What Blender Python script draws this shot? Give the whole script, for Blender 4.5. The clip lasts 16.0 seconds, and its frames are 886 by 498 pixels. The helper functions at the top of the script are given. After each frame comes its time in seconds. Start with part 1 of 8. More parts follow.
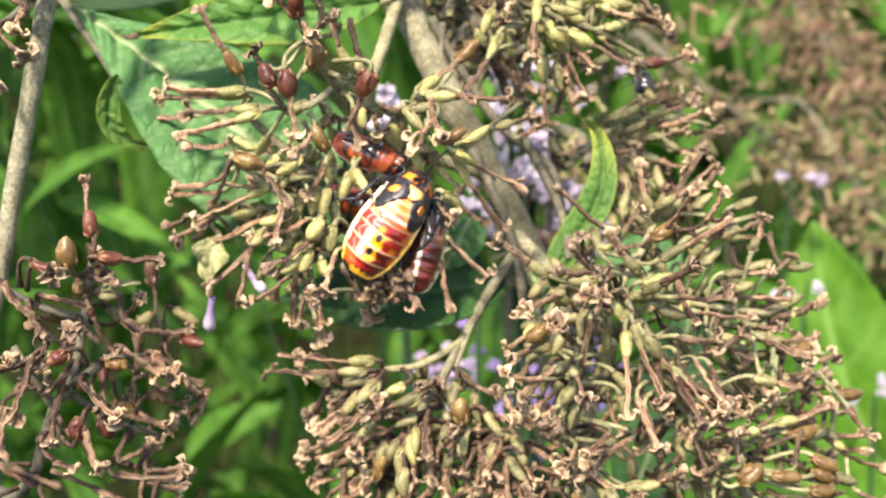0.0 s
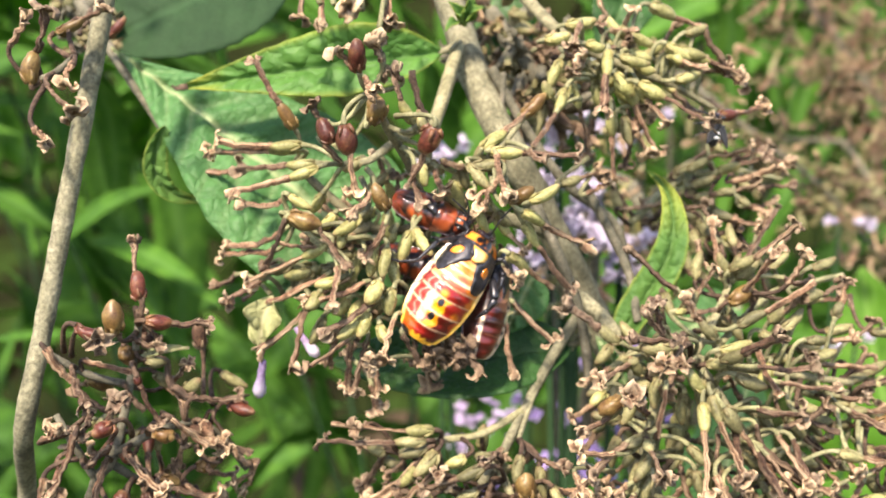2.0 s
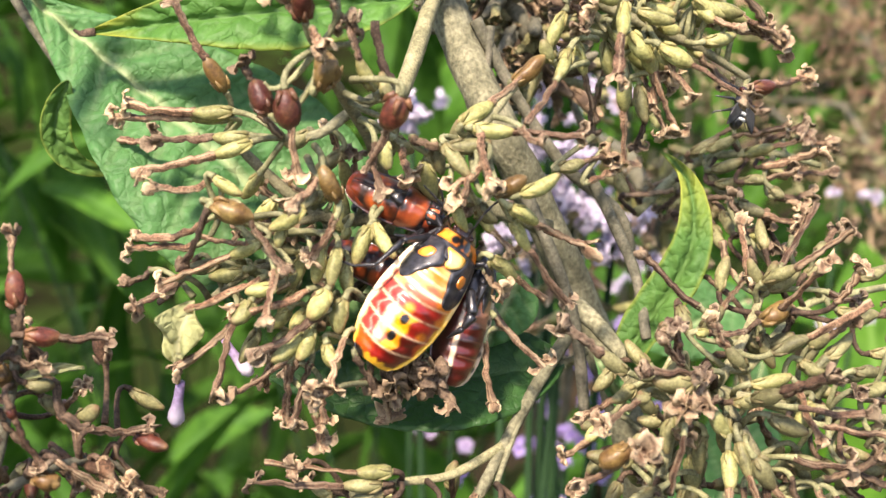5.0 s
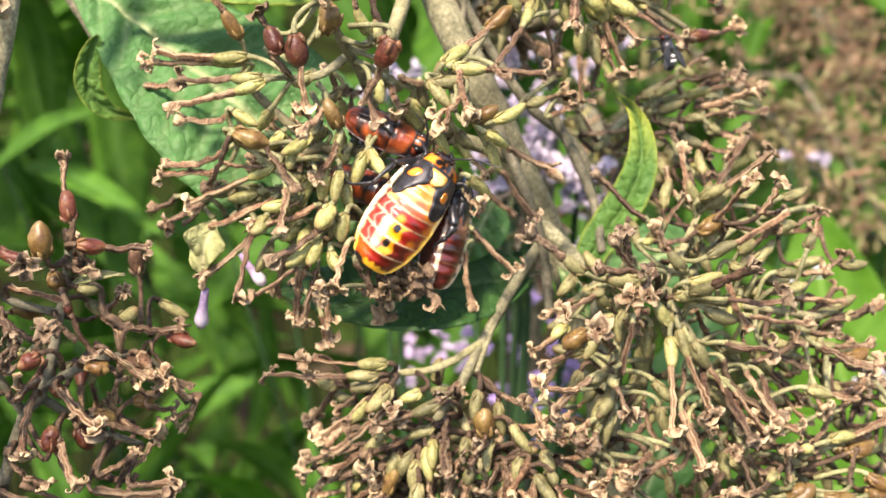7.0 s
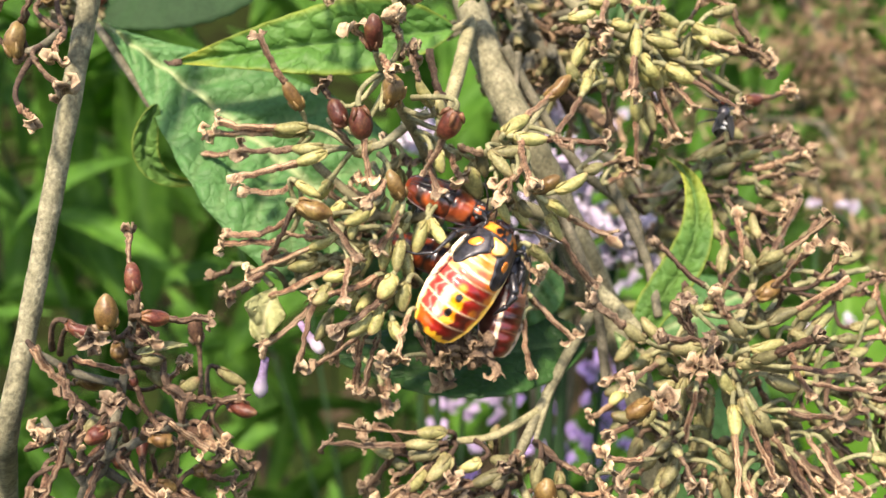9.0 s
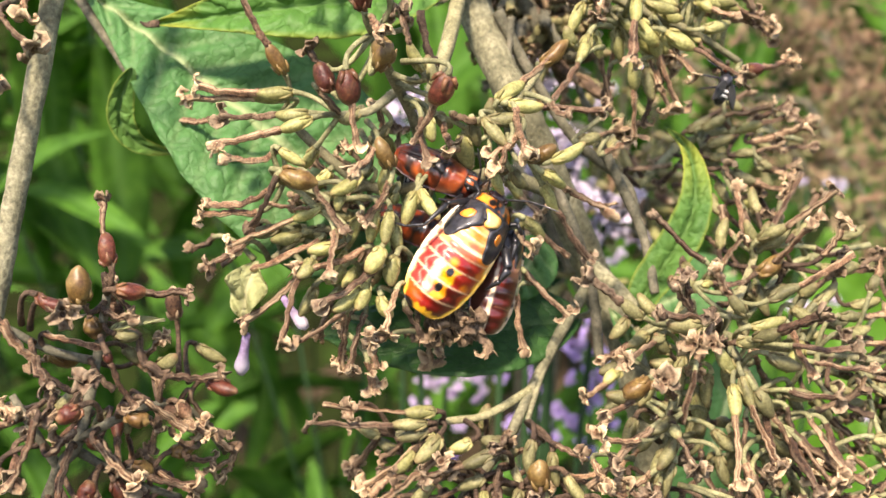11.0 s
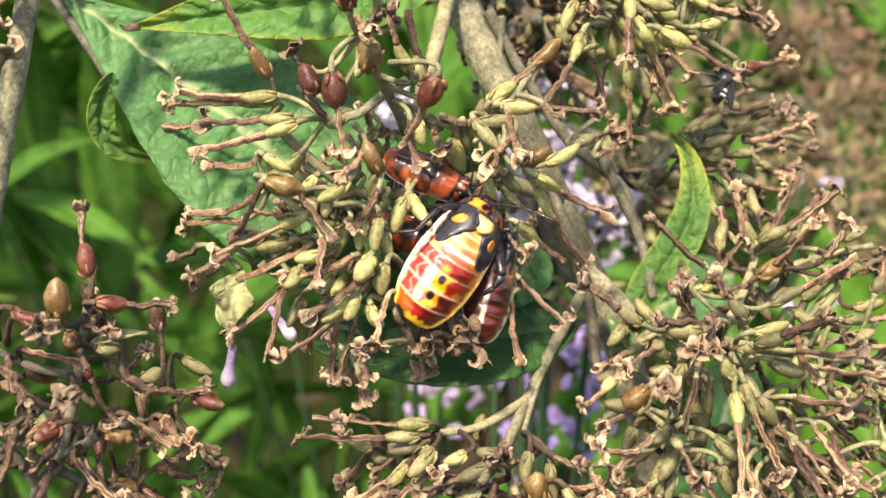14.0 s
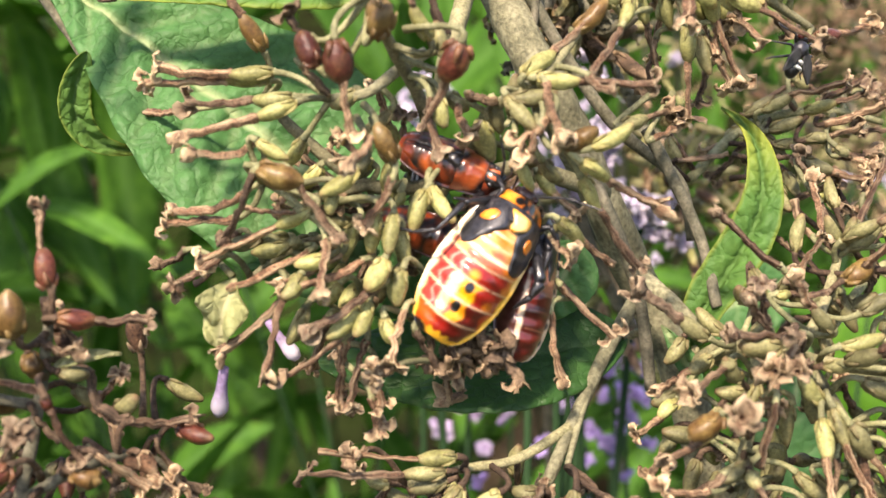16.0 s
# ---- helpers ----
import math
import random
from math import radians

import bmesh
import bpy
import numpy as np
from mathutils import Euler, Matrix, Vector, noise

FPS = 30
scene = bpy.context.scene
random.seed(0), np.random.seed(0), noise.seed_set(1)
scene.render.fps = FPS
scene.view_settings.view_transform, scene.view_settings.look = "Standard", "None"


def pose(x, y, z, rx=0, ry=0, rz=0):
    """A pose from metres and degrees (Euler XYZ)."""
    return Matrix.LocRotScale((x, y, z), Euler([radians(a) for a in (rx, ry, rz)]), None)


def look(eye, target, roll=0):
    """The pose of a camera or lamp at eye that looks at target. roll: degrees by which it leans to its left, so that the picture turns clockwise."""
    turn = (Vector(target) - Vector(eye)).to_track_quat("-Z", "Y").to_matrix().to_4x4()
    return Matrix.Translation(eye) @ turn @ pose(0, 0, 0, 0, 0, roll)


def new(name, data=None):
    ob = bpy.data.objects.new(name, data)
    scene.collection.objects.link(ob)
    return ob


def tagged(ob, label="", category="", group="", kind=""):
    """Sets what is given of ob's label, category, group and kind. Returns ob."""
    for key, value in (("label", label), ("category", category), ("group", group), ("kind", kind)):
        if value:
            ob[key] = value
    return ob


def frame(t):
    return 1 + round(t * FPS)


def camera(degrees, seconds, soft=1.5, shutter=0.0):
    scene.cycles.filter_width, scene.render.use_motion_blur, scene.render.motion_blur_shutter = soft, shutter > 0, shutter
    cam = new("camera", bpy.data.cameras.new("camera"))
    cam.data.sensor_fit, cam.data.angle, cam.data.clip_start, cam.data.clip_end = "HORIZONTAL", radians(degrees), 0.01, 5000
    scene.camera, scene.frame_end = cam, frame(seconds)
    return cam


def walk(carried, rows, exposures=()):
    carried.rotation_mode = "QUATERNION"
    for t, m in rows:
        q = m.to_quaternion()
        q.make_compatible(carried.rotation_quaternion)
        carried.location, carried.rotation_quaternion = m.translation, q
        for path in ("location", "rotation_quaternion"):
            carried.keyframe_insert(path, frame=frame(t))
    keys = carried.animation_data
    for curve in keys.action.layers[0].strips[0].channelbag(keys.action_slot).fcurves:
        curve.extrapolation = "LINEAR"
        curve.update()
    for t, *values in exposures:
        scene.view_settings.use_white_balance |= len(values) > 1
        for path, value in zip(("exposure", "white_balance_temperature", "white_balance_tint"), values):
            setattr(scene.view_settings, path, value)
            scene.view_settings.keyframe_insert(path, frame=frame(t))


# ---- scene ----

# ---- camera: the bush's own frame, in millimetres; x along the picture, y away, z up ----
EYE, TILT = 1.1, -20.0
BUSH = pose(0, 0, EYE, TILT, 0, 0)
cam = camera(45.28, 16.0)
PATH = [
    (0.0, 10.65, -15.45, -4.51, 0.810, 1.051, 2.174),
    (0.5, 7.30, -12.96, -8.62, 0.925, 0.987, 2.170),
    (1.0, 5.69, -13.38, -5.78, 2.111, 1.160, 2.822),
    (1.5, 11.39, -7.07, -0.75, 2.591, 0.756, 2.845),
    (2.0, 6.55, -9.97, -1.46, 2.620, 0.697, 3.404),
    (2.5, 8.10, -7.93, -3.26, 2.250, 0.643, 2.998),
    (3.0, 9.78, -3.10, 0.48, 2.228, 0.289, 2.784),
    (3.5, 12.73, -1.84, 1.91, 2.139, 0.078, 3.509),
    (4.0, 10.27, 4.78, 4.37, 1.359, -0.770, 3.721),
    (4.5, 5.95, 8.71, 5.05, -0.336, -1.260, 3.753),
    (4.7, 6.04, 11.20, 3.80, -0.208, -1.190, 2.677),
    (6.8, 5.69, -2.91, -1.29, -2.158, -0.006, 0.801),
    (7.0, 5.29, -3.86, -2.12, -0.972, 0.045, 0.486),
    (7.5, 4.17, -6.28, -1.03, -0.367, 0.124, 0.831),
    (8.0, 2.00, -6.60, -0.84, 0.781, 0.204, 1.062),
    (8.2, 2.14, -6.83, -0.13, 1.196, 0.312, 1.342),
    (10.3, -1.40, 1.54, 1.60, 0.326, -0.225, -0.079),
    (10.5, -1.39, 1.47, 1.54, -0.080, -0.466, -0.158),
    (11.0, -0.00, 0.00, -0.00, -0.000, -0.000, 0.000),
    (11.5, 4.10, -0.13, -0.11, 0.153, 0.098, 0.407),
    (12.0, 2.24, 0.83, -0.71, 0.053, 0.302, 0.079),
    (12.5, 1.36, 1.91, 0.70, -0.057, 0.380, -0.041),
    (13.0, 2.39, 2.87, 2.27, -0.364, 0.229, -0.003),
    (13.5, 0.49, 3.80, 1.52, -0.065, 0.343, -0.352),
    (14.0, 0.25, 2.75, 0.33, 0.142, 0.701, -0.299),
    (14.5, 4.38, 2.66, -2.93, 0.732, 1.331, 0.489),
    (15.0, 4.75, 14.43, -0.18, 0.500, 1.316, 1.304),
    (15.5, 3.75, 17.85, 2.15, 0.065, 0.999, 1.310),
    (16.0, 0.24, 16.45, 0.06, 0.522, 1.224, 1.118),
]
walk(cam, [(t, BUSH @ pose(x / 1000, y / 1000, z / 1000, 90 + pitch, roll, yaw)) for t, x, y, z, pitch, roll, yaw in PATH],
     exposures=((0.0, 1.35, 7350, 20), (4.5, 1.29, 7350, 22), (7.0, 1.32, 7700, 21), (8.0, 1.24, 7700, 21), (11.0, 1.22, 7700, 21), (12.5, 1.10, 7700, 21), (13.3, 1.10, 7700, 21), (14.8, 1.32, 7700, 20), (16.0, 1.18, 7700, 21)))

# ---- depth of field of the close lens ----
cam.data.dof.use_dof = True
cam.data.dof.focus_distance = 0.085
cam.data.dof.aperture_fstop = 46.0

# ---- world, sun, exposure ----
world = bpy.data.worlds.new("sky")
scene.world = world
world.use_nodes = True
wn = world.node_tree.nodes
sky = wn.new("ShaderNodeTexSky")
sky.sky_type = "NISHITA"
sky.sun_disc = False
SUN_HIGH, SUN_ROUND = radians(57), radians(202)
sky.sun_elevation, sky.sun_rotation = SUN_HIGH, SUN_ROUND
world.node_tree.links.new(sky.outputs[0], wn["Background"].inputs[0])
wn["Background"].inputs[1].default_value = 0.15
sun = new("sun", bpy.data.lights.new("sun", "SUN"))
sun.data.energy, sun.data.angle, sun.data.color = 3.9, radians(6), (1.0, 0.95, 0.86)
sun_way = Vector((math.sin(SUN_ROUND) * math.cos(SUN_HIGH), math.cos(SUN_ROUND) * math.cos(SUN_HIGH), math.sin(SUN_HIGH)))
sun.matrix_world = look(sun_way * 5, (0, 0, 0))


# ---- materials ----
def material(name):
    m = bpy.data.materials.new(name)
    m.use_nodes = True
    nt = m.node_tree
    return m, nt, nt.nodes["Principled BSDF"], nt.nodes["Material Output"]


def millimetres(nt):
    """Object coordinates in millimetres."""
    co, mp = nt.nodes.new("ShaderNodeTexCoord"), nt.nodes.new("ShaderNodeMapping")
    mp.inputs["Scale"].default_value = (1000, 1000, 1000)
    nt.links.new(co.outputs["Object"], mp.inputs["Vector"])
    return mp.outputs[0]


def noise_at(nt, co, scale, detail=4.0, rough=0.6):
    n = nt.nodes.new("ShaderNodeTexNoise")
    n.inputs["Scale"].default_value, n.inputs["Detail"].default_value, n.inputs["Roughness"].default_value = scale, detail, rough
    nt.links.new(co, n.inputs["Vector"])
    return n.outputs["Fac"]


def ramp(nt, fac, stops):
    r = nt.nodes.new("ShaderNodeValToRGB")
    while len(r.color_ramp.elements) < len(stops):
        r.color_ramp.elements.new(0.5)
    for e, (p, c) in zip(r.color_ramp.elements, stops):
        e.position, e.color = p, (*c, 1)
    nt.links.new(fac, r.inputs[0])
    return r.outputs[0]


def mixed(nt, fac, a, b, how="MIX"):
    m = nt.nodes.new("ShaderNodeMix")
    m.data_type, m.blend_type = "RGBA", how
    for i, v in ((0, fac), (6, a), (7, b)):
        if isinstance(v, (int, float)):
            m.inputs[i].default_value = v
        elif isinstance(v, tuple):
            m.inputs[i].default_value = (*v, 1)
        else:
            nt.links.new(v, m.inputs[i])
    return m.outputs[2]


def attribute(nt, name, out="Fac"):
    a = nt.nodes.new("ShaderNodeAttribute")
    a.attribute_name = name
    return a.outputs[out]


def object_random(nt):
    return nt.nodes.new("ShaderNodeObjectInfo").outputs["Random"]


def bump(nt, bsdf, height, strength, mm):
    b = nt.nodes.new("ShaderNodeBump")
    b.inputs["Strength"].default_value, b.inputs["Distance"].default_value = strength, mm / 1000
    nt.links.new(height, b.inputs["Height"])
    nt.links.new(b.outputs[0], bsdf.inputs["Normal"])


def see_through(nt, bsdf, out, colour, amount):
    """Light that shines through a thin blade."""
    t, m = nt.nodes.new("ShaderNodeBsdfTranslucent"), nt.nodes.new("ShaderNodeMixShader")
    m.inputs[0].default_value = amount
    nt.links.new(colour, t.inputs["Color"])
    nt.links.new(bsdf.outputs[0], m.inputs[1])
    nt.links.new(t.outputs[0], m.inputs[2])
    nt.links.new(m.outputs[0], out.inputs["Surface"])


def plant_material(name, low, mid, high, pale=None, scale=1.2, rough=0.6, relief=0.5, relief_mm=0.05, shine=0.0, vary=0.25, grit=0.4):
    """Three tones by noise at two scales, a paler tone where the mesh's 'pale' says so, and a shift from piece to piece."""
    m, nt, bsdf, out = material(name)
    co = millimetres(nt)
    coarse, fine = noise_at(nt, co, scale), noise_at(nt, co, scale * 6, 5)
    c = ramp(nt, coarse, [(0.3, low), (0.5, mid), (0.72, high)])
    grain = ramp(nt, fine, [(0.32, (0.75 - 0.4 * grit,) * 3), (0.68, (1.12 + 0.4 * grit,) * 3)])
    c = mixed(nt, 1.0, c, grain, "MULTIPLY")
    if pale:
        c = mixed(nt, attribute(nt, "pale"), c, pale)
    r = ramp(nt, object_random(nt), [(0.0, (1 - vary,) * 3), (1.0, (1 + vary, 1 + vary, 1 + 0.7 * vary))])
    c = mixed(nt, 1.0, c, r, "MULTIPLY")
    nt.links.new(c, bsdf.inputs["Base Color"])
    bsdf.inputs["Roughness"].default_value = rough
    bsdf.inputs["Specular IOR Level"].default_value = 0.35
    bump(nt, bsdf, fine, relief, relief_mm)
    if shine:
        see_through(nt, bsdf, out, c, shine)
    return m


TUBE = plant_material("dried corolla", (0.065, 0.032, 0.02), (0.20, 0.11, 0.068), (0.36, 0.22, 0.14), (0.90, 0.71, 0.47), 1.1, 0.66, 1.0, 0.22, 0.1, 0.4, 1.3)
# brown of weathered corollas, also the painted shade of inner florets
TUBE_DARK = plant_material("weathered and shaded corolla", (0.045, 0.03, 0.02), (0.105, 0.066, 0.043), (0.20, 0.135, 0.09), (0.48, 0.34, 0.21), 1.0, 0.75, 1.0, 0.16, 0.08, 0.3, 1.0)
# rusty brown, taken darker to carry shade low in the seed heads
RUST = plant_material("rusty corolla", (0.045, 0.021, 0.012), (0.13, 0.068, 0.04), (0.25, 0.145, 0.088), (0.88, 0.68, 0.45), 1.0, 0.66, 1.0, 0.2, 0.1, 0.4, 1.3)
GREEN = plant_material("green capsule", (0.22, 0.21, 0.075), (0.35, 0.345, 0.13), (0.49, 0.48, 0.22), (0.22, 0.125, 0.065), 0.7, 0.52, 0.6, 0.07, 0.12, 0.28, 0.3)
YOUNG = plant_material("young stalk", (0.13, 0.13, 0.062), (0.22, 0.22, 0.115), (0.33, 0.325, 0.185), None, 0.8, 0.7, 0.6, 0.07, 0.0, 0.3, 0.35)
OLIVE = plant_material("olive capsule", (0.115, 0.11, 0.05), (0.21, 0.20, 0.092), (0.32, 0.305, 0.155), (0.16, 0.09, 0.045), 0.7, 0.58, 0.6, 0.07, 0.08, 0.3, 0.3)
RIPE = plant_material("ripe capsule", (0.045, 0.014, 0.010), (0.105, 0.030, 0.020), (0.17, 0.085, 0.035), (0.22, 0.14, 0.07), 0.7, 0.36, 0.7, 0.09, 0.0, 0.3, 0.6)
RIPE_OLIVE = plant_material("ripening capsule", (0.08, 0.038, 0.016), (0.15, 0.09, 0.03), (0.23, 0.165, 0.06), (0.26, 0.18, 0.08), 0.6, 0.4, 0.4, 0.05, 0.0, 0.25)
TWIG = plant_material("flower stalk", (0.13, 0.125, 0.065), (0.24, 0.225, 0.125), (0.34, 0.31, 0.18), None, 0.9, 0.75, 0.8, 0.08, 0.0, 0.25)
BARK = plant_material("stem bark", (0.115, 0.112, 0.066), (0.225, 0.216, 0.13), (0.345, 0.328, 0.21), None, 0.4, 0.85, 1.0, 0.16, 0.0, 0.1, 0.6)
BARK_DARK = plant_material("dull stem bark", (0.075, 0.07, 0.045), (0.13, 0.125, 0.085), (0.21, 0.19, 0.135), None, 0.6, 0.85, 0.8, 0.1, 0.0, 0.1)


def leaf_material(name, low, mid, high, vein, edge=None, shine=0.3, rough=0.42, cell=0.85, relief=0.4, netting=0.3):
    m, nt, bsdf, out = material(name)
    co = millimetres(nt)
    c = ramp(nt, noise_at(nt, co, 0.16, 3), [(0.3, low), (0.5, mid), (0.7, high)])
    vo = nt.nodes.new("ShaderNodeTexVoronoi")
    vo.feature = "DISTANCE_TO_EDGE"
    vo.inputs["Scale"].default_value = cell
    jog = nt.nodes.new("ShaderNodeTexNoise")
    jog.inputs["Scale"].default_value, jog.inputs["Detail"].default_value = 1.0, 4.0
    nt.links.new(co, jog.inputs["Vector"])
    nt.links.new(mixed(nt, 1.0, co, jog.outputs["Color"], "ADD"), vo.inputs["Vector"])
    net = ramp(nt, vo.outputs["Distance"], [(0.0, (0.66, 0.70, 0.64)), (0.06, (0.84, 0.86, 0.82)), (0.16, (0.97, 0.97, 0.97)), (0.45, (1.06, 1.05, 1.06))])
    swell = ramp(nt, vo.outputs["Distance"], [(0.0, (0.0,) * 3), (0.12, (0.45,) * 3), (0.3, (0.85,) * 3), (0.6, (1.0,) * 3)])
    strong = ramp(nt, noise_at(nt, co, 0.45, 2), [(0.3, (0.4 * netting,) * 3), (0.62, (netting,) * 3)])
    net = mixed(nt, strong, (1.0, 1.0, 1.0), net)
    c = mixed(nt, 1.0, c, net, "MULTIPLY")
    c = mixed(nt, 1.0, c, ramp(nt, noise_at(nt, co, 2.2, 5), [(0.3, (0.85, 0.85, 0.8)), (0.7, (1.12, 1.1, 1.1))]), "MULTIPLY")
    if edge:
        c = mixed(nt, attribute(nt, "edge"), c, edge)
    c = mixed(nt, attribute(nt, "pale"), c, vein)
    c = mixed(nt, 1.0, c, ramp(nt, object_random(nt), [(0.0, (0.8, 0.82, 0.8)), (1.0, (1.15, 1.12, 1.1))]), "MULTIPLY")
    nt.links.new(c, bsdf.inputs["Base Color"])
    bsdf.inputs["Roughness"].default_value = rough
    bsdf.inputs["Specular IOR Level"].default_value = 0.25
    bump(nt, bsdf, swell, relief, 0.34)
    see_through(nt, bsdf, out, c, shine)
    return m


LEAF = leaf_material("grey-green leaf", (0.058, 0.175, 0.052), (0.08, 0.225, 0.07), (0.11, 0.275, 0.095), (0.36, 0.46, 0.23), None, 0.3, 0.5, 0.62, 0.6, 0.6)
LEAF_YELLOW = leaf_material("yellowing leaf", (0.06, 0.18, 0.035), (0.085, 0.235, 0.046), (0.125, 0.29, 0.06), (0.11, 0.26, 0.06), (0.44, 0.44, 0.06), 0.3, 0.5, 0.5, 0.7, 0.45)
LEAF_LIME = leaf_material("lime leaf", (0.08, 0.20, 0.05), (0.11, 0.265, 0.062), (0.155, 0.335, 0.075), (0.13, 0.27, 0.07), (0.50, 0.52, 0.08), 0.38, 0.55, 0.6, 0.6, 0.28)
# near-black green: the shade on things further back is put into the colour
LEAF_BACK_SHADE = leaf_material("green leaf darkened for shade", (0.012, 0.042, 0.013), (0.016, 0.052, 0.016), (0.021, 0.064, 0.02), (0.026, 0.075, 0.026), None, 0.15, 0.75, 0.3, 0.2)
# darker copy of the leaf green, with the shade mixed into its colour
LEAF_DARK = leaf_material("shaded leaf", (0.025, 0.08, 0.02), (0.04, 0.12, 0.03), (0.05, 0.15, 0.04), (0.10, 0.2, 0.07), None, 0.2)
LEAF_BRIGHT = leaf_material("bright leaf", (0.065, 0.20, 0.016), (0.09, 0.26, 0.022), (0.125, 0.315, 0.034), (0.2, 0.4, 0.08), None, 0.4)
WEED = leaf_material("weed leaf", (0.036, 0.125, 0.014), (0.075, 0.235, 0.026), (0.135, 0.34, 0.042), (0.12, 0.30, 0.06), None, 0.5, 0.7, 0.2)
# withered brown, with the shade deep in the bank added to the colour
WEED_DRY = leaf_material("withered weed leaf darkened for shade", (0.035, 0.026, 0.014), (0.07, 0.05, 0.028), (0.10, 0.075, 0.042), (0.10, 0.07, 0.04), None, 0.3, 0.8, 0.2)
BRACT = leaf_material("withered bract", (0.24, 0.27, 0.11), (0.34, 0.37, 0.17), (0.42, 0.45, 0.23), (0.46, 0.46, 0.26), None, 0.3, 0.7, 0.9, 0.5, 0.15)
MAUVE = plant_material("mauve petal", (0.34, 0.22, 0.46), (0.48, 0.35, 0.60), (0.62, 0.50, 0.72), (0.80, 0.74, 0.86), 0.5, 0.5, 0.3, 0.05, 0.3, 0.3)
# mauve whitened in the colour to look overexposed by sunlight
PALE_MAUVE = plant_material("sun-paled mauve petal", (0.46, 0.38, 0.56), (0.62, 0.54, 0.70), (0.78, 0.71, 0.83), (0.84, 0.80, 0.88), 0.4, 0.5, 0.3, 0.05, 0.3, 0.2)
MAUVE_DEEP = plant_material("violet petal", (0.17, 0.11, 0.38), (0.28, 0.19, 0.50), (0.40, 0.30, 0.60), (0.56, 0.46, 0.72), 0.5, 0.5, 0.3, 0.05, 0.2, 0.3)


def ground_material():
    m, nt, bsdf, out = material("rough grass and earth")
    co = nt.nodes.new("ShaderNodeTexCoord").outputs["Object"]
    c = ramp(nt, noise_at(nt, co, 3.0, 6), [(0.35, (0.012, 0.009, 0.006)), (0.55, (0.02, 0.03, 0.008)), (0.7, (0.03, 0.06, 0.012))])
    c = mixed(nt, 1.0, c, ramp(nt, noise_at(nt, co, 40.0, 5), [(0.3, (0.5, 0.5, 0.5)), (0.7, (1.3, 1.3, 1.3))]), "MULTIPLY")
    nt.links.new(c, bsdf.inputs["Base Color"])
    bsdf.inputs["Roughness"].default_value = 1.0
    bsdf.inputs["Specular IOR Level"].default_value = 0.0
    return m


def shell_material(name, rough=0.22, coat=0.6):
    """Chitin: the colours of the mesh's own markings, a fine relief and a clear gloss."""
    m, nt, bsdf, out = material(name)
    co = millimetres(nt)
    c = mixed(nt, 1.0, attribute(nt, "marking", "Color"), ramp(nt, noise_at(nt, co, 3.0, 5), [(0.3, (0.8, 0.78, 0.76)), (0.7, (1.12, 1.12, 1.1))]), "MULTIPLY")
    nt.links.new(c, bsdf.inputs["Base Color"])
    bsdf.inputs["Roughness"].default_value = rough
    bsdf.inputs["Coat Weight"].default_value = coat
    bsdf.inputs["Coat Roughness"].default_value = 0.17
    bump(nt, bsdf, noise_at(nt, co, 5.0, 4), 0.35, 0.06)
    return m


def chitin_material(name, low, high, rough=0.3, coat=0.5):
    m, nt, bsdf, out = material(name)
    co = millimetres(nt)
    nt.links.new(ramp(nt, noise_at(nt, co, 2.5, 5), [(0.35, low), (0.65, high)]), bsdf.inputs["Base Color"])
    bsdf.inputs["Roughness"].default_value = rough
    bsdf.inputs["Coat Weight"].default_value = coat
    bump(nt, bsdf, noise_at(nt, co, 9.0, 3), 0.5, 0.05)
    return m


SHELL = shell_material("marked shell", 0.34, 0.7)
BLACK = chitin_material("black chitin", (0.006, 0.006, 0.007), (0.022, 0.022, 0.026))
BLACK_BLUE = chitin_material("slate chitin", (0.006, 0.0065, 0.009), (0.034, 0.035, 0.044), 0.4, 0.4)
EYE_RED = chitin_material("dark eye", (0.03, 0.008, 0.006), (0.07, 0.015, 0.01), 0.15)
HAIR_WHITE = chitin_material("white bristle", (0.5, 0.5, 0.48), (0.75, 0.75, 0.72), 0.6, 0.0)
WING = chitin_material("smoky wing", (0.012, 0.012, 0.012), (0.035, 0.034, 0.032), 0.55, 0.1)


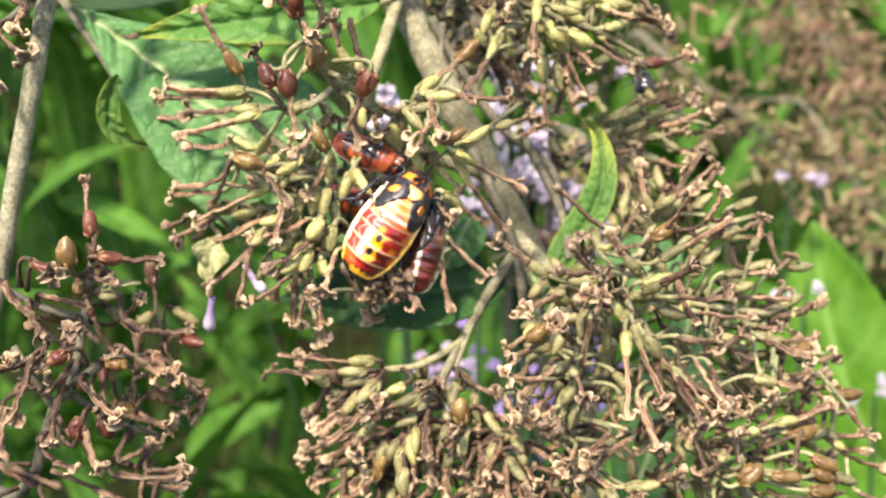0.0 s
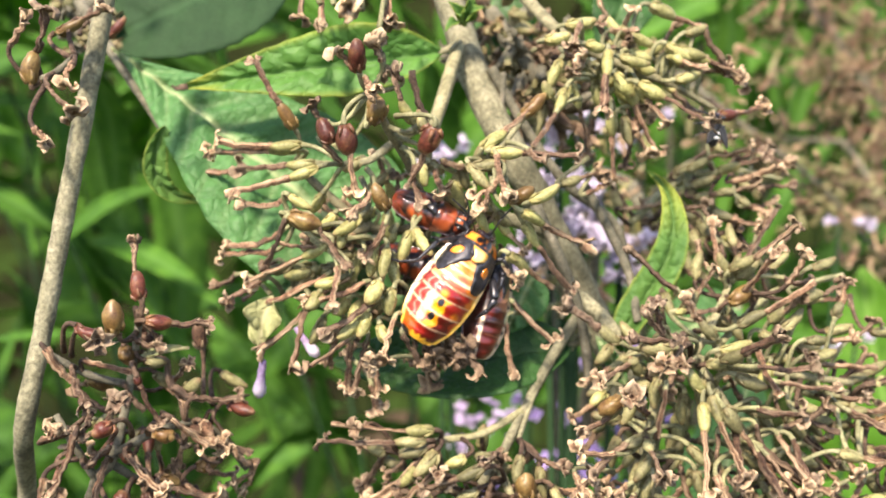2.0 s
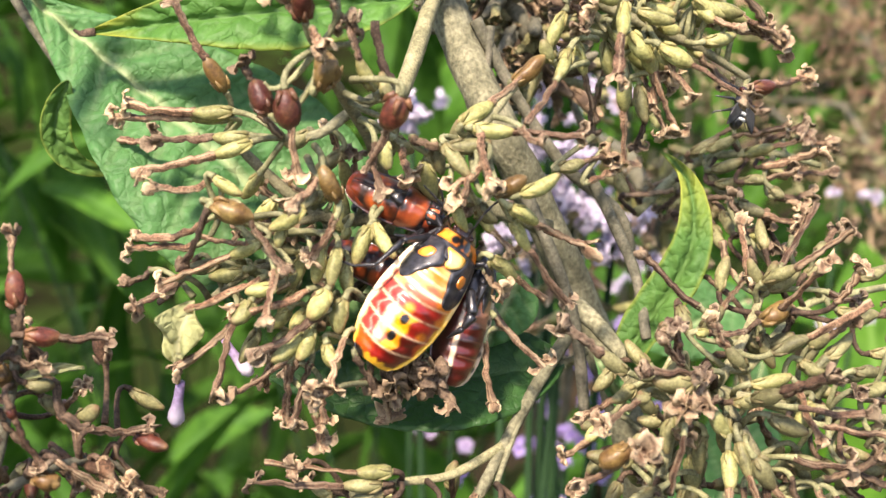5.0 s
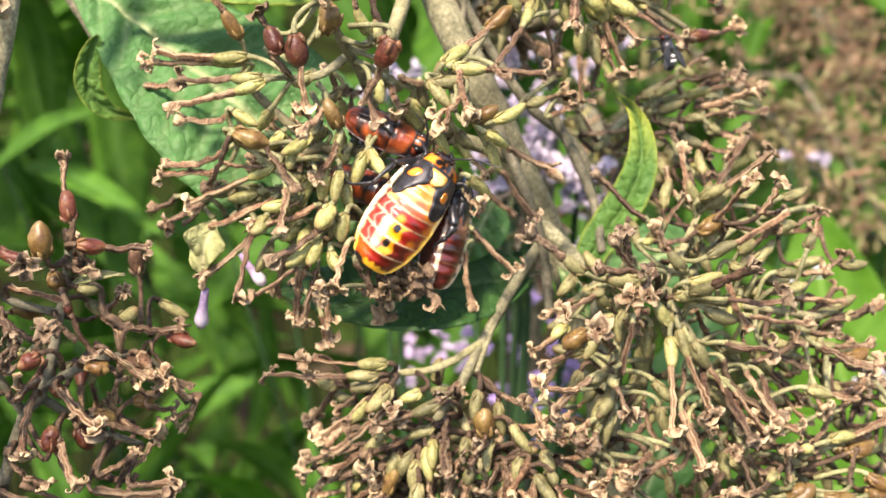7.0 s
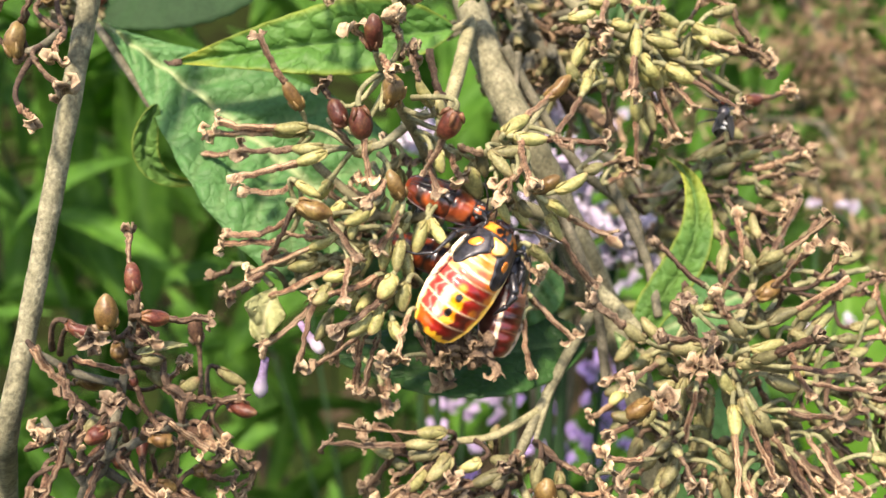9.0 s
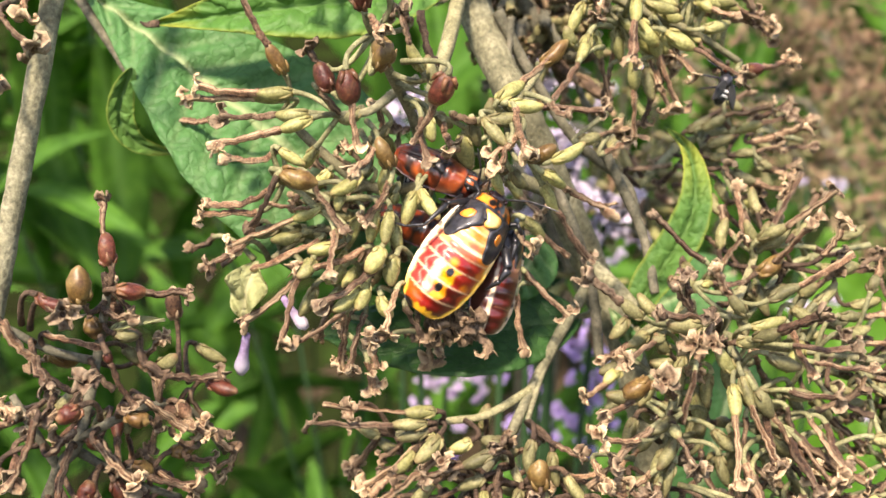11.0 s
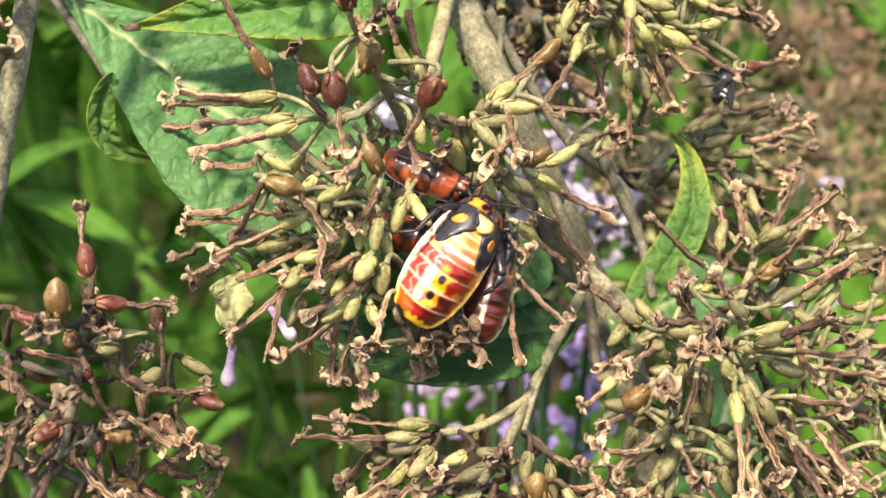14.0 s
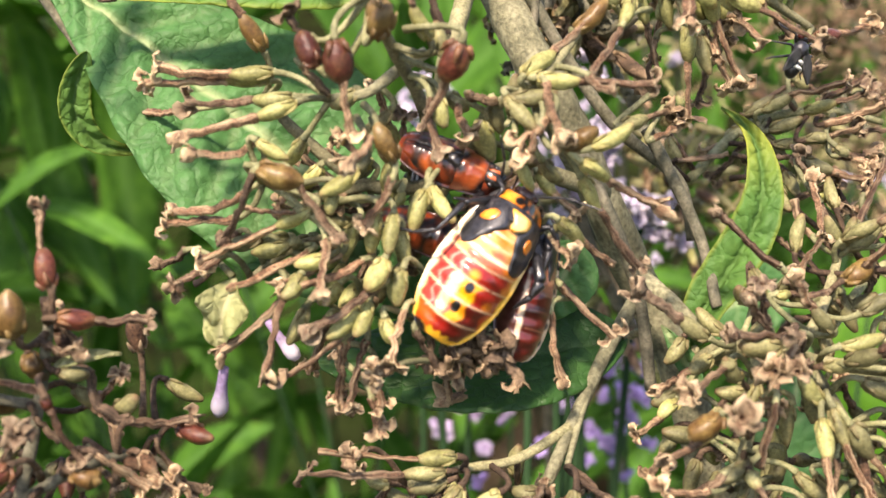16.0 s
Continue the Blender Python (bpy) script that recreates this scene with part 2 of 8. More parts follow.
# ---- mesh building, in millimetres of the bush's frame ----
class Geo:
    def __init__(self):
        self.verts, self.faces, self.pale, self.edge, self.marking = [], [], [], [], []

    def add(self, p, pale=0.0, edge=0.0, marking=None):
        self.verts.append(tuple(p))
        self.pale.append(pale)
        self.edge.append(edge)
        self.marking.append(marking or (0, 0, 0))
        return len(self.verts) - 1

    def rings(self, rows, close_start=True, close_end=True, loop=True):
        """Joins rows of vertex numbers, each of the same count, into a skin."""
        for a, b in zip(rows, rows[1:]):
            n = len(a)
            for i in range(n if loop else n - 1):
                j = (i + 1) % n
                self.faces.append((a[i], a[j], b[j], b[i]))
        if loop and close_start:
            self.faces.append(tuple(reversed(rows[0])))
        if loop and close_end:
            self.faces.append(tuple(rows[-1]))

    def sweep(self, pts, radii, n=8, pale=None, ridge=0.0, ribs=4, close=True, marking=None, spin=0.0):
        """A tube along points, of a radius at each."""
        pts = [Vector(p) for p in pts]
        rows, side = [], None
        for k, (p, r) in enumerate(zip(pts, radii)):
            d = (pts[min(k + 1, len(pts) - 1)] - pts[max(k - 1, 0)]).normalized()
            side = across(d) if side is None else (side - d * side.dot(d)).normalized()
            up = d.cross(side)
            row = []
            for i in range(n):
                a = 2 * math.pi * i / n
                rr = r * (1 + ridge * math.cos(ribs * a + spin * k))
                row.append(self.add(p + (side * math.cos(a) + up * math.sin(a)) * rr, pale[k] if pale else 0.0, 0.0, marking))
            rows.append(row)
        self.rings(rows, close, close)
        return rows

    def ball(self, c, rx, ry, rz, turn=None, n=12, m=8, marking=None):
        c = Vector(c)
        rows = []
        for k in range(1, m):
            t = math.pi * k / m
            row = []
            for i in range(n):
                a = 2 * math.pi * i / n
                v = Vector((rx * math.sin(t) * math.cos(a), ry * math.sin(t) * math.sin(a), rz * math.cos(t)))
                row.append(self.add(c + (turn @ v if turn else v), 0.0, 0.0, marking))
            rows.append(row)
        self.rings(rows)

    def mesh(self, name, mat, origin, smooth=True):
        o = Vector(origin)
        me = bpy.data.meshes.new(name)
        me.from_pydata([tuple((Vector(v) - o) / 1000) for v in self.verts], [], self.faces)
        for key in ("pale", "edge"):
            values = self.pale if key == "pale" else self.edge
            me.attributes.new(key, "FLOAT", "POINT").data.foreach_set("value", values)
        if any(c != (0, 0, 0) for c in self.marking):
            flat = [x for c in self.marking for x in (*c, 1.0)]
            me.attributes.new("marking", "FLOAT_COLOR", "POINT").data.foreach_set("color", flat)
        bm = bmesh.new()
        bm.from_mesh(me)
        bmesh.ops.recalc_face_normals(bm, faces=bm.faces)
        bm.to_mesh(me)
        bm.free()
        me.polygons.foreach_set("use_smooth", [smooth] * len(me.polygons))
        me.materials.append(mat)
        return me


def across(d):
    """Some direction at right angles to d."""
    return (d.cross(Vector((0, 0, 1))) if abs(d.z) < 0.9 else d.cross(Vector((1, 0, 0)))).normalized()


def thing(name, origin, label, category, group="", kind="", turn=None):
    """An Empty at the base of a thing, at a place of the bush's frame."""
    ob = new(name)
    ob.empty_display_size = 0.002
    ob.matrix_world = BUSH @ Matrix.Translation(Vector(origin) / 1000) @ (turn.to_4x4() if turn else Matrix.Identity(4))
    ob["o"] = tuple(origin)
    return tagged(ob, label, category, group, kind)


def part(name, geo, mat, parent, label="", origin=None, smooth=True):
    """One mesh under a thing; its places are given in the bush's frame, or in the thing's own where origin is (0, 0, 0)."""
    o = tuple(parent["o"]) if origin is None else origin
    ob = new(name, geo.mesh(name, mat, o, smooth))
    ob.parent = parent
    ob["o"] = o
    return tagged(ob, label)


def bow(a, b, side, count=8, wob=0.0):
    """Points from a to b, bowed by so many millimetres."""
    a, b = Vector(a), Vector(b)
    d = b - a
    s = across(d.normalized())
    s = Matrix.Rotation(random.uniform(0, 6.28), 3, d.normalized()) @ s if side < 0 else (s if abs(s.z) > 0.3 else d.normalized().cross(s))
    return [a + d * (k / (count - 1)) + s * (abs(side) * math.sin(math.pi * k / (count - 1))) + Vector([random.uniform(-wob, wob) for _ in range(3)]) * (0 < k < count - 1) for k in range(count)]


def along(pts, u):
    f = max(0.0, min(0.9999, u)) * (len(pts) - 1)
    return pts[int(f)].lerp(pts[int(f) + 1], f - int(f))


DOWN = Vector((0, math.sin(radians(-TILT)), -math.cos(radians(-TILT))))


def rooted(p, dx=0.0, dy=0.0):
    """Places of a stalk from p down into the ground."""
    p = Vector(p)
    high = 1000 * EYE - p.dot(DOWN)
    return [p] + [p + DOWN * (high + 8) * q + Vector((dx * q, dy * q, 0)) + Vector((random.gauss(0, 6), random.gauss(0, 6), 0)) * (q < 1) for q in (0.12, 0.4, 0.7, 1.0)]



# ---- seed heads: stalks, capsules and dried corollas ----
AXES = {}


def branch(cl, pts, r0, r1, mat=None, name="branch", label=""):
    """A tapered stalk through places of the bush's frame; florets of the cluster grow from it."""
    pts = [Vector(p) for p in pts]
    fine = []
    for k in range(len(pts) - 1):
        p0, p1, p2, p3 = pts[max(k - 1, 0)], pts[k], pts[k + 1], pts[min(k + 2, len(pts) - 1)]
        for j in range(6):
            u = j / 6
            fine.append(0.5 * (2 * p1 + (p2 - p0) * u + (2 * p0 - 5 * p1 + 4 * p2 - p3) * u * u + (3 * p1 - p0 - 3 * p2 + p3) * u ** 3))
    fine.append(pts[-1])
    n = len(fine)
    g = Geo()
    g.sweep(fine, [(r0 + (r1 - r0) * k / (n - 1)) * random.uniform(0.93, 1.07) for k in range(n)], 12, None, 0.05, 3)
    AXES.setdefault(cl.name, []).extend(fine)
    return part(name, g, mat or TWIG, cl, label)


def nearest(cl, p):
    return min(AXES[cl.name], key=lambda q: (q - p).length)


def capsule(g, pts, r, ripe):
    """A spindle with four ribs, the calyx round its foot and a pointed end."""
    us = (0, 0.07, 0.14, 0.2, 0.3, 0.42, 0.55, 0.68, 0.8, 0.9, 0.97, 1.0)
    rs = (0.34, 0.4, 0.64, 0.74, 0.87, 0.98, 1.0, 0.93, 0.78, 0.58, 0.4, 0.28) if not ripe else (0.2, 0.3, 0.6, 0.76, 0.92, 1.03, 1.06, 1.0, 0.84, 0.6, 0.3, 0.12)
    pale = [0.35, 0.3, 0.1, 0, 0, 0, 0, 0, 0.05, 0.25, 0.55, 0.8]
    g.sweep([along(pts, u) for u in us], [q * r for q in rs], 12, pale, 0.085, 4)
    d = (along(pts, 0.25) - pts[0]).normalized()
    s = across(d)
    for k in range(4):
        w = Matrix.Rotation(k * math.pi / 2 + 0.6, 3, d) @ s
        foot, mid, end = along(pts, 0.1), along(pts, 0.24), along(pts, random.uniform(0.34, 0.42))
        g.sweep([foot + w * r * 0.5, mid + w * r * 0.92, end + w * r * random.uniform(1.0, 1.25)], [r * 0.3, r * 0.26, r * 0.06], 5, [0.3, 0.2, 0.5])


def lobe(g, foot, w, d, size, tilt, roll, cup, tint):
    """One shrivelled lobe of a corolla: a rounded blade that rolls back from the mouth, its edges crumpled."""
    s = d.cross(w)
    wide = 0.46 * size * random.uniform(0.8, 1.15)
    step = 0.2 * size * random.uniform(0.85, 1.15)
    skew, phase = random.uniform(-0.35, 0.35), random.uniform(0, 6)
    p, rows = foot.copy(), []
    for k, q in enumerate((0.66, 0.9, 1.06, 1.02, 0.8, 0.42)):
        t = k / 5
        a = tilt + roll * t * t
        way, back = w * math.sin(a) + d * math.cos(a), w * math.cos(a) - d * math.sin(a)
        if k:
            p = p + way * step + s * skew * step * 0.6
        front, rear = [], []
        for i in range(5):
            v = i / 2 - 1
            at_v = p + s * (q * wide * v) - back * (cup * v * v * q * wide) + back * (0.12 * size * t * math.sin(3.1 * v + phase)) + way * (0.07 * size * t * math.sin(5 * v + phase * 2))
            at_v += Vector([random.uniform(-0.09, 0.09) for _ in range(3)]) * size
            tone = tint * (0.1 + 0.9 * max(abs(v) ** 2, t ** 3)) + random.uniform(-0.25, 0.2)
            front.append(g.add(at_v, max(0.0, min(1.0, tone))))
            rear.append(g.add(at_v + back * 0.06, max(0.0, min(1.0, tone * 0.8))))
        rows.append(front + rear[::-1])
    g.rings(rows)


def corolla(g, pts, r, star, big):
    """A withered, twisted tube, and round its dark throat four shrivelled, rolled lobes."""
    count, n = 14, 16
    waist = random.uniform(0.3, 0.7)
    radii = [r * (0.84 + 0.4 * abs(k / (count - 1) - waist)) * random.uniform(0.8, 1.16) for k in range(count)]
    us = [k / (count - 1) * (0.93 if star else 1.0) for k in range(count)]
    ps = [along(pts, u) + Vector([random.uniform(-0.07, 0.07) for _ in range(3)]) for u in us]
    if star:
        radii[-1] = r * 1.2
    pale = [0.02 + 0.2 * random.random() ** 2 for k in range(count - 3)] + [0.12, 0.2, 0.3]
    rows = g.sweep(ps, radii, n, pale, random.uniform(0.16, 0.3), random.choice((2, 3, 4)), False, None, random.uniform(-0.5, 0.5))
    streak = [random.uniform(-0.35, 0.28) for _ in range(n)]
    for row in rows:
        for i, at_i in enumerate(row):
            g.pale[at_i] = max(0.0, min(1.0, g.pale[at_i] + streak[i] + random.uniform(-0.08, 0.08)))
    g.faces.append(tuple(reversed(rows[0])))
    if not star:
        g.faces.append(tuple(rows[-1]))
        return
    d = (pts[-1] - ps[-2]).normalized()
    d = (d + Vector([random.uniform(-0.35, 0.35) for _ in range(3)]) + Vector((0, -0.1, 0)) * big).normalized()
    side = across(d)
    up = d.cross(side)
    o = ps[-1]
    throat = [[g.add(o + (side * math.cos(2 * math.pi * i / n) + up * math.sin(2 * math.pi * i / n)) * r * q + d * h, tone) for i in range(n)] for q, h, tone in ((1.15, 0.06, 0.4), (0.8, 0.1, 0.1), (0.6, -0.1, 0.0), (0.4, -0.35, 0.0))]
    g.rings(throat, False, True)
    size = (1.2 if big else 0.95) * random.uniform(0.85, 1.15)
    tilt, roll, cup = random.uniform(0.15, 1.0), random.choice((random.uniform(-1.7, -0.5), random.uniform(1.6, 3.4), random.uniform(2.2, 4.2))), random.uniform(0.0, 0.9)
    turn = random.uniform(0, 1.5)
    for k in range(4):
        if random.random() < 0.16:
            continue
        a = turn + k * math.pi / 2 + random.uniform(-0.22, 0.22)
        w = side * math.cos(a) + up * math.sin(a)
        lobe(g, o + w * r * 0.95 - d * 0.04, w, d, size * random.uniform(0.8, 1.12), tilt + random.uniform(-0.3, 0.4), roll + random.uniform(-0.9, 0.9), cup + random.uniform(-0.5, 0.5), random.uniform(0.5, 1.0))


aged = random.Random(5)


def floret(cl, kind, base, tip, cap=0.45, bend=0.2, fat=1.0, olive=0.0, big=0, star=1, dark=0, wide=1.0):
    """F: capsule and corolla; T: corolla alone; C: capsule alone; R, RF: the same with a ripe capsule."""
    base, tip = Vector(base), Vector(tip)
    if kind == "T" and cl.get("full") and (tip - base).length > 3.0 and random.random() < cl["full"]:
        kind, cap, star = "F", random.uniform(0.4, 0.52), 1
    ripe = kind[0] == "R"
    span = (tip - base).length
    body = span if kind in ("C", "R") else span * cap
    if kind != "T" and body > 3.3:
        base = base.lerp(tip, (body - 3.3) / span)
        cap = 3.3 / (span - body + 3.3)
    pts = bow(base, tip, bend * random.uniform(0.6, 1.3), 9, 0.13 if kind != "C" else 0.04)
    stalk = nearest(cl, base)
    if (stalk - base).length > 4.6:
        stalk = base + (stalk - base).normalized() * 4.6
    first = (tip - base).normalized()
    inner = base - first * min(1.6, (stalk - base).length * 0.4)
    g = Geo()
    bend_line = [stalk * (1 - u) ** 2 + inner * 2 * u * (1 - u) + base * u * u for u in (0, 0.17, 0.34, 0.5, 0.67, 0.84, 1.0)] + [base + first * 0.15]
    g.sweep(bend_line, [0.3, 0.25, 0.23, 0.22, 0.22, 0.23, 0.26, 0.28 + 0.05 * fat], 7)
    part("pedicel", g, TUBE_DARK if aged.random() < cl.get("woody", 0.0) else YOUNG, cl)
    owner = cl
    if kind in ("C", "R", "F", "RF"):
        end = cap if len(kind) > 1 or kind == "F" else 1.0
        n = 9
        cp = [along(pts, end * k / (n - 1)) for k in range(n)]
        length = sum((a - b).length for a, b in zip(cp, cp[1:]))
        r = min((0.66 if ripe else 0.54) * fat, length * 0.3) * random.uniform(0.92, 1.08)
        g = Geo()
        capsule(g, cp, r, ripe)
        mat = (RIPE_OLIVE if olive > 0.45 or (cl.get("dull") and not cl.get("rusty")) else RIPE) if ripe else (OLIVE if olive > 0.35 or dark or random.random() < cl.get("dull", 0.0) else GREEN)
        if not ripe and aged.random() < cl.get("dry", 0.0):
            mat = RUST if aged.random() < 0.6 else RIPE
        owner = part("seed_capsule", g, mat, cl, "glossy red-brown ripe capsule" if mat == RIPE else "")
    if kind in ("T", "F", "RF"):
        u0 = 0.0 if kind == "T" else cap * 0.92
        tp = [along(pts, u0 + (1 - u0) * k / 8) for k in range(9)]
        g = Geo()
        corolla(g, tp, 0.27 * wide * random.uniform(0.9, 1.1), star, big)
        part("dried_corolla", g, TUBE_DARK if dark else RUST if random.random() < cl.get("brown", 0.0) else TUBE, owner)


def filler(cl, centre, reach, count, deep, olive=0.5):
    """Florets inside a seed head, behind the outer ones; their shade is put into darker colours."""
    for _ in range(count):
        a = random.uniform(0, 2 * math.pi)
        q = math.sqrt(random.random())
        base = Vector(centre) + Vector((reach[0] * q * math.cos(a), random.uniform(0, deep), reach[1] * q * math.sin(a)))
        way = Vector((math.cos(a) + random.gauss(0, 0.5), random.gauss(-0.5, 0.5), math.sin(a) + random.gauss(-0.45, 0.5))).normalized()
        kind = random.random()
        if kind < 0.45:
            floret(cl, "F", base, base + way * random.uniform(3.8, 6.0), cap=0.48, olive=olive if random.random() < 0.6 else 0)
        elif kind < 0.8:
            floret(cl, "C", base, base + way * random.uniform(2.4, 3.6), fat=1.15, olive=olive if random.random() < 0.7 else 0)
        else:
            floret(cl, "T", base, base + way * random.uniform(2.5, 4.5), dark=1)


cluster_a = thing("seed_cluster", (-0.2, 98.0, 4.2), "drying seed head with green capsules and tan corollas, insects on it", "seed head", "seed heads of the bush")
cluster_b = thing("seed_cluster", (-28.4, 87.0, -9.2), "brown dried butterfly-bush seed head with red-brown ripe capsules", "seed head", "seed heads of the bush")
cluster_c = thing("seed_cluster", (21.8, 95.0, -7.0), "large spreading seed head with pale green capsules and crumpled tan corollas", "seed head", "seed heads of the bush")
cluster_d = thing("seed_cluster", (18.7, 99.0, 21.6), "green drooping seed head, a fly resting at its edge", "seed head", "seed heads of the bush")
cluster_e = thing("seed_cluster", (26.7, 115.0, 11.7), "shaded olive-brown seed head behind the others", "seed head", "seed heads of the bush")
cluster_f = thing("seed_cluster", (5.9, 95.0, -16.6), "dense brown seed head with tubes hanging down", "seed head", "seed heads of the bush")
cluster_b["rusty"] = cluster_f["rusty"] = 1
# in c and e the high shares of dark pieces also stand in for shade
cluster_b["woody"], cluster_f["woody"], cluster_c["woody"], cluster_e["woody"] = 1.0, 1.0, 0.2, 0.6
cluster_b["dry"] = 0.55
cluster_c["full"], cluster_e["full"], cluster_d["full"], cluster_f["full"] = 0.3, 0.4, 0.4, 0.25
cluster_b["brown"], cluster_f["brown"], cluster_c["brown"], cluster_e["brown"] = 0.9, 0.9, 0.88, 0.92
cluster_b["dull"], cluster_f["dull"], cluster_c["dull"], cluster_e["dull"] = 0.75, 0.7, 0.85, 0.9
shrub = thing("butterfly_bush", (19.9, 108.0, -26.4), "grey-green woody stem of a butterfly bush", "shrub")

branch(shrub, [(-0.6, 106.0, 35.6), (2.1, 105.0, 26.9), (4.0, 104.0, 21.1), (7.7, 102.5, 13.0), (10.6, 106.0, 8.0), (15.8, 112.0, -2.3), (19.4, 112.0, -10.7), (21.8, 112.0, -21.4), (23.4, 114.0, -37.5)], 1.65, 1.8, BARK, "stem")
branch(shrub, [(1.9, 104.0, 25.9), (1.3, 100.0, 22.8), (0.5, 97.0, 19.0), (-0.3, 95.0, 16.0), (-0.8, 94.0, 14.4), (-1.6, 96.0, 10.8)], 0.75, 0.62, TWIG, "side_stem")
branch(shrub, [(-29.7, 87.5, 34.0), (-31.0, 87.0, 26.0), (-32.3, 86.5, 18.0), (-33.6, 86.0, 10.0), (-34.9, 85.5, 2.0), (-36.0, 85.0, -5.0), (-37.3, 84.5, -13.0), (-41.8, 95.0, -20.0), (-43.8, 100.0, -29.7)], 0.88, 0.92, BARK, "side_stem")
branch(shrub, [(-42.0, 108.0, 33.0), (-35.8, 105.0, 24.6), (-32.6, 105.0, 19.9), (-30.1, 106.0, 15.7), (-27.8, 108.0, 12.6), (-23.9, 111.0, 9.5)], 0.62, 0.45, BARK_DARK, "side_stem")
branch(shrub, [(9.7, 101.0, 8.1), (12.1, 101.0, 2.7), (14.2, 102.0, -3.2), (15.2, 103.0, -10.9)], 0.6, 0.5, BARK_DARK, "twig")
branch(shrub, [(5.3, 103.0, 23.1), (8.6, 104.0, 17.2), (13.2, 105.0, 10.7), (18.6, 107.0, 6.3), (19.9, 108.0, 1.2)], 0.55, 0.5, BARK_DARK, "twig")
branch(shrub, [(14.8, 100.0, 9.9), (17.0, 101.0, 6.0), (19.3, 102.0, 1.1), (20.0, 100.0, -4.2)], 0.5, 0.45, BARK_DARK, "twig")
branch(shrub, [(6.6, 103.0, 22.5), (6.4, 103.0, 19.2), (5.2, 102.0, 14.7)], 0.4, 0.3, BARK_DARK, "twig")
branch(shrub, [(18.2, 99.0, -5.7), (16.1, 102.0, -3.2), (14.4, 104.0, -1.6)], 0.6, 0.9, BARK, "side_stem")

branch(shrub, rooted((23.4, 114.0, -37.5)), 2.0, 4.5, BARK, "stem")
branch(shrub, rooted((-43.8, 100.0, -29.7), 35, 10), 1.15, 3.0, BARK, "side_stem")
branch(shrub, [(-43.3, 99.0, -28.4), (-38.7, 94.0, -28.0), (-33.9, 88.0, -24.3)], 0.8, 0.6, BARK_DARK, "twig")
branch(shrub, [(1.2, 106.0, 34.5), (4.2, 104.5, 34.0), (8.0, 103.0, 31.8)], 0.9, 0.7, BARK, "twig")

branch(cluster_a, [(11.8, 103.0, 5.0), (5.0, 98.0, 6.8), (-1.2, 97.0, 5.7), (-6.8, 96.0, 5.7), (-11.3, 95.0, 9.1), (-14.2, 94.0, 12.1)], 0.75, 0.35)
branch(cluster_a, [(-1.2, 97.0, 5.7), (-3.3, 97.0, 0.6), (-7.3, 95.0, -3.0), (-9.3, 95.0, -7.0)], 0.6, 0.3)
branch(cluster_a, [(-2.1, 91.5, 14.7), (-4.1, 91.0, 13.4), (-6.2, 90.0, 11.7), (-8.8, 90.0, 11.3)], 0.45, 0.35, BARK)
branch(cluster_a, [(-1.2, 97.0, 5.7), (-2.4, 93.0, 10.9), (-4.4, 88.0, 14.6), (-5.6, 85.0, 17.2)], 0.6, 0.3)
branch(cluster_a, [(0.3, 97.0, 5.7), (2.2, 91.0, 10.2), (5.5, 88.5, 11.8), (8.4, 90.0, 15.4)], 0.5, 0.3)
branch(cluster_a, [(0.8, 97.0, 4.7), (4.9, 95.0, 1.1), (7.9, 95.0, -3.0)], 0.5, 0.3)
branch(cluster_a, [(-7.4, 96.0, 2.1), (-12.2, 94.0, 1.1), (-15.7, 94.0, -1.5)], 0.5, 0.3)
branch(cluster_a, [(-0.2, 97.0, 2.1), (-0.7, 94.0, -4.0), (-0.9, 93.0, -7.4)], 0.6, 0.3)
branch(cluster_a, [(-6.8, 96.0, 5.7), (-10.6, 93.0, 4.7), (-13.4, 89.0, 5.6)], 0.4, 0.25)
branch(cluster_b, [(-33.9, 88.0, -24.3), (-31.1, 86.0, -17.8), (-29.5, 86.0, -15.5), (-28.4, 87.0, -9.2), (-27.2, 86.0, -3.6)], 0.6, 0.35, BARK_DARK)
branch(cluster_b, [(-29.5, 86.0, -15.5), (-26.7, 86.0, -13.9), (-24.5, 88.0, -13.1), (-22.0, 91.0, -13.5), (-19.2, 94.0, -18.0)], 0.42, 0.3, BARK_DARK)
branch(cluster_b, [(-28.4, 87.0, -9.2), (-31.4, 85.0, -8.1), (-34.6, 84.0, -6.2)], 0.4, 0.3, BARK_DARK)
branch(cluster_b, [(-31.1, 86.0, -17.8), (-32.4, 84.0, -14.3), (-34.1, 84.0, -11.6)], 0.4, 0.3, BARK_DARK)
branch(cluster_b, [(-29.8, 87.0, -16.6), (-26.2, 89.0, -19.4), (-22.5, 91.0, -21.3)], 0.4, 0.3, BARK_DARK)
branch(cluster_b, [(-36.8, 84.0, 18.8), (-33.8, 82.0, 18.8), (-31.6, 82.0, 20.5)], 0.4, 0.3, BARK_DARK)
branch(cluster_c, [(18.0, 103.0, -9.8), (19.4, 97.0, -7.2), (21.8, 95.0, -7.0), (25.8, 94.0, -8.0), (32.5, 96.0, -9.1), (40.9, 99.0, -10.5)], 0.8, 0.35)
branch(cluster_c, [(21.8, 95.0, -7.0), (20.6, 93.0, -11.8), (19.6, 93.0, -15.8), (18.3, 94.0, -23.0)], 0.6, 0.3)
branch(cluster_c, [(24.3, 94.0, -7.5), (26.9, 96.0, -4.0), (29.3, 99.0, 0.1)], 0.5, 0.3)
branch(cluster_c, [(24.8, 94.0, -8.0), (27.2, 93.5, -11.9), (30.1, 95.0, -18.1), (34.4, 97.0, -26.3)], 0.5, 0.3)
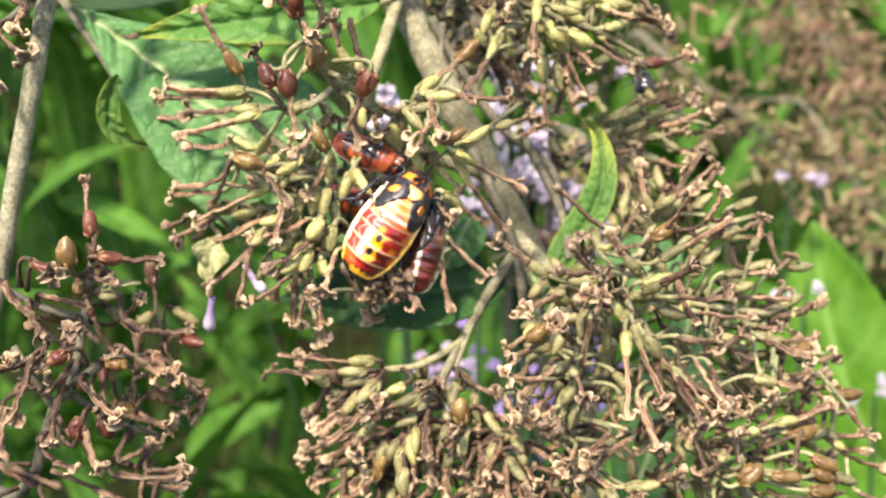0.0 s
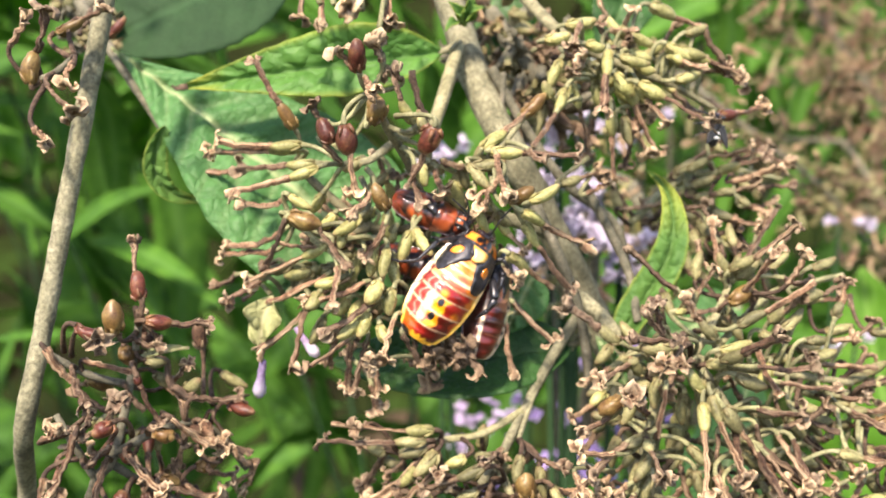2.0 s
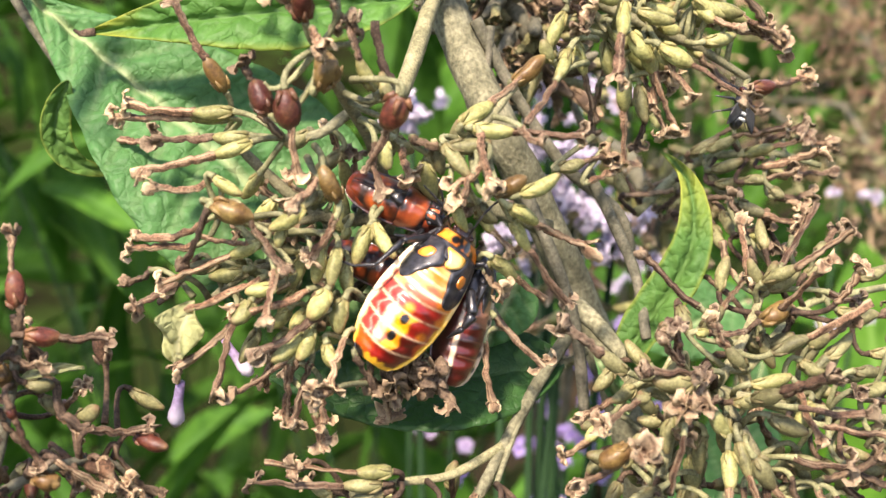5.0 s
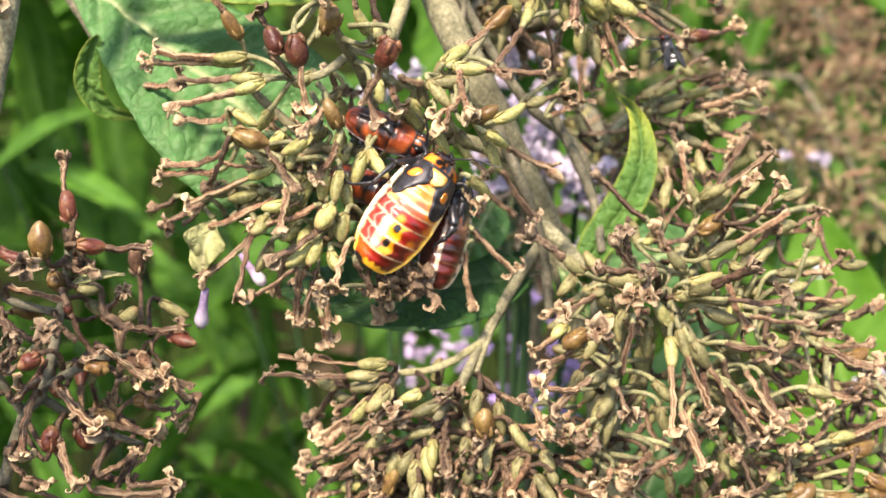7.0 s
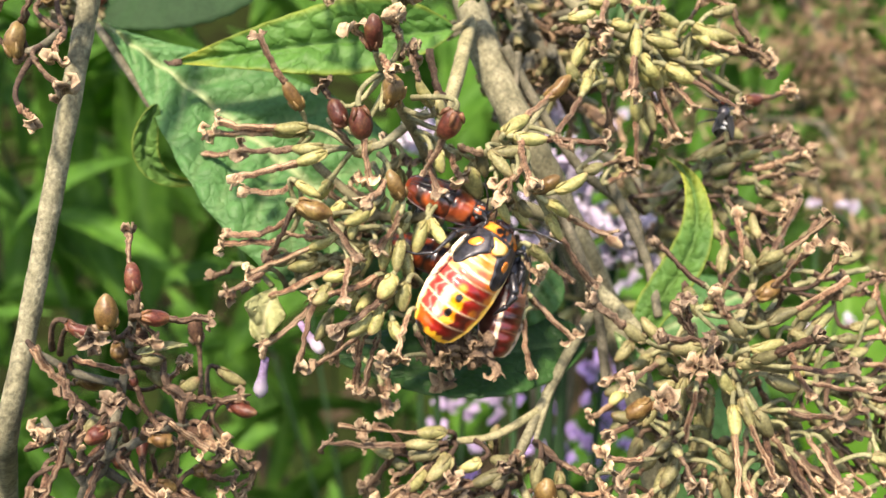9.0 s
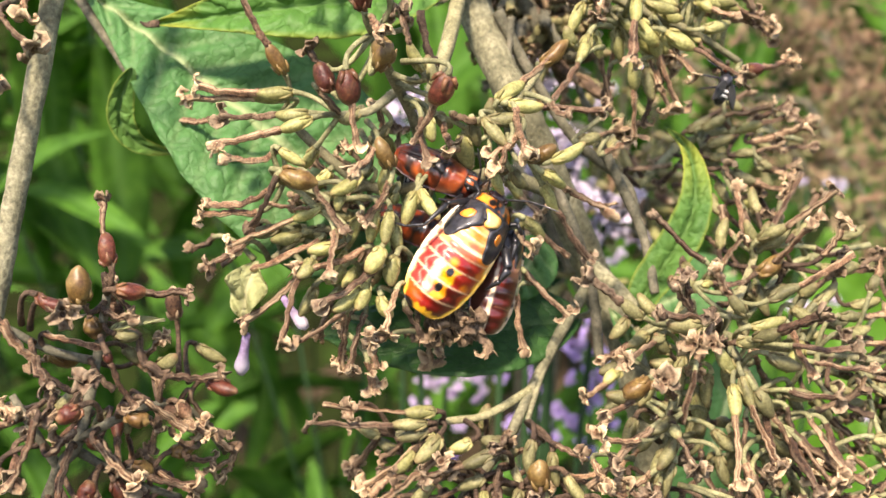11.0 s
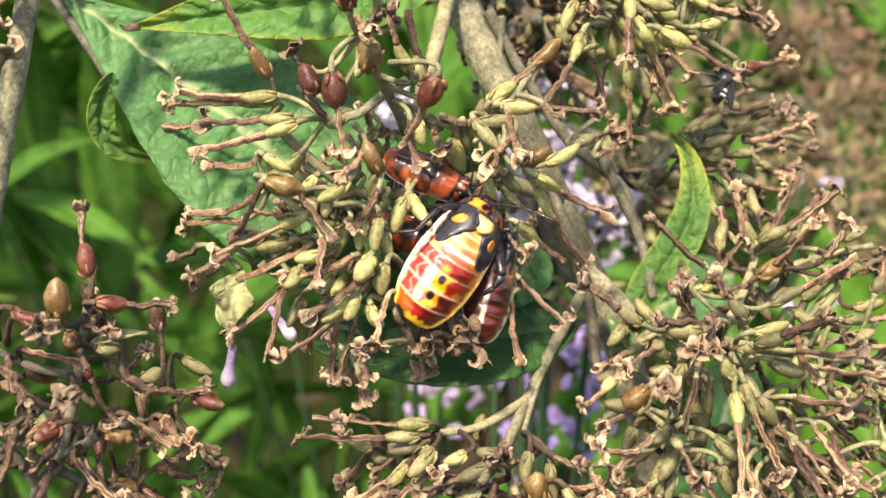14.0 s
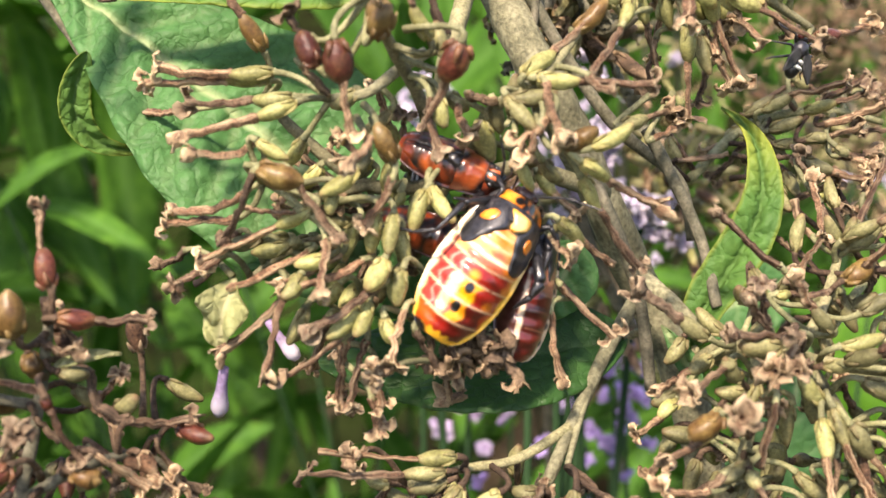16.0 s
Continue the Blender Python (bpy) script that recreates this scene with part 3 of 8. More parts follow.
branch(cluster_d, [(8.0, 103.0, 31.8), (12.8, 98.0, 25.1), (18.6, 98.0, 21.9), (23.7, 100.0, 20.3), (28.8, 103.0, 18.1)], 0.7, 0.3)
branch(cluster_d, [(12.8, 98.0, 25.1), (16.8, 97.0, 19.7), (18.2, 99.0, 15.3)], 0.4, 0.25)
branch(cluster_e, [(20.8, 113.0, 6.7), (26.7, 115.0, 11.7), (32.5, 112.0, 12.6), (37.9, 112.0, 11.4)], 0.5, 0.3, YOUNG)
branch(cluster_e, [(22.7, 99.0, -7.3), (34.5, 102.0, -10.8), (44.7, 103.0, -14.2), (48.0, 103.5, -15.3)], 0.5, 0.3, YOUNG)
branch(cluster_e, [(26.9, 98.0, -10.4), (31.9, 99.0, -18.9), (34.0, 99.0, -29.4), (34.5, 99.0, -34.7)], 0.5, 0.3, YOUNG)
branch(cluster_e, [(28.2, 99.0, -6.3), (34.4, 105.0, -1.6), (38.6, 105.5, -0.4), (42.6, 106.0, 0.4)], 0.4, 0.3, YOUNG)
branch(cluster_e, [(21.7, 98.0, -13.5), (19.4, 97.0, -23.7), (16.1, 96.0, -31.6)], 0.5, 0.3, YOUNG)
branch(cluster_f, [(14.3, 103.0, -3.2), (11.0, 100.0, -7.9), (7.8, 97.0, -13.4), (5.4, 95.0, -17.6), (1.8, 96.0, -22.4), (-0.7, 97.0, -26.8)], 0.62, 0.35, BARK)
branch(cluster_f, [(10.4, 99.5, -8.4), (8.6, 97.0, -12.8), (7.5, 95.0, -15.5)], 0.3, 0.22, BARK)
branch(cluster_f, [(8.0, 97.0, -12.8), (3.9, 96.0, -15.0), (-0.2, 95.0, -15.5), (-4.3, 96.0, -16.8)], 0.4, 0.3)
branch(cluster_f, [(5.4, 95.0, -17.6), (7.2, 93.0, -21.7), (9.7, 93.0, -28.2)], 0.45, 0.3)

filler(cluster_a, (-4.7, 94.0, 2.6), (8.0, 6.0), 46, 4.0)
filler(cluster_a, (3.8, 93.0, 7.5), (3.5, 4.0), 8, 3.0)
filler(cluster_b, (-27.3, 88.0, -12.1), (8.0, 7.0), 16, 5.0, 0.9)
filler(cluster_c, (26.6, 95.0, -10.6), (11.0, 8.5), 28, 4.0)
filler(cluster_c, (33.0, 100.0, -20.0), (13.0, 9.5), 36, 6.0, 0.8)
filler(cluster_d, (18.6, 98.0, 22.9), (5.2, 3.0), 22, 5.0, 0.2)
filler(cluster_f, (2.1, 96.0, -23.0), (9.0, 6.5), 44, 4.0)

floret(cluster_a, "F", (-11.4, 90.0, 13.2), (-21.2, 90.0, 13.8), cap=0.45, bend=0.4)
floret(cluster_a, "F", (-11.3, 91.0, 12.9), (-22.4, 91.0, 12.8), cap=0.45, bend=-0.3)
floret(cluster_a, "F", (-10.4, 89.0, 11.4), (-19.1, 90.0, 11.4), cap=0.45, big=1)
floret(cluster_a, "T", (-21.0, 96.0, 11.6), (-24.1, 98.0, 11.9), star=0)
floret(cluster_a, "F", (-10.4, 88.0, 11.0), (-18.3, 86.0, 8.5), cap=0.42, bend=0.3, big=1)
floret(cluster_a, "T", (-13.8, 88.0, 8.1), (-17.5, 86.0, 7.4), bend=-0.8)
floret(cluster_a, "C", (-13.5, 87.0, 8.3), (-11.3, 87.0, 6.9), fat=0.8)
floret(cluster_a, "R", (-13.4, 85.0, 6.4), (-10.0, 85.0, 5.2), fat=1.2, olive=0.7)
floret(cluster_a, "T", (-13.2, 85.0, 6.0), (-16.5, 90.0, 1.8), bend=0.5, dark=1)
floret(cluster_a, "T", (-10.7, 85.0, 5.8), (-8.2, 87.0, 1.5), big=1)
floret(cluster_a, "T", (-14.3, 89.0, 5.2), (-20.2, 90.0, 3.9), bend=0.9)
floret(cluster_a, "T", (-15.6, 90.0, 3.2), (-20.8, 90.0, 3.0), big=1)
floret(cluster_a, "T", (-11.0, 88.0, 3.5), (-14.6, 89.0, 3.9), star=0)
floret(cluster_a, "F", (-9.8, 88.0, 3.7), (-18.2, 90.0, 0.3), cap=0.35, big=1)
floret(cluster_a, "C", (-6.4, 86.0, 6.2), (-9.1, 86.0, 4.4))
floret(cluster_a, "C", (-8.0, 87.0, 4.7), (-8.6, 87.0, 3.1), fat=0.8)
floret(cluster_a, "T", (-5.5, 85.0, 8.1), (-6.8, 83.5, 6.2), big=1)
floret(cluster_a, "R", (-4.2, 86.0, 6.4), (-5.1, 85.0, 9.0), olive=0.6)
floret(cluster_a, "T", (-4.3, 86.0, 5.4), (-6.3, 87.5, 2.3), big=1)
floret(cluster_a, "RF", (-7.6, 83.0, 14.2), (-6.9, 85.0, 8.0), cap=0.46, fat=1.3)
floret(cluster_a, "R", (-8.6, 84.0, 12.3), (-9.9, 84.0, 14.9), fat=1.1)
floret(cluster_a, "T", (-9.2, 84.0, 14.4), (-10.6, 83.5, 15.9), big=1, dark=1)
floret(cluster_a, "T", (-10.2, 86.0, 13.1), (-8.4, 87.0, 11.2), star=0, dark=1)
floret(cluster_a, "RF", (0.5, 83.5, 13.9), (-2.3, 88.0, 9.3), cap=0.46, fat=1.35)
floret(cluster_a, "R", (-5.4, 83.0, 14.0), (-4.2, 82.0, 16.1), olive=0.8)
floret(cluster_a, "F", (-1.6, 86.0, 14.2), (-3.6, 84.0, 19.3), cap=0.5, big=1)
floret(cluster_a, "T", (-0.6, 88.0, 15.0), (-1.9, 87.0, 19.5), star=0, dark=1, bend=0.4)
floret(cluster_a, "C", (-0.4, 87.0, 13.2), (-1.3, 87.0, 15.9), olive=0.4)
floret(cluster_a, "RF", (-13.4, 91.0, 14.7), (-16.9, 88.0, 21.3), cap=0.42, olive=0.8)
floret(cluster_a, "F", (3.5, 87.0, 11.2), (9.2, 90.0, 16.6), cap=0.55, star=0)
floret(cluster_a, "R", (8.0, 90.0, 15.6), (10.6, 90.0, 17.7), fat=0.8, olive=0.5)
floret(cluster_a, "F", (4.4, 87.0, 12.0), (13.9, 88.5, 11.5), cap=0.42)
floret(cluster_a, "T", (8.8, 87.0, 12.0), (10.1, 86.0, 10.9))
floret(cluster_a, "C", (3.3, 87.0, 10.6), (6.7, 87.0, 10.9), olive=0.5)
floret(cluster_a, "C", (3.0, 87.0, 11.2), (5.2, 86.0, 8.4), olive=0.4)
floret(cluster_a, "T", (5.9, 86.0, 11.3), (6.7, 85.0, 7.8), big=1)
floret(cluster_a, "R", (6.8, 86.0, 7.2), (9.2, 86.0, 8.4), olive=0.9, fat=0.9)
floret(cluster_a, "C", (8.3, 86.0, 6.9), (11.5, 86.0, 8.6))
floret(cluster_a, "F", (7.6, 86.0, 6.5), (14.2, 92.0, 3.4), cap=0.4, big=1)
floret(cluster_a, "F", (8.1, 88.0, 5.6), (12.8, 93.0, -1.1), cap=0.36)
floret(cluster_a, "T", (6.2, 86.0, 9.4), (3.9, 86.0, 7.4), big=1)
floret(cluster_a, "T", (5.5, 86.0, 8.7), (4.5, 86.0, 6.2))
floret(cluster_a, "C", (4.0, 87.0, 7.0), (5.0, 88.0, 4.5), fat=0.8)
floret(cluster_a, "F", (6.6, 90.0, 2.8), (11.1, 94.0, -0.6), cap=0.5, star=0)
floret(cluster_a, "T", (6.3, 91.0, 1.7), (7.8, 91.0, -0.0), big=1)
floret(cluster_a, "T", (7.1, 93.0, -1.9), (11.4, 94.0, -6.1), big=1)
floret(cluster_a, "T", (6.4, 93.0, -3.9), (7.1, 93.6, -9.0), big=1)
floret(cluster_a, "C", (-2.0, 89.5, 5.4), (-3.2, 88.8, 1.9), fat=1.1)
floret(cluster_a, "C", (-2.0, 89.5, 5.2), (-0.3, 88.8, 2.5), fat=1.1)
floret(cluster_a, "C", (-4.4, 88.0, 3.3), (-4.8, 87.0, 0.4))
floret(cluster_a, "C", (-3.8, 89.5, 2.1), (-3.6, 89.0, -0.3))
floret(cluster_a, "C", (-5.4, 88.0, 3.3), (-6.0, 88.0, 0.5))
floret(cluster_a, "C", (-5.0, 87.0, 0.2), (-6.2, 86.0, -1.9), fat=1.4)
floret(cluster_a, "C", (-3.8, 88.0, -0.4), (-4.3, 88.0, -3.1), fat=1.3)
floret(cluster_a, "T", (-5.4, 87.0, -1.6), (-10.0, 86.0, -4.4), big=1)
floret(cluster_a, "C", (-6.6, 88.0, -2.9), (-9.1, 87.0, -5.1))
floret(cluster_a, "C", (-6.2, 88.0, -2.6), (-7.1, 87.0, -5.0))
floret(cluster_a, "C", (-5.2, 88.0, -3.7), (-4.2, 88.0, -5.7), fat=1.1)
floret(cluster_a, "T", (-3.8, 88.0, -3.3), (-4.7, 87.0, -7.1), big=1)
floret(cluster_a, "T", (-4.2, 88.0, -7.0), (-5.9, 86.5, -7.5))
floret(cluster_a, "T", (-8.9, 87.0, 1.3), (-9.1, 85.5, -2.0), big=1)
floret(cluster_a, "C", (-10.7, 88.0, -0.7), (-11.9, 87.0, -2.4), fat=1.2)
floret(cluster_a, "T", (-11.9, 88.0, -2.2), (-13.5, 88.6, -8.3), big=1)
floret(cluster_a, "T", (-6.5, 88.0, 0.1), (-10.6, 87.0, -1.6), star=0)
floret(cluster_a, "T", (-8.1, 89.0, -5.2), (-13.0, 90.0, -8.3), star=0)
floret(cluster_a, "T", (-6.6, 90.0, -5.5), (-8.1, 91.0, -10.6), big=1)
floret(cluster_a, "T", (-8.2, 90.0, -5.5), (-8.8, 92.0, -10.1))
floret(cluster_a, "T", (-6.0, 91.0, -7.2), (-5.7, 92.0, -10.5), big=1)
floret(cluster_a, "T", (-6.5, 92.0, -9.7), (-6.1, 93.0, -12.0))
floret(cluster_a, "T", (-2.2, 90.0, -5.3), (-2.4, 91.0, -7.3), dark=1)
floret(cluster_a, "T", (-0.7, 91.0, -5.6), (-0.4, 93.0, -8.6), big=1)
floret(cluster_a, "T", (0.8, 92.0, -5.9), (1.6, 92.0, -7.4))
floret(cluster_a, "T", (-3.2, 89.0, -4.7), (-1.7, 91.0, -7.7), dark=1)
floret(cluster_a, "T", (-1.6, 92.0, -7.3), (-0.9, 94.5, -10.3), big=1)
floret(cluster_a, "T", (0.3, 91.0, -5.5), (0.4, 92.0, -7.8), dark=1)
floret(cluster_a, "T", (-12.0, 89.0, -2.4), (-17.1, 91.0, -6.2), big=1)
floret(cluster_a, "T", (-16.9, 90.0, 0.5), (-20.0, 89.0, -1.4), big=1)
floret(cluster_a, "T", (-8.2, 89.0, 0.6), (-12.7, 88.0, -1.6), big=1)
floret(cluster_a, "C", (-8.7, 88.0, 0.5), (-11.2, 88.0, -0.2))
floret(cluster_a, "T", (-10.5, 90.0, 0.8), (-16.4, 91.0, -1.8), star=0)
floret(cluster_a, "T", (-20.6, 96.0, 1.1), (-23.0, 97.0, 0.2), dark=1)
floret(cluster_a, "T", (-16.0, 93.0, 2.3), (-19.7, 95.0, -1.5), dark=1, star=0)
floret(cluster_a, "C", (-13.9, 92.0, 2.0), (-17.0, 93.0, 1.4), olive=0.5)
floret(cluster_a, "C", (-11.6, 91.0, 1.5), (-14.9, 92.0, 0.8), olive=0.3)
floret(cluster_a, "C", (-10.8, 91.0, -2.9), (-12.4, 92.0, -5.8), olive=0.6)
floret(cluster_a, "T", (-9.5, 92.0, -3.9), (-11.2, 94.0, -8.0), dark=1)
floret(cluster_a, "C", (-8.4, 91.0, -1.4), (-10.1, 91.0, -2.9))
floret(cluster_a, "C", (-6.9, 90.0, 2.9), (-8.1, 90.0, 0.0), olive=0.3)
floret(cluster_a, "C", (-4.0, 90.0, 4.8), (-4.5, 90.0, 3.9))
floret(cluster_a, "C", (5.7, 89.0, 6.7), (7.2, 90.0, 5.3), olive=0.4)
floret(cluster_a, "C", (2.4, 90.0, 11.3), (3.0, 91.0, 8.8), olive=0.5)
floret(cluster_a, "C", (1.7, 91.0, 10.5), (2.3, 92.0, 6.9), fat=1.3, olive=0.3)
floret(cluster_a, "C", (-0.7, 90.0, 11.5), (0.8, 91.0, 10.5), olive=0.5)
floret(cluster_a, "T", (0.8, 90.0, 11.5), (2.7, 89.0, 10.8), star=0, dark=1)
floret(cluster_a, "C", (-1.1, 89.0, 11.2), (-0.8, 89.0, 9.0), olive=0.2)
floret(cluster_a, "T", (0.0, 90.0, 10.8), (0.8, 89.0, 8.5), big=1)
floret(cluster_a, "T", (-1.8, 88.0, 11.0), (-1.3, 87.5, 7.4), big=1)
floret(cluster_a, "C", (-6.9, 90.0, 12.0), (-8.8, 90.0, 10.8), olive=0.6)
floret(cluster_a, "C", (-4.6, 91.0, 10.7), (-7.0, 91.0, 8.8), olive=0.5)
floret(cluster_a, "C", (-9.5, 90.0, 6.8), (-11.3, 91.0, 5.4), olive=0.2)
floret(cluster_a, "C", (-10.8, 91.0, 8.8), (-12.4, 92.0, 6.9), olive=0.2)
for _ in range(11):
    base = Vector((random.uniform(-1.8, 3.4), random.uniform(91.0, 93.5), random.uniform(-6.2, -4.2)))
    floret(cluster_a, "T", base, base + Vector((random.gauss(0.1, 0.7), random.uniform(-1.6, 0.6), -random.uniform(1.2, 3.2))), big=random.random() < 0.7, wide=1.2, dark=random.random() < 0.8)
floret(cluster_b, "RF", (-26.2, 84.0, -1.5), (-27.1, 84.5, 4.1), cap=0.5, fat=1.0)
floret(cluster_b, "T", (-26.8, 85.0, -2.7), (-26.2, 84.0, -1.1), star=0, dark=1)
floret(cluster_b, "R", (-27.9, 83.0, -4.7), (-28.1, 82.0, -1.3), olive=0.5, fat=1.3)
floret(cluster_b, "RF", (-26.1, 84.0, -3.2), (-20.8, 87.0, -3.6), cap=0.44)
floret(cluster_b, "T", (-27.0, 85.0, -2.1), (-25.4, 86.0, -4.9), star=0, dark=1)
floret(cluster_b, "R", (-30.7, 80.0, -3.4), (-28.3, 80.0, -4.6), fat=0.8)
floret(cluster_b, "T", (-30.0, 80.0, -4.0), (-28.2, 79.0, -4.9), big=1)
floret(cluster_b, "T", (-27.0, 85.0, -5.0), (-25.3, 85.5, -5.5), big=1)
floret(cluster_b, "T", (-33.3, 80.0, -5.5), (-31.4, 82.0, -8.8), star=0, wide=1.3)
floret(cluster_b, "T", (-31.7, 82.0, -7.7), (-30.1, 81.0, -10.8), big=1, wide=1.3)
floret(cluster_b, "T", (-31.5, 84.0, -6.7), (-26.9, 84.0, -7.8), star=0)
floret(cluster_b, "R", (-28.6, 86.0, -5.4), (-28.0, 86.0, -7.3), dark=1, olive=0.8)
floret(cluster_b, "R", (-31.8, 86.0, -8.3), (-30.2, 88.0, -9.3), dark=1, olive=0.9)
floret(cluster_b, "RF", (-26.0, 82.0, -7.9), (-24.4, 84.0, -12.6), cap=0.2, fat=1.4)
floret(cluster_b, "T", (-29.1, 82.0, -12.3), (-27.3, 81.6, -10.2), big=1)
floret(cluster_b, "R", (-27.3, 80.0, -11.8), (-28.8, 79.0, -12.6), fat=1.0)
floret(cluster_b, "R", (-25.1, 84.0, -13.0), (-23.2, 84.0, -13.6), olive=0.9)
floret(cluster_b, "T", (-23.5, 84.0, -11.9), (-20.9, 87.0, -14.9), big=1, wide=1.3)
floret(cluster_b, "T", (-18.1, 91.0, -17.2), (-20.0, 89.0, -14.4), big=1)
floret(cluster_b, "T", (-25.2, 88.0, -7.1), (-22.6, 88.0, -10.4), star=0, dark=1, bend=0.8)
floret(cluster_b, "T", (-22.5, 88.0, -10.5), (-19.1, 90.5, -10.9), big=1)
floret(cluster_b, "T", (-21.4, 90.0, -12.0), (-19.0, 93.5, -16.5), bend=1.0, dark=1)
floret(cluster_b, "R", (-29.0, 86.0, -15.1), (-27.3, 86.0, -15.8), fat=0.9)
floret(cluster_b, "T", (-27.7, 86.0, -15.6), (-23.9, 84.0, -18.8), big=1)
floret(cluster_b, "T", (-17.7, 92.0, -17.2), (-20.1, 92.0, -19.3), big=1)
floret(cluster_b, "T", (-21.7, 90.0, -17.6), (-19.9, 92.0, -18.3), big=1)
floret(cluster_b, "T", (-24.2, 90.0, -18.9), (-20.8, 89.0, -20.1), big=1)
floret(cluster_b, "T", (-30.3, 79.0, -12.8), (-32.9, 80.0, -18.1), big=1)
floret(cluster_b, "T", (-29.8, 81.0, -11.5), (-30.8, 80.0, -13.1), big=1)
floret(cluster_b, "T", (-33.0, 79.0, -13.1), (-32.2, 79.0, -12.6), big=1)
floret(cluster_b, "R", (-28.3, 84.0, -20.7), (-27.9, 84.0, -18.4))
floret(cluster_b, "T", (-33.2, 80.0, 17.5), (-30.8, 80.0, 14.9), big=1)
floret(cluster_b, "T", (-30.9, 80.0, 19.4), (-31.6, 80.0, 17.4), big=1)
floret(cluster_b, "T", (-34.3, 80.0, 13.7), (-33.2, 80.0, 12.9), big=1)
floret(cluster_b, "T", (-23.7, 92.0, -19.5), (-26.1, 92.0, -17.6), dark=1)
floret(cluster_b, "T", (-30.4, 86.0, -11.4), (-33.5, 87.0, -9.2), dark=1)
floret(cluster_b, "C", (-26.7, 86.0, -6.8), (-24.9, 87.0, -7.1), olive=0.5)
floret(cluster_b, "C", (-23.2, 96.0, -8.1), (-19.8, 97.0, -10.3), dark=1, olive=0.5)
floret(cluster_b, "T", (-23.6, 88.0, -14.0), (-24.8, 90.0, -17.2), dark=1)
floret(cluster_b, "T", (-18.0, 93.0, -17.3), (-19.5, 94.0, -20.0), big=1)
floret(cluster_b, "T", (-21.3, 90.0, -16.7), (-23.2, 90.0, -15.3), dark=1, star=0)
floret(cluster_b, "R", (-25.9, 88.0, -17.7), (-24.3, 89.0, -18.7), olive=0.8)
floret(cluster_b, "R", (-23.2, 90.0, -17.2), (-21.3, 91.0, -16.7), olive=0.8)
floret(cluster_b, "R", (-27.0, 87.0, -18.9), (-25.9, 88.0, -21.0))
floret(cluster_b, "T", (-28.5, 86.0, -9.1), (-27.0, 87.0, -11.5), star=0, dark=1)
floret(cluster_b, "T", (-30.6, 83.0, -15.9), (-29.2, 84.0, -14.3), star=0)
floret(cluster_b, "T", (-29.3, 86.0, -13.2), (-30.8, 85.0, -15.4), big=1)
floret(cluster_b, "T", (-29.5, 84.0, -15.8), (-30.3, 83.0, -20.7), big=1)
floret(cluster_b, "T", (-27.6, 84.0, -15.3), (-23.9, 84.0, -18.8), big=1)
floret(cluster_b, "R", (-28.1, 84.0, -20.0), (-27.9, 84.0, -18.4))
floret(cluster_b, "T", (-27.4, 84.0, -19.5), (-26.0, 84.0, -23.6), big=1)
floret(cluster_b, "T", (-24.2, 88.0, -18.9), (-20.3, 90.0, -20.0), big=1)
floret(cluster_b, "T", (-22.3, 88.0, -24.3), (-19.3, 90.0, -24.2), big=1)
floret(cluster_b, "T", (-31.0, 84.0, -21.9), (-29.0, 85.0, -23.6), big=1)
floret(cluster_b, "T", (-25.2, 88.0, -23.3), (-22.8, 90.0, -21.7))
floret(cluster_b, "T", (-26.2, 90.0, -23.9), (-20.0, 92.0, -25.2), big=1, wide=1.3)
floret(cluster_b, "T", (-28.7, 86.0, -20.4), (-26.5, 86.0, -23.9), big=1)
floret(cluster_b, "T", (-33.2, 86.0, -25.2), (-36.5, 86.0, -23.0), star=0, wide=1.3)
floret(cluster_b, "T", (-24.0, 90.0, -25.6), (-20.6, 92.0, -27.2), big=1)
floret(cluster_c, "T", (22.9, 93.0, -1.0), (18.5, 92.8, 3.1), big=1)
floret(cluster_c, "T", (26.6, 93.0, -5.7), (23.3, 91.0, -1.8), big=1, wide=1.3)
floret(cluster_c, "T", (17.3, 91.0, -5.9), (12.4, 90.0, -2.4), big=1, wide=1.3)
floret(cluster_c, "T", (21.0, 90.0, -5.1), (20.2, 88.0, -1.9), big=1)
floret(cluster_c, "T", (21.1, 90.0, -5.1), (19.4, 88.0, -3.3), big=1)
floret(cluster_c, "T", (23.4, 90.0, -5.6), (18.0, 88.0, -5.5), big=1)
floret(cluster_c, "T", (22.8, 89.0, -6.2), (20.5, 87.0, -7.9), big=1)
floret(cluster_c, "T", (23.5, 89.0, -7.5), (22.1, 87.0, -7.9), big=1)
floret(cluster_c, "T", (22.9, 90.0, -5.1), (21.9, 87.0, -5.4), big=1)
floret(cluster_c, "C", (22.9, 90.0, -6.4), (18.8, 89.0, -6.2), fat=1.3)
floret(cluster_c, "F", (18.6, 90.0, -7.2), (14.8, 85.8, -9.1), cap=0.3, big=1)
floret(cluster_c, "C", (19.4, 91.0, -8.9), (17.8, 89.0, -7.1), olive=0.6)
floret(cluster_c, "T", (19.3, 89.0, -12.3), (17.1, 82.0, -10.0), big=1)
floret(cluster_c, "R", (16.8, 86.0, -10.4), (14.6, 86.0, -11.9), olive=0.8)
floret(cluster_c, "T", (20.9, 88.0, -9.9), (20.2, 90.0, -14.7), star=0)
floret(cluster_c, "T", (16.9, 88.0, -11.5), (13.5, 87.0, -13.6), big=1, wide=1.3)
floret(cluster_c, "T", (17.3, 88.0, -14.8), (13.8, 86.0, -17.1), big=1)
floret(cluster_c, "T", (16.0, 87.0, -15.7), (12.8, 85.5, -15.2), big=1)
floret(cluster_c, "C", (19.5, 89.0, -14.1), (17.0, 88.0, -15.2), olive=0.6)
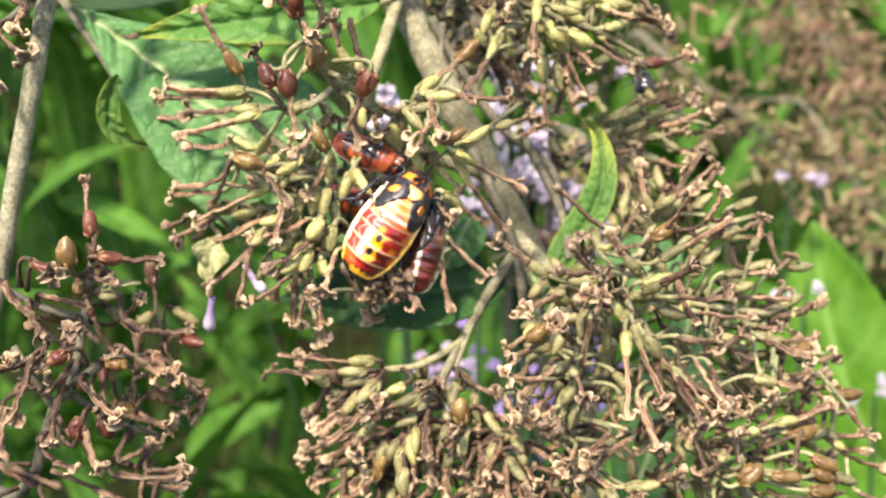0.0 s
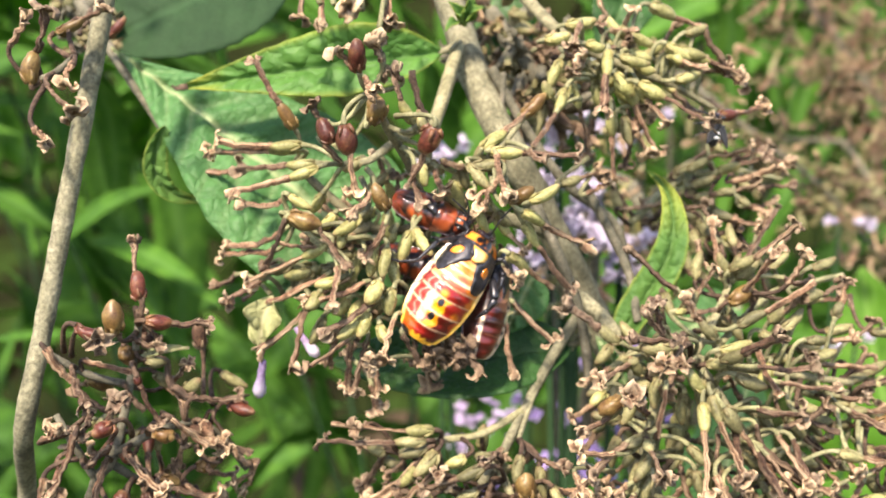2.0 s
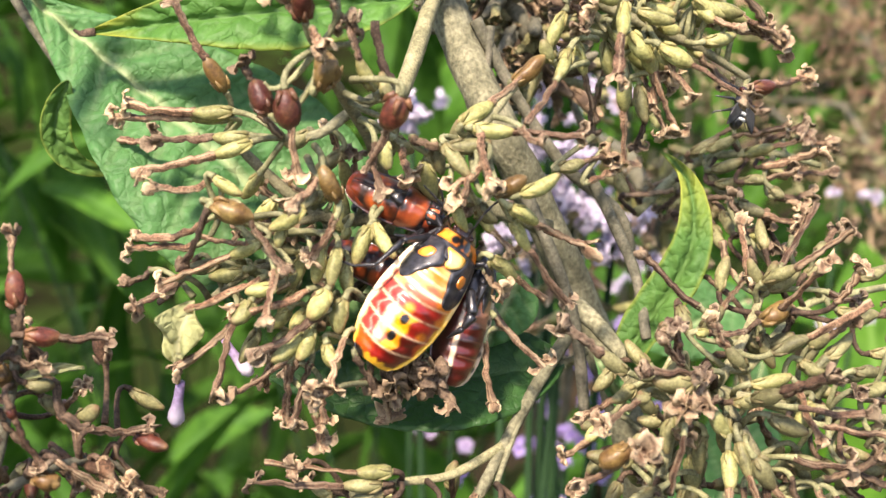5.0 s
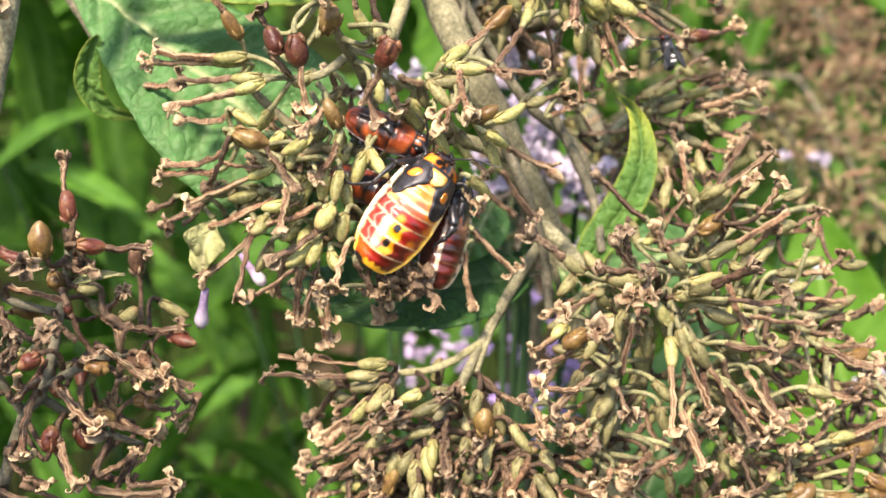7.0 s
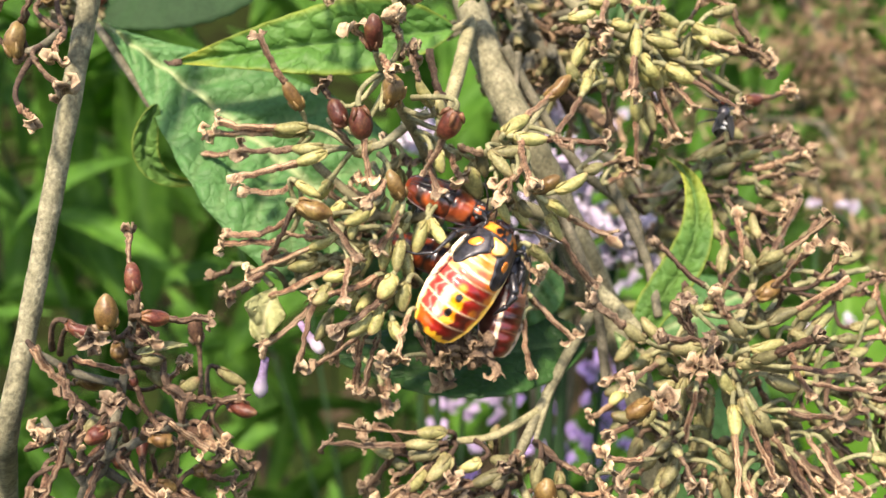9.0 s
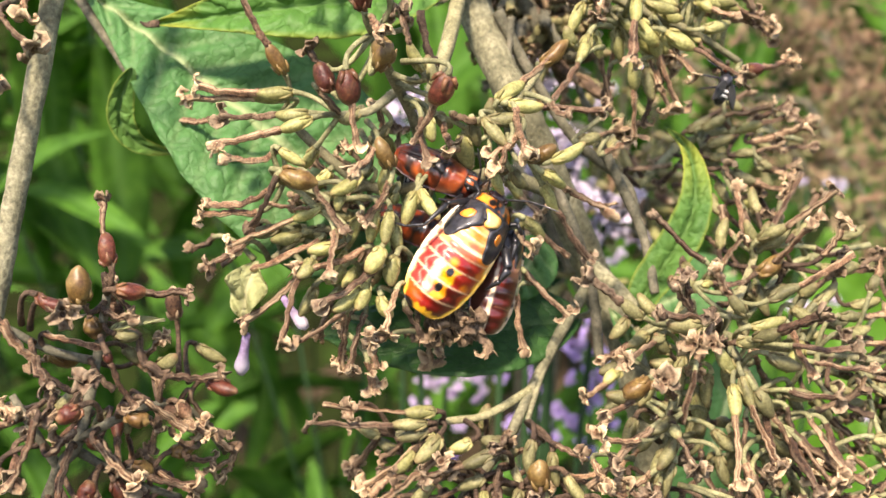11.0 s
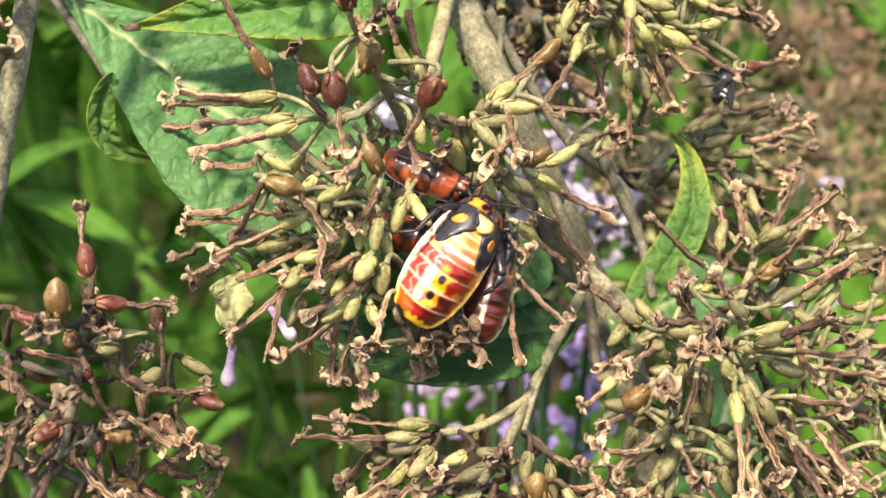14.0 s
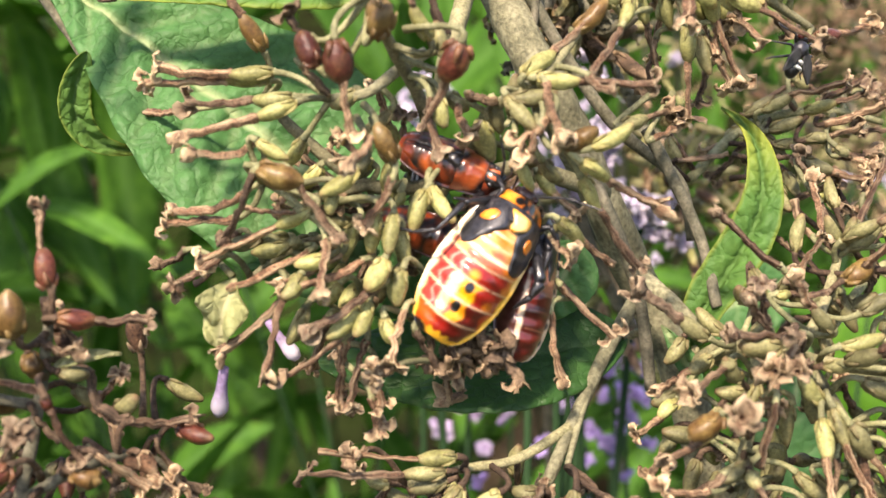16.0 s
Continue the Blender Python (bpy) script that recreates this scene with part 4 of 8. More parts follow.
floret(cluster_c, "F", (19.1, 88.0, -14.6), (19.9, 82.8, -17.4), cap=0.28, big=1)
floret(cluster_c, "C", (20.2, 90.0, -15.0), (18.0, 89.0, -18.5), olive=0.4)
floret(cluster_c, "C", (19.2, 90.0, -15.8), (17.9, 90.0, -19.9), olive=0.5)
floret(cluster_c, "C", (20.1, 91.0, -17.4), (18.9, 91.0, -21.3), olive=0.5)
floret(cluster_c, "T", (17.4, 89.0, -18.8), (15.0, 88.0, -19.8), big=1)
floret(cluster_c, "T", (12.6, 89.0, -17.8), (13.5, 87.0, -19.3), big=1)
floret(cluster_c, "T", (17.8, 88.0, -19.6), (16.7, 86.0, -20.1), big=1)
floret(cluster_c, "F", (24.5, 90.0, -10.2), (24.2, 87.0, -19.5), cap=0.45, bend=0.4, big=1)
floret(cluster_c, "F", (25.3, 90.0, -10.6), (28.2, 88.5, -18.2), cap=0.36, big=1, bend=0.4)
floret(cluster_c, "F", (25.4, 89.0, -10.6), (32.2, 92.0, -19.6), cap=0.4, big=1, fat=1.3)
floret(cluster_c, "C", (25.0, 91.0, -10.6), (23.2, 90.0, -8.2), fat=1.2, olive=0.3)
floret(cluster_c, "T", (30.0, 92.0, -6.6), (31.7, 91.0, -10.9), big=1, wide=1.3)
floret(cluster_c, "F", (26.1, 90.0, -7.7), (30.3, 84.5, -5.2), cap=0.45, big=1, wide=1.3)
floret(cluster_c, "C", (24.8, 91.0, -7.0), (29.4, 91.0, -5.9), olive=0.3)
floret(cluster_c, "C", (25.0, 91.0, -8.0), (27.0, 90.0, -7.6), olive=0.2)
floret(cluster_c, "F", (27.5, 93.0, -5.0), (35.6, 92.0, -0.4), cap=0.45, star=0, wide=1.3, olive=0.6)
floret(cluster_c, "R", (26.5, 95.0, -3.1), (30.8, 96.0, -0.7), olive=0.5, fat=1.2)
floret(cluster_c, "T", (29.7, 95.0, -1.1), (32.3, 91.0, 3.0), big=1)
floret(cluster_c, "F", (28.3, 97.0, 0.5), (34.6, 92.5, 5.4), cap=0.4, big=1)
floret(cluster_c, "T", (33.3, 93.0, -0.5), (34.7, 92.0, 2.3), big=1)
floret(cluster_c, "T", (31.0, 100.0, 2.1), (35.5, 105.0, 7.5), star=0)
floret(cluster_c, "C", (29.3, 98.0, 0.1), (27.6, 97.0, 2.7), olive=0.1)
floret(cluster_c, "C", (29.5, 98.0, 0.1), (29.8, 97.0, 2.5), olive=0.1)
floret(cluster_c, "C", (29.2, 98.0, -0.1), (31.7, 97.0, 2.1), olive=0.1)
floret(cluster_c, "C", (25.5, 98.0, -0.2), (26.2, 98.0, 2.9), olive=0.1)
floret(cluster_c, "T", (26.9, 98.0, 1.1), (26.1, 100.0, 4.2), star=0, bend=0.5)
floret(cluster_c, "T", (27.8, 98.0, 1.0), (28.0, 101.0, 5.9), big=1)
floret(cluster_c, "T", (28.1, 104.0, 7.6), (33.3, 104.0, 5.8), star=0)
floret(cluster_c, "T", (28.3, 103.0, 6.1), (27.4, 103.0, 8.1), big=1)
floret(cluster_c, "T", (29.5, 90.0, -8.2), (34.0, 87.6, -8.3), big=1)
floret(cluster_c, "C", (26.9, 91.0, -8.6), (30.7, 91.0, -10.2), fat=1.2, olive=0.1)
floret(cluster_c, "T", (29.7, 91.0, -12.1), (34.1, 90.5, -12.6), big=1)
floret(cluster_c, "C", (29.2, 92.0, -12.3), (31.8, 91.0, -12.5), olive=0.6)
floret(cluster_c, "T", (32.1, 92.0, -9.8), (37.5, 92.0, -10.5), big=1)
floret(cluster_c, "T", (36.9, 97.0, -8.3), (43.1, 98.0, -8.9), star=0)
floret(cluster_c, "T", (32.5, 93.0, -14.1), (36.3, 92.0, -12.2), big=1, dark=1)
floret(cluster_c, "T", (30.1, 92.0, -15.7), (35.7, 93.0, -19.9), dark=1, wide=1.3)
floret(cluster_c, "T", (33.9, 93.0, -12.8), (38.1, 94.0, -14.7), dark=1, star=0)
floret(cluster_c, "T", (38.2, 95.0, -4.0), (40.0, 96.0, 0.1))
floret(cluster_c, "C", (32.8, 94.0, -5.0), (35.2, 95.0, -3.0), olive=0.1)
floret(cluster_c, "C", (34.2, 95.0, -4.0), (31.8, 94.0, -6.0))
floret(cluster_c, "T", (35.2, 95.0, -2.0), (39.6, 96.0, -0.5), dark=1)
floret(cluster_c, "T", (35.2, 95.0, -6.0), (40.6, 97.0, -5.9), big=1)
floret(cluster_c, "C", (35.2, 95.0, -7.5), (38.6, 96.0, -7.1), olive=0.1)
floret(cluster_c, "F", (22.8, 94.0, -3.0), (26.8, 94.0, -3.0), cap=0.3, star=0)
floret(cluster_c, "T", (33.9, 97.0, 0.1), (36.1, 96.0, -0.5), big=1)
floret(cluster_c, "C", (30.8, 94.0, -5.0), (32.8, 94.0, -6.0), olive=0.2)
floret(cluster_c, "C", (29.5, 93.0, -9.8), (31.8, 94.0, -14.7), olive=0.5)
floret(cluster_c, "C", (31.5, 93.0, -7.9), (30.0, 93.0, -10.8))
floret(cluster_c, "C", (25.0, 93.0, -8.9), (25.0, 93.0, -12.3), olive=0.4)
floret(cluster_c, "C", (23.3, 92.0, -9.7), (23.1, 93.0, -13.8), olive=0.3)
floret(cluster_c, "C", (22.6, 93.0, -14.8), (26.0, 93.0, -17.8), olive=0.6)
floret(cluster_c, "C", (23.5, 93.0, -15.8), (25.3, 94.0, -21.0), olive=0.5)
floret(cluster_c, "T", (26.2, 92.0, -14.6), (26.7, 92.0, -21.5), dark=1)
floret(cluster_c, "T", (29.7, 92.0, -13.7), (31.5, 93.0, -17.8), dark=1, big=1)
floret(cluster_c, "C", (27.0, 93.0, -14.8), (29.8, 94.0, -17.5), olive=0.6)
floret(cluster_c, "C", (32.8, 94.0, -16.0), (36.2, 95.0, -18.1), olive=0.5)
floret(cluster_c, "C", (20.8, 92.0, -8.8), (20.4, 92.0, -12.2), olive=0.7)
floret(cluster_c, "C", (21.3, 92.0, -4.8), (19.7, 91.0, -7.2), olive=0.6)
floret(cluster_c, "T", (22.3, 92.0, -8.8), (21.4, 90.0, -10.5), big=1, dark=1)
floret(cluster_c, "T", (15.9, 89.0, -16.1), (12.3, 90.0, -20.2), star=0, dark=1)
floret(cluster_c, "T", (35.9, 92.0, -24.8), (35.8, 92.0, -21.8), big=1)
floret(cluster_c, "T", (32.7, 93.0, -18.4), (37.2, 92.0, -20.3), wide=1.3)
floret(cluster_c, "T", (30.5, 91.0, -16.4), (33.7, 90.0, -20.3), big=1)
floret(cluster_c, "T", (33.1, 92.0, -15.0), (34.5, 91.0, -18.6), big=1)
floret(cluster_c, "T", (38.4, 92.0, -12.5), (43.2, 91.0, -14.4), big=1, wide=1.3)
floret(cluster_c, "T", (38.6, 94.0, -16.2), (39.4, 93.0, -18.8), big=1)
floret(cluster_c, "R", (40.5, 95.0, -22.2), (44.8, 96.0, -21.3), olive=0.6)
floret(cluster_c, "R", (43.7, 95.0, -26.9), (46.7, 96.0, -25.6))
floret(cluster_c, "R", (35.5, 94.0, -26.1), (38.6, 94.0, -26.3), olive=0.5)
floret(cluster_c, "C", (28.5, 93.0, -16.1), (31.1, 93.0, -18.2), olive=0.5)
floret(cluster_c, "T", (31.6, 93.0, -21.3), (33.7, 93.0, -24.4), dark=1)
floret(cluster_c, "C", (29.5, 93.0, -20.2), (30.8, 94.0, -25.1), olive=0.6)
floret(cluster_c, "T", (26.3, 90.0, -19.2), (27.3, 88.0, -23.0), big=1, wide=1.3)
floret(cluster_c, "T", (41.0, 95.0, -17.4), (44.0, 96.0, -16.5))
floret(cluster_c, "T", (40.5, 95.0, -19.5), (39.0, 95.0, -22.7), dark=1)
floret(cluster_c, "C", (34.2, 95.0, -22.7), (37.9, 95.0, -23.8), olive=0.7)
floret(cluster_c, "T", (15.2, 88.0, -20.4), (13.3, 86.0, -19.5), big=1)
floret(cluster_c, "T", (15.5, 88.0, -19.9), (16.9, 86.0, -20.5), big=1)
floret(cluster_c, "T", (19.1, 88.0, -22.8), (18.0, 86.0, -24.0), big=1)
floret(cluster_c, "T", (22.3, 87.0, -21.1), (20.0, 85.0, -22.4), big=1)
floret(cluster_c, "T", (22.7, 89.0, -23.1), (20.6, 88.0, -24.6), big=1)
floret(cluster_c, "R", (35.6, 93.0, -26.3), (37.8, 93.0, -25.3))
floret(cluster_c, "R", (38.9, 93.0, -26.3), (42.3, 93.0, -26.6), olive=0.4)
floret(cluster_c, "R", (46.3, 95.0, -27.4), (44.1, 95.0, -26.2))
floret(cluster_c, "T", (37.7, 92.0, -21.6), (35.2, 90.0, -21.5), big=1)
floret(cluster_c, "T", (47.3, 94.0, -19.7), (49.8, 94.0, -22.9))
floret(cluster_c, "R", (41.2, 93.0, -28.0), (46.0, 94.0, -28.0), olive=0.3)
floret(cluster_c, "T", (27.6, 89.0, -25.9), (29.1, 87.0, -24.7), big=1)
floret(cluster_c, "T", (34.8, 92.0, -23.8), (31.8, 91.0, -25.8), dark=1)
floret(cluster_c, "C", (24.9, 90.0, -26.7), (27.5, 89.0, -26.2), olive=0.5)
floret(cluster_d, "F", (13.0, 93.0, 19.4), (15.3, 97.0, 13.6), cap=0.42, star=0)
floret(cluster_d, "F", (17.2, 95.0, 17.0), (17.6, 98.0, 10.2), cap=0.38, big=1)
floret(cluster_d, "T", (16.6, 91.0, 22.0), (15.9, 89.0, 15.9), big=1, wide=1.3)
floret(cluster_d, "C", (13.1, 92.0, 19.7), (11.4, 90.0, 15.8))
floret(cluster_d, "T", (11.5, 90.0, 15.9), (9.2, 89.0, 12.5), star=0)
floret(cluster_d, "C", (11.3, 91.0, 17.4), (10.4, 90.0, 18.9), olive=0.3)
floret(cluster_d, "F", (18.0, 95.0, 20.6), (27.1, 94.5, 15.1), cap=0.5, big=1, fat=1.2)
floret(cluster_d, "C", (21.6, 96.0, 19.5), (26.5, 98.0, 20.9))
floret(cluster_d, "F", (20.0, 96.0, 19.7), (22.8, 95.0, 15.1), cap=0.35, big=1)
floret(cluster_d, "F", (18.9, 97.0, 20.3), (22.0, 99.0, 12.9), cap=0.36, big=1)
floret(cluster_d, "T", (19.8, 98.0, 17.4), (21.1, 99.0, 12.8), big=1)
floret(cluster_d, "C", (18.6, 98.0, 17.9), (19.4, 98.0, 13.7), olive=0.5)
floret(cluster_d, "F", (21.0, 99.0, 22.9), (30.8, 102.5, 21.6), cap=0.4, big=1)
floret(cluster_d, "T", (28.3, 101.0, 22.6), (32.0, 102.0, 20.3), big=1)
floret(cluster_d, "RF", (28.3, 102.0, 17.0), (34.5, 105.0, 18.6), cap=0.5)
floret(cluster_d, "T", (11.9, 95.0, 9.6), (16.4, 97.0, 11.1), big=1, dark=1)
floret(cluster_d, "T", (14.4, 96.0, 8.6), (16.9, 97.0, 9.9), big=1)
floret(cluster_d, "T", (12.5, 92.0, 22.1), (14.1, 92.0, 21.1), big=1)
floret(cluster_d, "C", (16.1, 96.0, 21.5), (17.7, 96.0, 19.5), olive=0.2)
floret(cluster_d, "C", (19.1, 98.0, 23.5), (21.7, 98.0, 22.5), olive=0.3)
floret(cluster_d, "C", (15.8, 97.0, 20.7), (16.5, 98.0, 17.3), olive=0.2)
floret(cluster_d, "C", (13.9, 95.0, 21.8), (11.4, 95.0, 20.8), olive=0.4)
floret(cluster_d, "C", (17.5, 98.0, 21.4), (19.3, 99.0, 18.2), olive=0.2)
floret(cluster_d, "T", (15.6, 99.0, 16.9), (15.2, 100.0, 12.8), dark=1)
floret(cluster_d, "T", (23.7, 100.0, 20.3), (26.7, 101.0, 17.2), dark=1)
floret(cluster_d, "C", (20.9, 99.0, 21.1), (21.3, 100.0, 17.6), olive=0.2)
floret(cluster_d, "T", (20.5, 100.0, 16.5), (19.1, 101.0, 11.9), dark=1)
floret(cluster_d, "C", (17.9, 95.0, 22.2), (21.1, 95.0, 21.3), olive=0.1)
floret(cluster_d, "C", (21.8, 97.0, 24.5), (25.7, 98.0, 22.4), olive=0.2)
floret(cluster_d, "T", (25.5, 99.0, 23.1), (30.2, 101.0, 22.3), big=1)
floret(cluster_d, "T", (14.0, 92.0, 24.7), (13.5, 91.0, 22.3), big=1)
floret(cluster_d, "C", (10.5, 93.0, 23.5), (13.2, 93.0, 24.0), olive=0.2)
floret(cluster_d, "T", (9.8, 96.0, 23.3), (11.6, 96.0, 24.2), dark=1)
floret(cluster_d, "C", (19.0, 97.0, 25.4), (22.0, 98.0, 23.8), olive=0.2)
floret(cluster_d, "C", (12.3, 92.0, 21.6), (11.0, 92.0, 18.5), olive=0.3)
floret(cluster_f, "F", (1.0, 93.0, -15.2), (-12.0, 92.7, -15.1), cap=0.42, big=1)
floret(cluster_f, "F", (-0.4, 93.0, -14.2), (-10.4, 92.0, -13.4), cap=0.3, star=0)
floret(cluster_f, "T", (-7.1, 93.0, -13.6), (-8.0, 92.0, -13.9), big=1)
floret(cluster_f, "T", (-5.6, 96.0, -16.3), (-8.6, 101.5, -21.0), big=1)
floret(cluster_f, "C", (0.3, 92.0, -15.4), (-2.4, 91.0, -18.3), fat=1.2)
floret(cluster_f, "C", (-0.4, 93.0, -15.7), (-4.1, 94.0, -16.8), olive=0.4)
floret(cluster_f, "T", (-1.8, 94.0, -17.2), (-7.3, 96.0, -21.5), big=1)
floret(cluster_f, "T", (-2.4, 94.0, -17.7), (-6.9, 96.0, -22.6), big=1, wide=1.3)
floret(cluster_f, "T", (-0.3, 93.0, -18.1), (-6.5, 96.0, -23.1), wide=1.3)
floret(cluster_f, "T", (-3.2, 95.0, -16.9), (-5.9, 96.0, -18.8), dark=1)
floret(cluster_f, "T", (-3.6, 95.0, -22.1), (-8.7, 97.0, -24.0), big=1)
floret(cluster_f, "T", (-0.3, 93.0, -20.1), (-5.9, 96.0, -24.7), big=1, wide=1.3)
floret(cluster_f, "T", (4.5, 90.0, -17.3), (-1.6, 91.0, -19.5), big=1, wide=1.3)
floret(cluster_f, "T", (5.3, 91.0, -16.2), (4.3, 87.5, -16.4), big=1)
floret(cluster_f, "T", (3.8, 92.0, -19.6), (-2.5, 94.0, -22.7), big=1)
floret(cluster_f, "C", (3.5, 92.0, -20.8), (3.5, 91.0, -23.5))
floret(cluster_f, "C", (2.3, 93.0, -22.3), (1.9, 93.0, -26.1), fat=1.2, olive=0.2)
floret(cluster_f, "C", (2.6, 92.0, -16.5), (0.5, 92.0, -17.4), olive=0.3)
floret(cluster_f, "T", (4.8, 92.0, -19.3), (5.1, 91.0, -23.2), big=1, wide=1.3)
floret(cluster_f, "T", (8.2, 90.0, -21.2), (6.6, 90.0, -22.8), big=1)
floret(cluster_f, "R", (8.8, 91.0, -19.9), (7.8, 89.0, -18.0), olive=0.7)
floret(cluster_f, "C", (8.9, 91.0, -20.2), (8.4, 90.0, -23.5), olive=0.4)
floret(cluster_f, "C", (6.8, 92.0, -20.6), (6.4, 92.0, -23.1), olive=0.3)
floret(cluster_f, "T", (0.1, 93.0, -19.7), (-4.2, 95.0, -20.4), dark=1, big=1)
floret(cluster_f, "T", (2.2, 93.0, -20.3), (0.4, 92.0, -19.3), big=1)
floret(cluster_f, "T", (1.1, 94.0, -23.1), (-2.1, 95.0, -26.5), wide=1.3)
floret(cluster_f, "C", (0.3, 94.0, -22.5), (-0.5, 94.0, -25.2), olive=0.2)
floret(cluster_f, "T", (-2.6, 95.0, -19.0), (-5.5, 97.0, -20.2))
floret(cluster_f, "T", (-6.0, 97.0, -17.2), (-8.3, 101.0, -20.6))
floret(cluster_f, "C", (-5.4, 96.0, -16.6), (-7.6, 97.0, -16.3), dark=1)
floret(cluster_f, "C", (5.3, 92.0, -16.5), (3.2, 93.0, -16.6), olive=0.3)
floret(cluster_f, "C", (7.8, 91.0, -15.8), (7.4, 91.0, -19.4), olive=0.4)
floret(cluster_f, "C", (9.4, 92.0, -16.5), (9.9, 92.0, -20.6), olive=0.4)
floret(cluster_f, "C", (13.4, 90.0, -21.4), (14.1, 89.0, -23.4), fat=1.1)
floret(cluster_f, "T", (13.9, 89.0, -23.1), (15.4, 89.0, -26.0), star=0)
floret(cluster_f, "T", (12.0, 90.0, -22.5), (10.5, 90.0, -25.2))
floret(cluster_f, "C", (10.3, 91.0, -18.9), (12.4, 91.0, -21.9), olive=0.5)
floret(cluster_f, "T", (9.3, 91.0, -23.4), (7.8, 91.0, -26.0), big=1)
floret(cluster_f, "T", (5.8, 92.0, -23.1), (4.8, 92.0, -26.2), big=1, wide=1.3)
floret(cluster_f, "T", (3.2, 92.0, -24.2), (3.7, 92.0, -26.7), big=1)
floret(cluster_f, "T", (10.3, 91.0, -23.9), (11.8, 90.0, -25.7), big=1)
floret(cluster_f, "T", (9.8, 91.0, -16.8), (11.7, 89.0, -17.3), big=1)
floret(cluster_f, "T", (-2.4, 95.0, -23.9), (-6.6, 97.0, -26.0), big=1)
floret(cluster_f, "T", (2.5, 93.0, -21.3), (-2.4, 95.0, -28.0), wide=1.3)
floret(cluster_f, "T", (4.8, 93.0, -23.1), (2.4, 93.0, -27.1), big=1)
floret(cluster_f, "T", (7.1, 92.0, -23.5), (6.5, 92.0, -27.5), big=1, wide=1.3)
floret(cluster_f, "T", (10.0, 91.0, -22.8), (10.5, 91.0, -26.7), big=1)
floret(cluster_f, "C", (3.8, 92.0, -21.2), (3.5, 92.0, -24.0))
floret(cluster_f, "T", (11.7, 91.0, -23.4), (15.0, 91.0, -25.6), big=1)
floret(cluster_f, "T", (8.2, 92.0, -25.2), (9.3, 92.0, -28.6), big=1)
floret(cluster_f, "T", (-1.3, 96.0, -25.3), (-5.1, 97.0, -28.7), big=1)
floret(cluster_f, "T", (5.9, 93.0, -25.4), (3.6, 93.0, -28.8), wide=1.3)
floret(cluster_f, "C", (11.7, 91.0, -21.7), (11.1, 91.0, -25.0), olive=0.3)
floret(cluster_f, "T", (12.8, 91.0, -24.5), (12.2, 91.0, -27.9))
floret(cluster_f, "T", (15.0, 90.0, -22.7), (17.4, 89.0, -23.9), big=1)
floret(cluster_f, "T", (16.1, 90.0, -24.9), (19.3, 89.0, -25.8), big=1)
floret(cluster_e, "T", (30.2, 110.0, 12.2), (35.3, 107.0, 13.8), big=1)
floret(cluster_e, "T", (31.7, 109.0, 11.0), (36.4, 107.0, 12.4), big=1, wide=1.3)
floret(cluster_e, "T", (29.9, 109.0, 9.6), (34.5, 108.0, 10.7), big=1)
floret(cluster_e, "T", (29.9, 112.0, 14.1), (34.4, 110.0, 14.8))
floret(cluster_e, "T", (32.2, 108.0, 9.1), (34.9, 108.0, 7.4))
floret(cluster_e, "C", (27.2, 112.0, 10.7), (30.2, 110.0, 11.8), olive=0.6)
floret(cluster_e, "C", (27.5, 111.0, 9.5), (30.8, 110.0, 9.9), olive=0.5)
floret(cluster_e, "C", (27.1, 113.0, 12.7), (30.1, 112.0, 14.1), olive=0.6)
floret(cluster_e, "T", (26.8, 108.0, 8.1), (28.5, 106.0, 8.1), big=1, dark=1)
floret(cluster_e, "C", (27.1, 113.0, 11.5), (29.0, 111.0, 8.3), olive=0.6)
floret(cluster_e, "T", (27.0, 114.0, 13.4), (32.8, 113.0, 16.9))
floret(cluster_e, "C", (25.8, 114.0, 12.5), (28.6, 113.0, 14.2), olive=0.8)
floret(cluster_e, "T", (30.4, 113.0, 15.7), (33.4, 113.0, 14.2))
floret(cluster_e, "C", (32.2, 111.0, 11.9), (34.3, 110.0, 10.0), olive=0.5)
floret(cluster_e, "T", (33.1, 112.0, 13.8), (36.4, 111.0, 15.4))
floret(cluster_e, "T", (33.1, 110.0, 8.3), (36.6, 110.0, 8.8))
floret(cluster_e, "T", (26.1, 115.0, 11.7), (22.6, 116.0, 9.3))
floret(cluster_e, "T", (26.4, 114.0, 10.4), (23.2, 116.0, 6.8), dark=1)
floret(cluster_e, "C", (26.8, 113.0, 9.1), (26.0, 112.0, 5.7), olive=0.8)
floret(cluster_e, "T", (19.4, 112.0, 8.4), (24.4, 113.0, 9.1), star=0)
floret(cluster_e, "C", (19.0, 113.0, 10.9), (20.2, 113.0, 7.9), olive=0.3)
floret(cluster_e, "T", (35.2, 113.0, 14.5), (38.8, 113.0, 13.6), big=1)
floret(cluster_e, "T", (34.3, 112.0, 10.8), (39.1, 112.0, 10.7))
floret(cluster_e, "C", (27.9, 108.0, 7.0), (28.5, 106.0, 4.6), olive=0.5)
floret(cluster_e, "C", (26.8, 107.0, 5.7), (27.4, 105.0, 3.4), olive=0.3)
floret(cluster_e, "T", (30.8, 106.0, 6.3), (31.6, 105.0, 3.7))
floret(cluster_e, "T", (28.5, 106.0, 4.6), (31.6, 105.0, 6.2), dark=1, big=1)
floret(cluster_e, "T", (29.7, 106.0, 5.1), (33.0, 106.0, 3.4))
floret(cluster_e, "C", (33.8, 103.0, 1.2), (36.3, 104.0, 2.8), olive=0.3)
floret(cluster_e, "C", (36.8, 104.0, -1.6), (39.6, 104.0, -2.2), olive=0.1)
floret(cluster_e, "T", (39.6, 104.0, -2.2), (41.8, 104.0, -1.6), big=1)
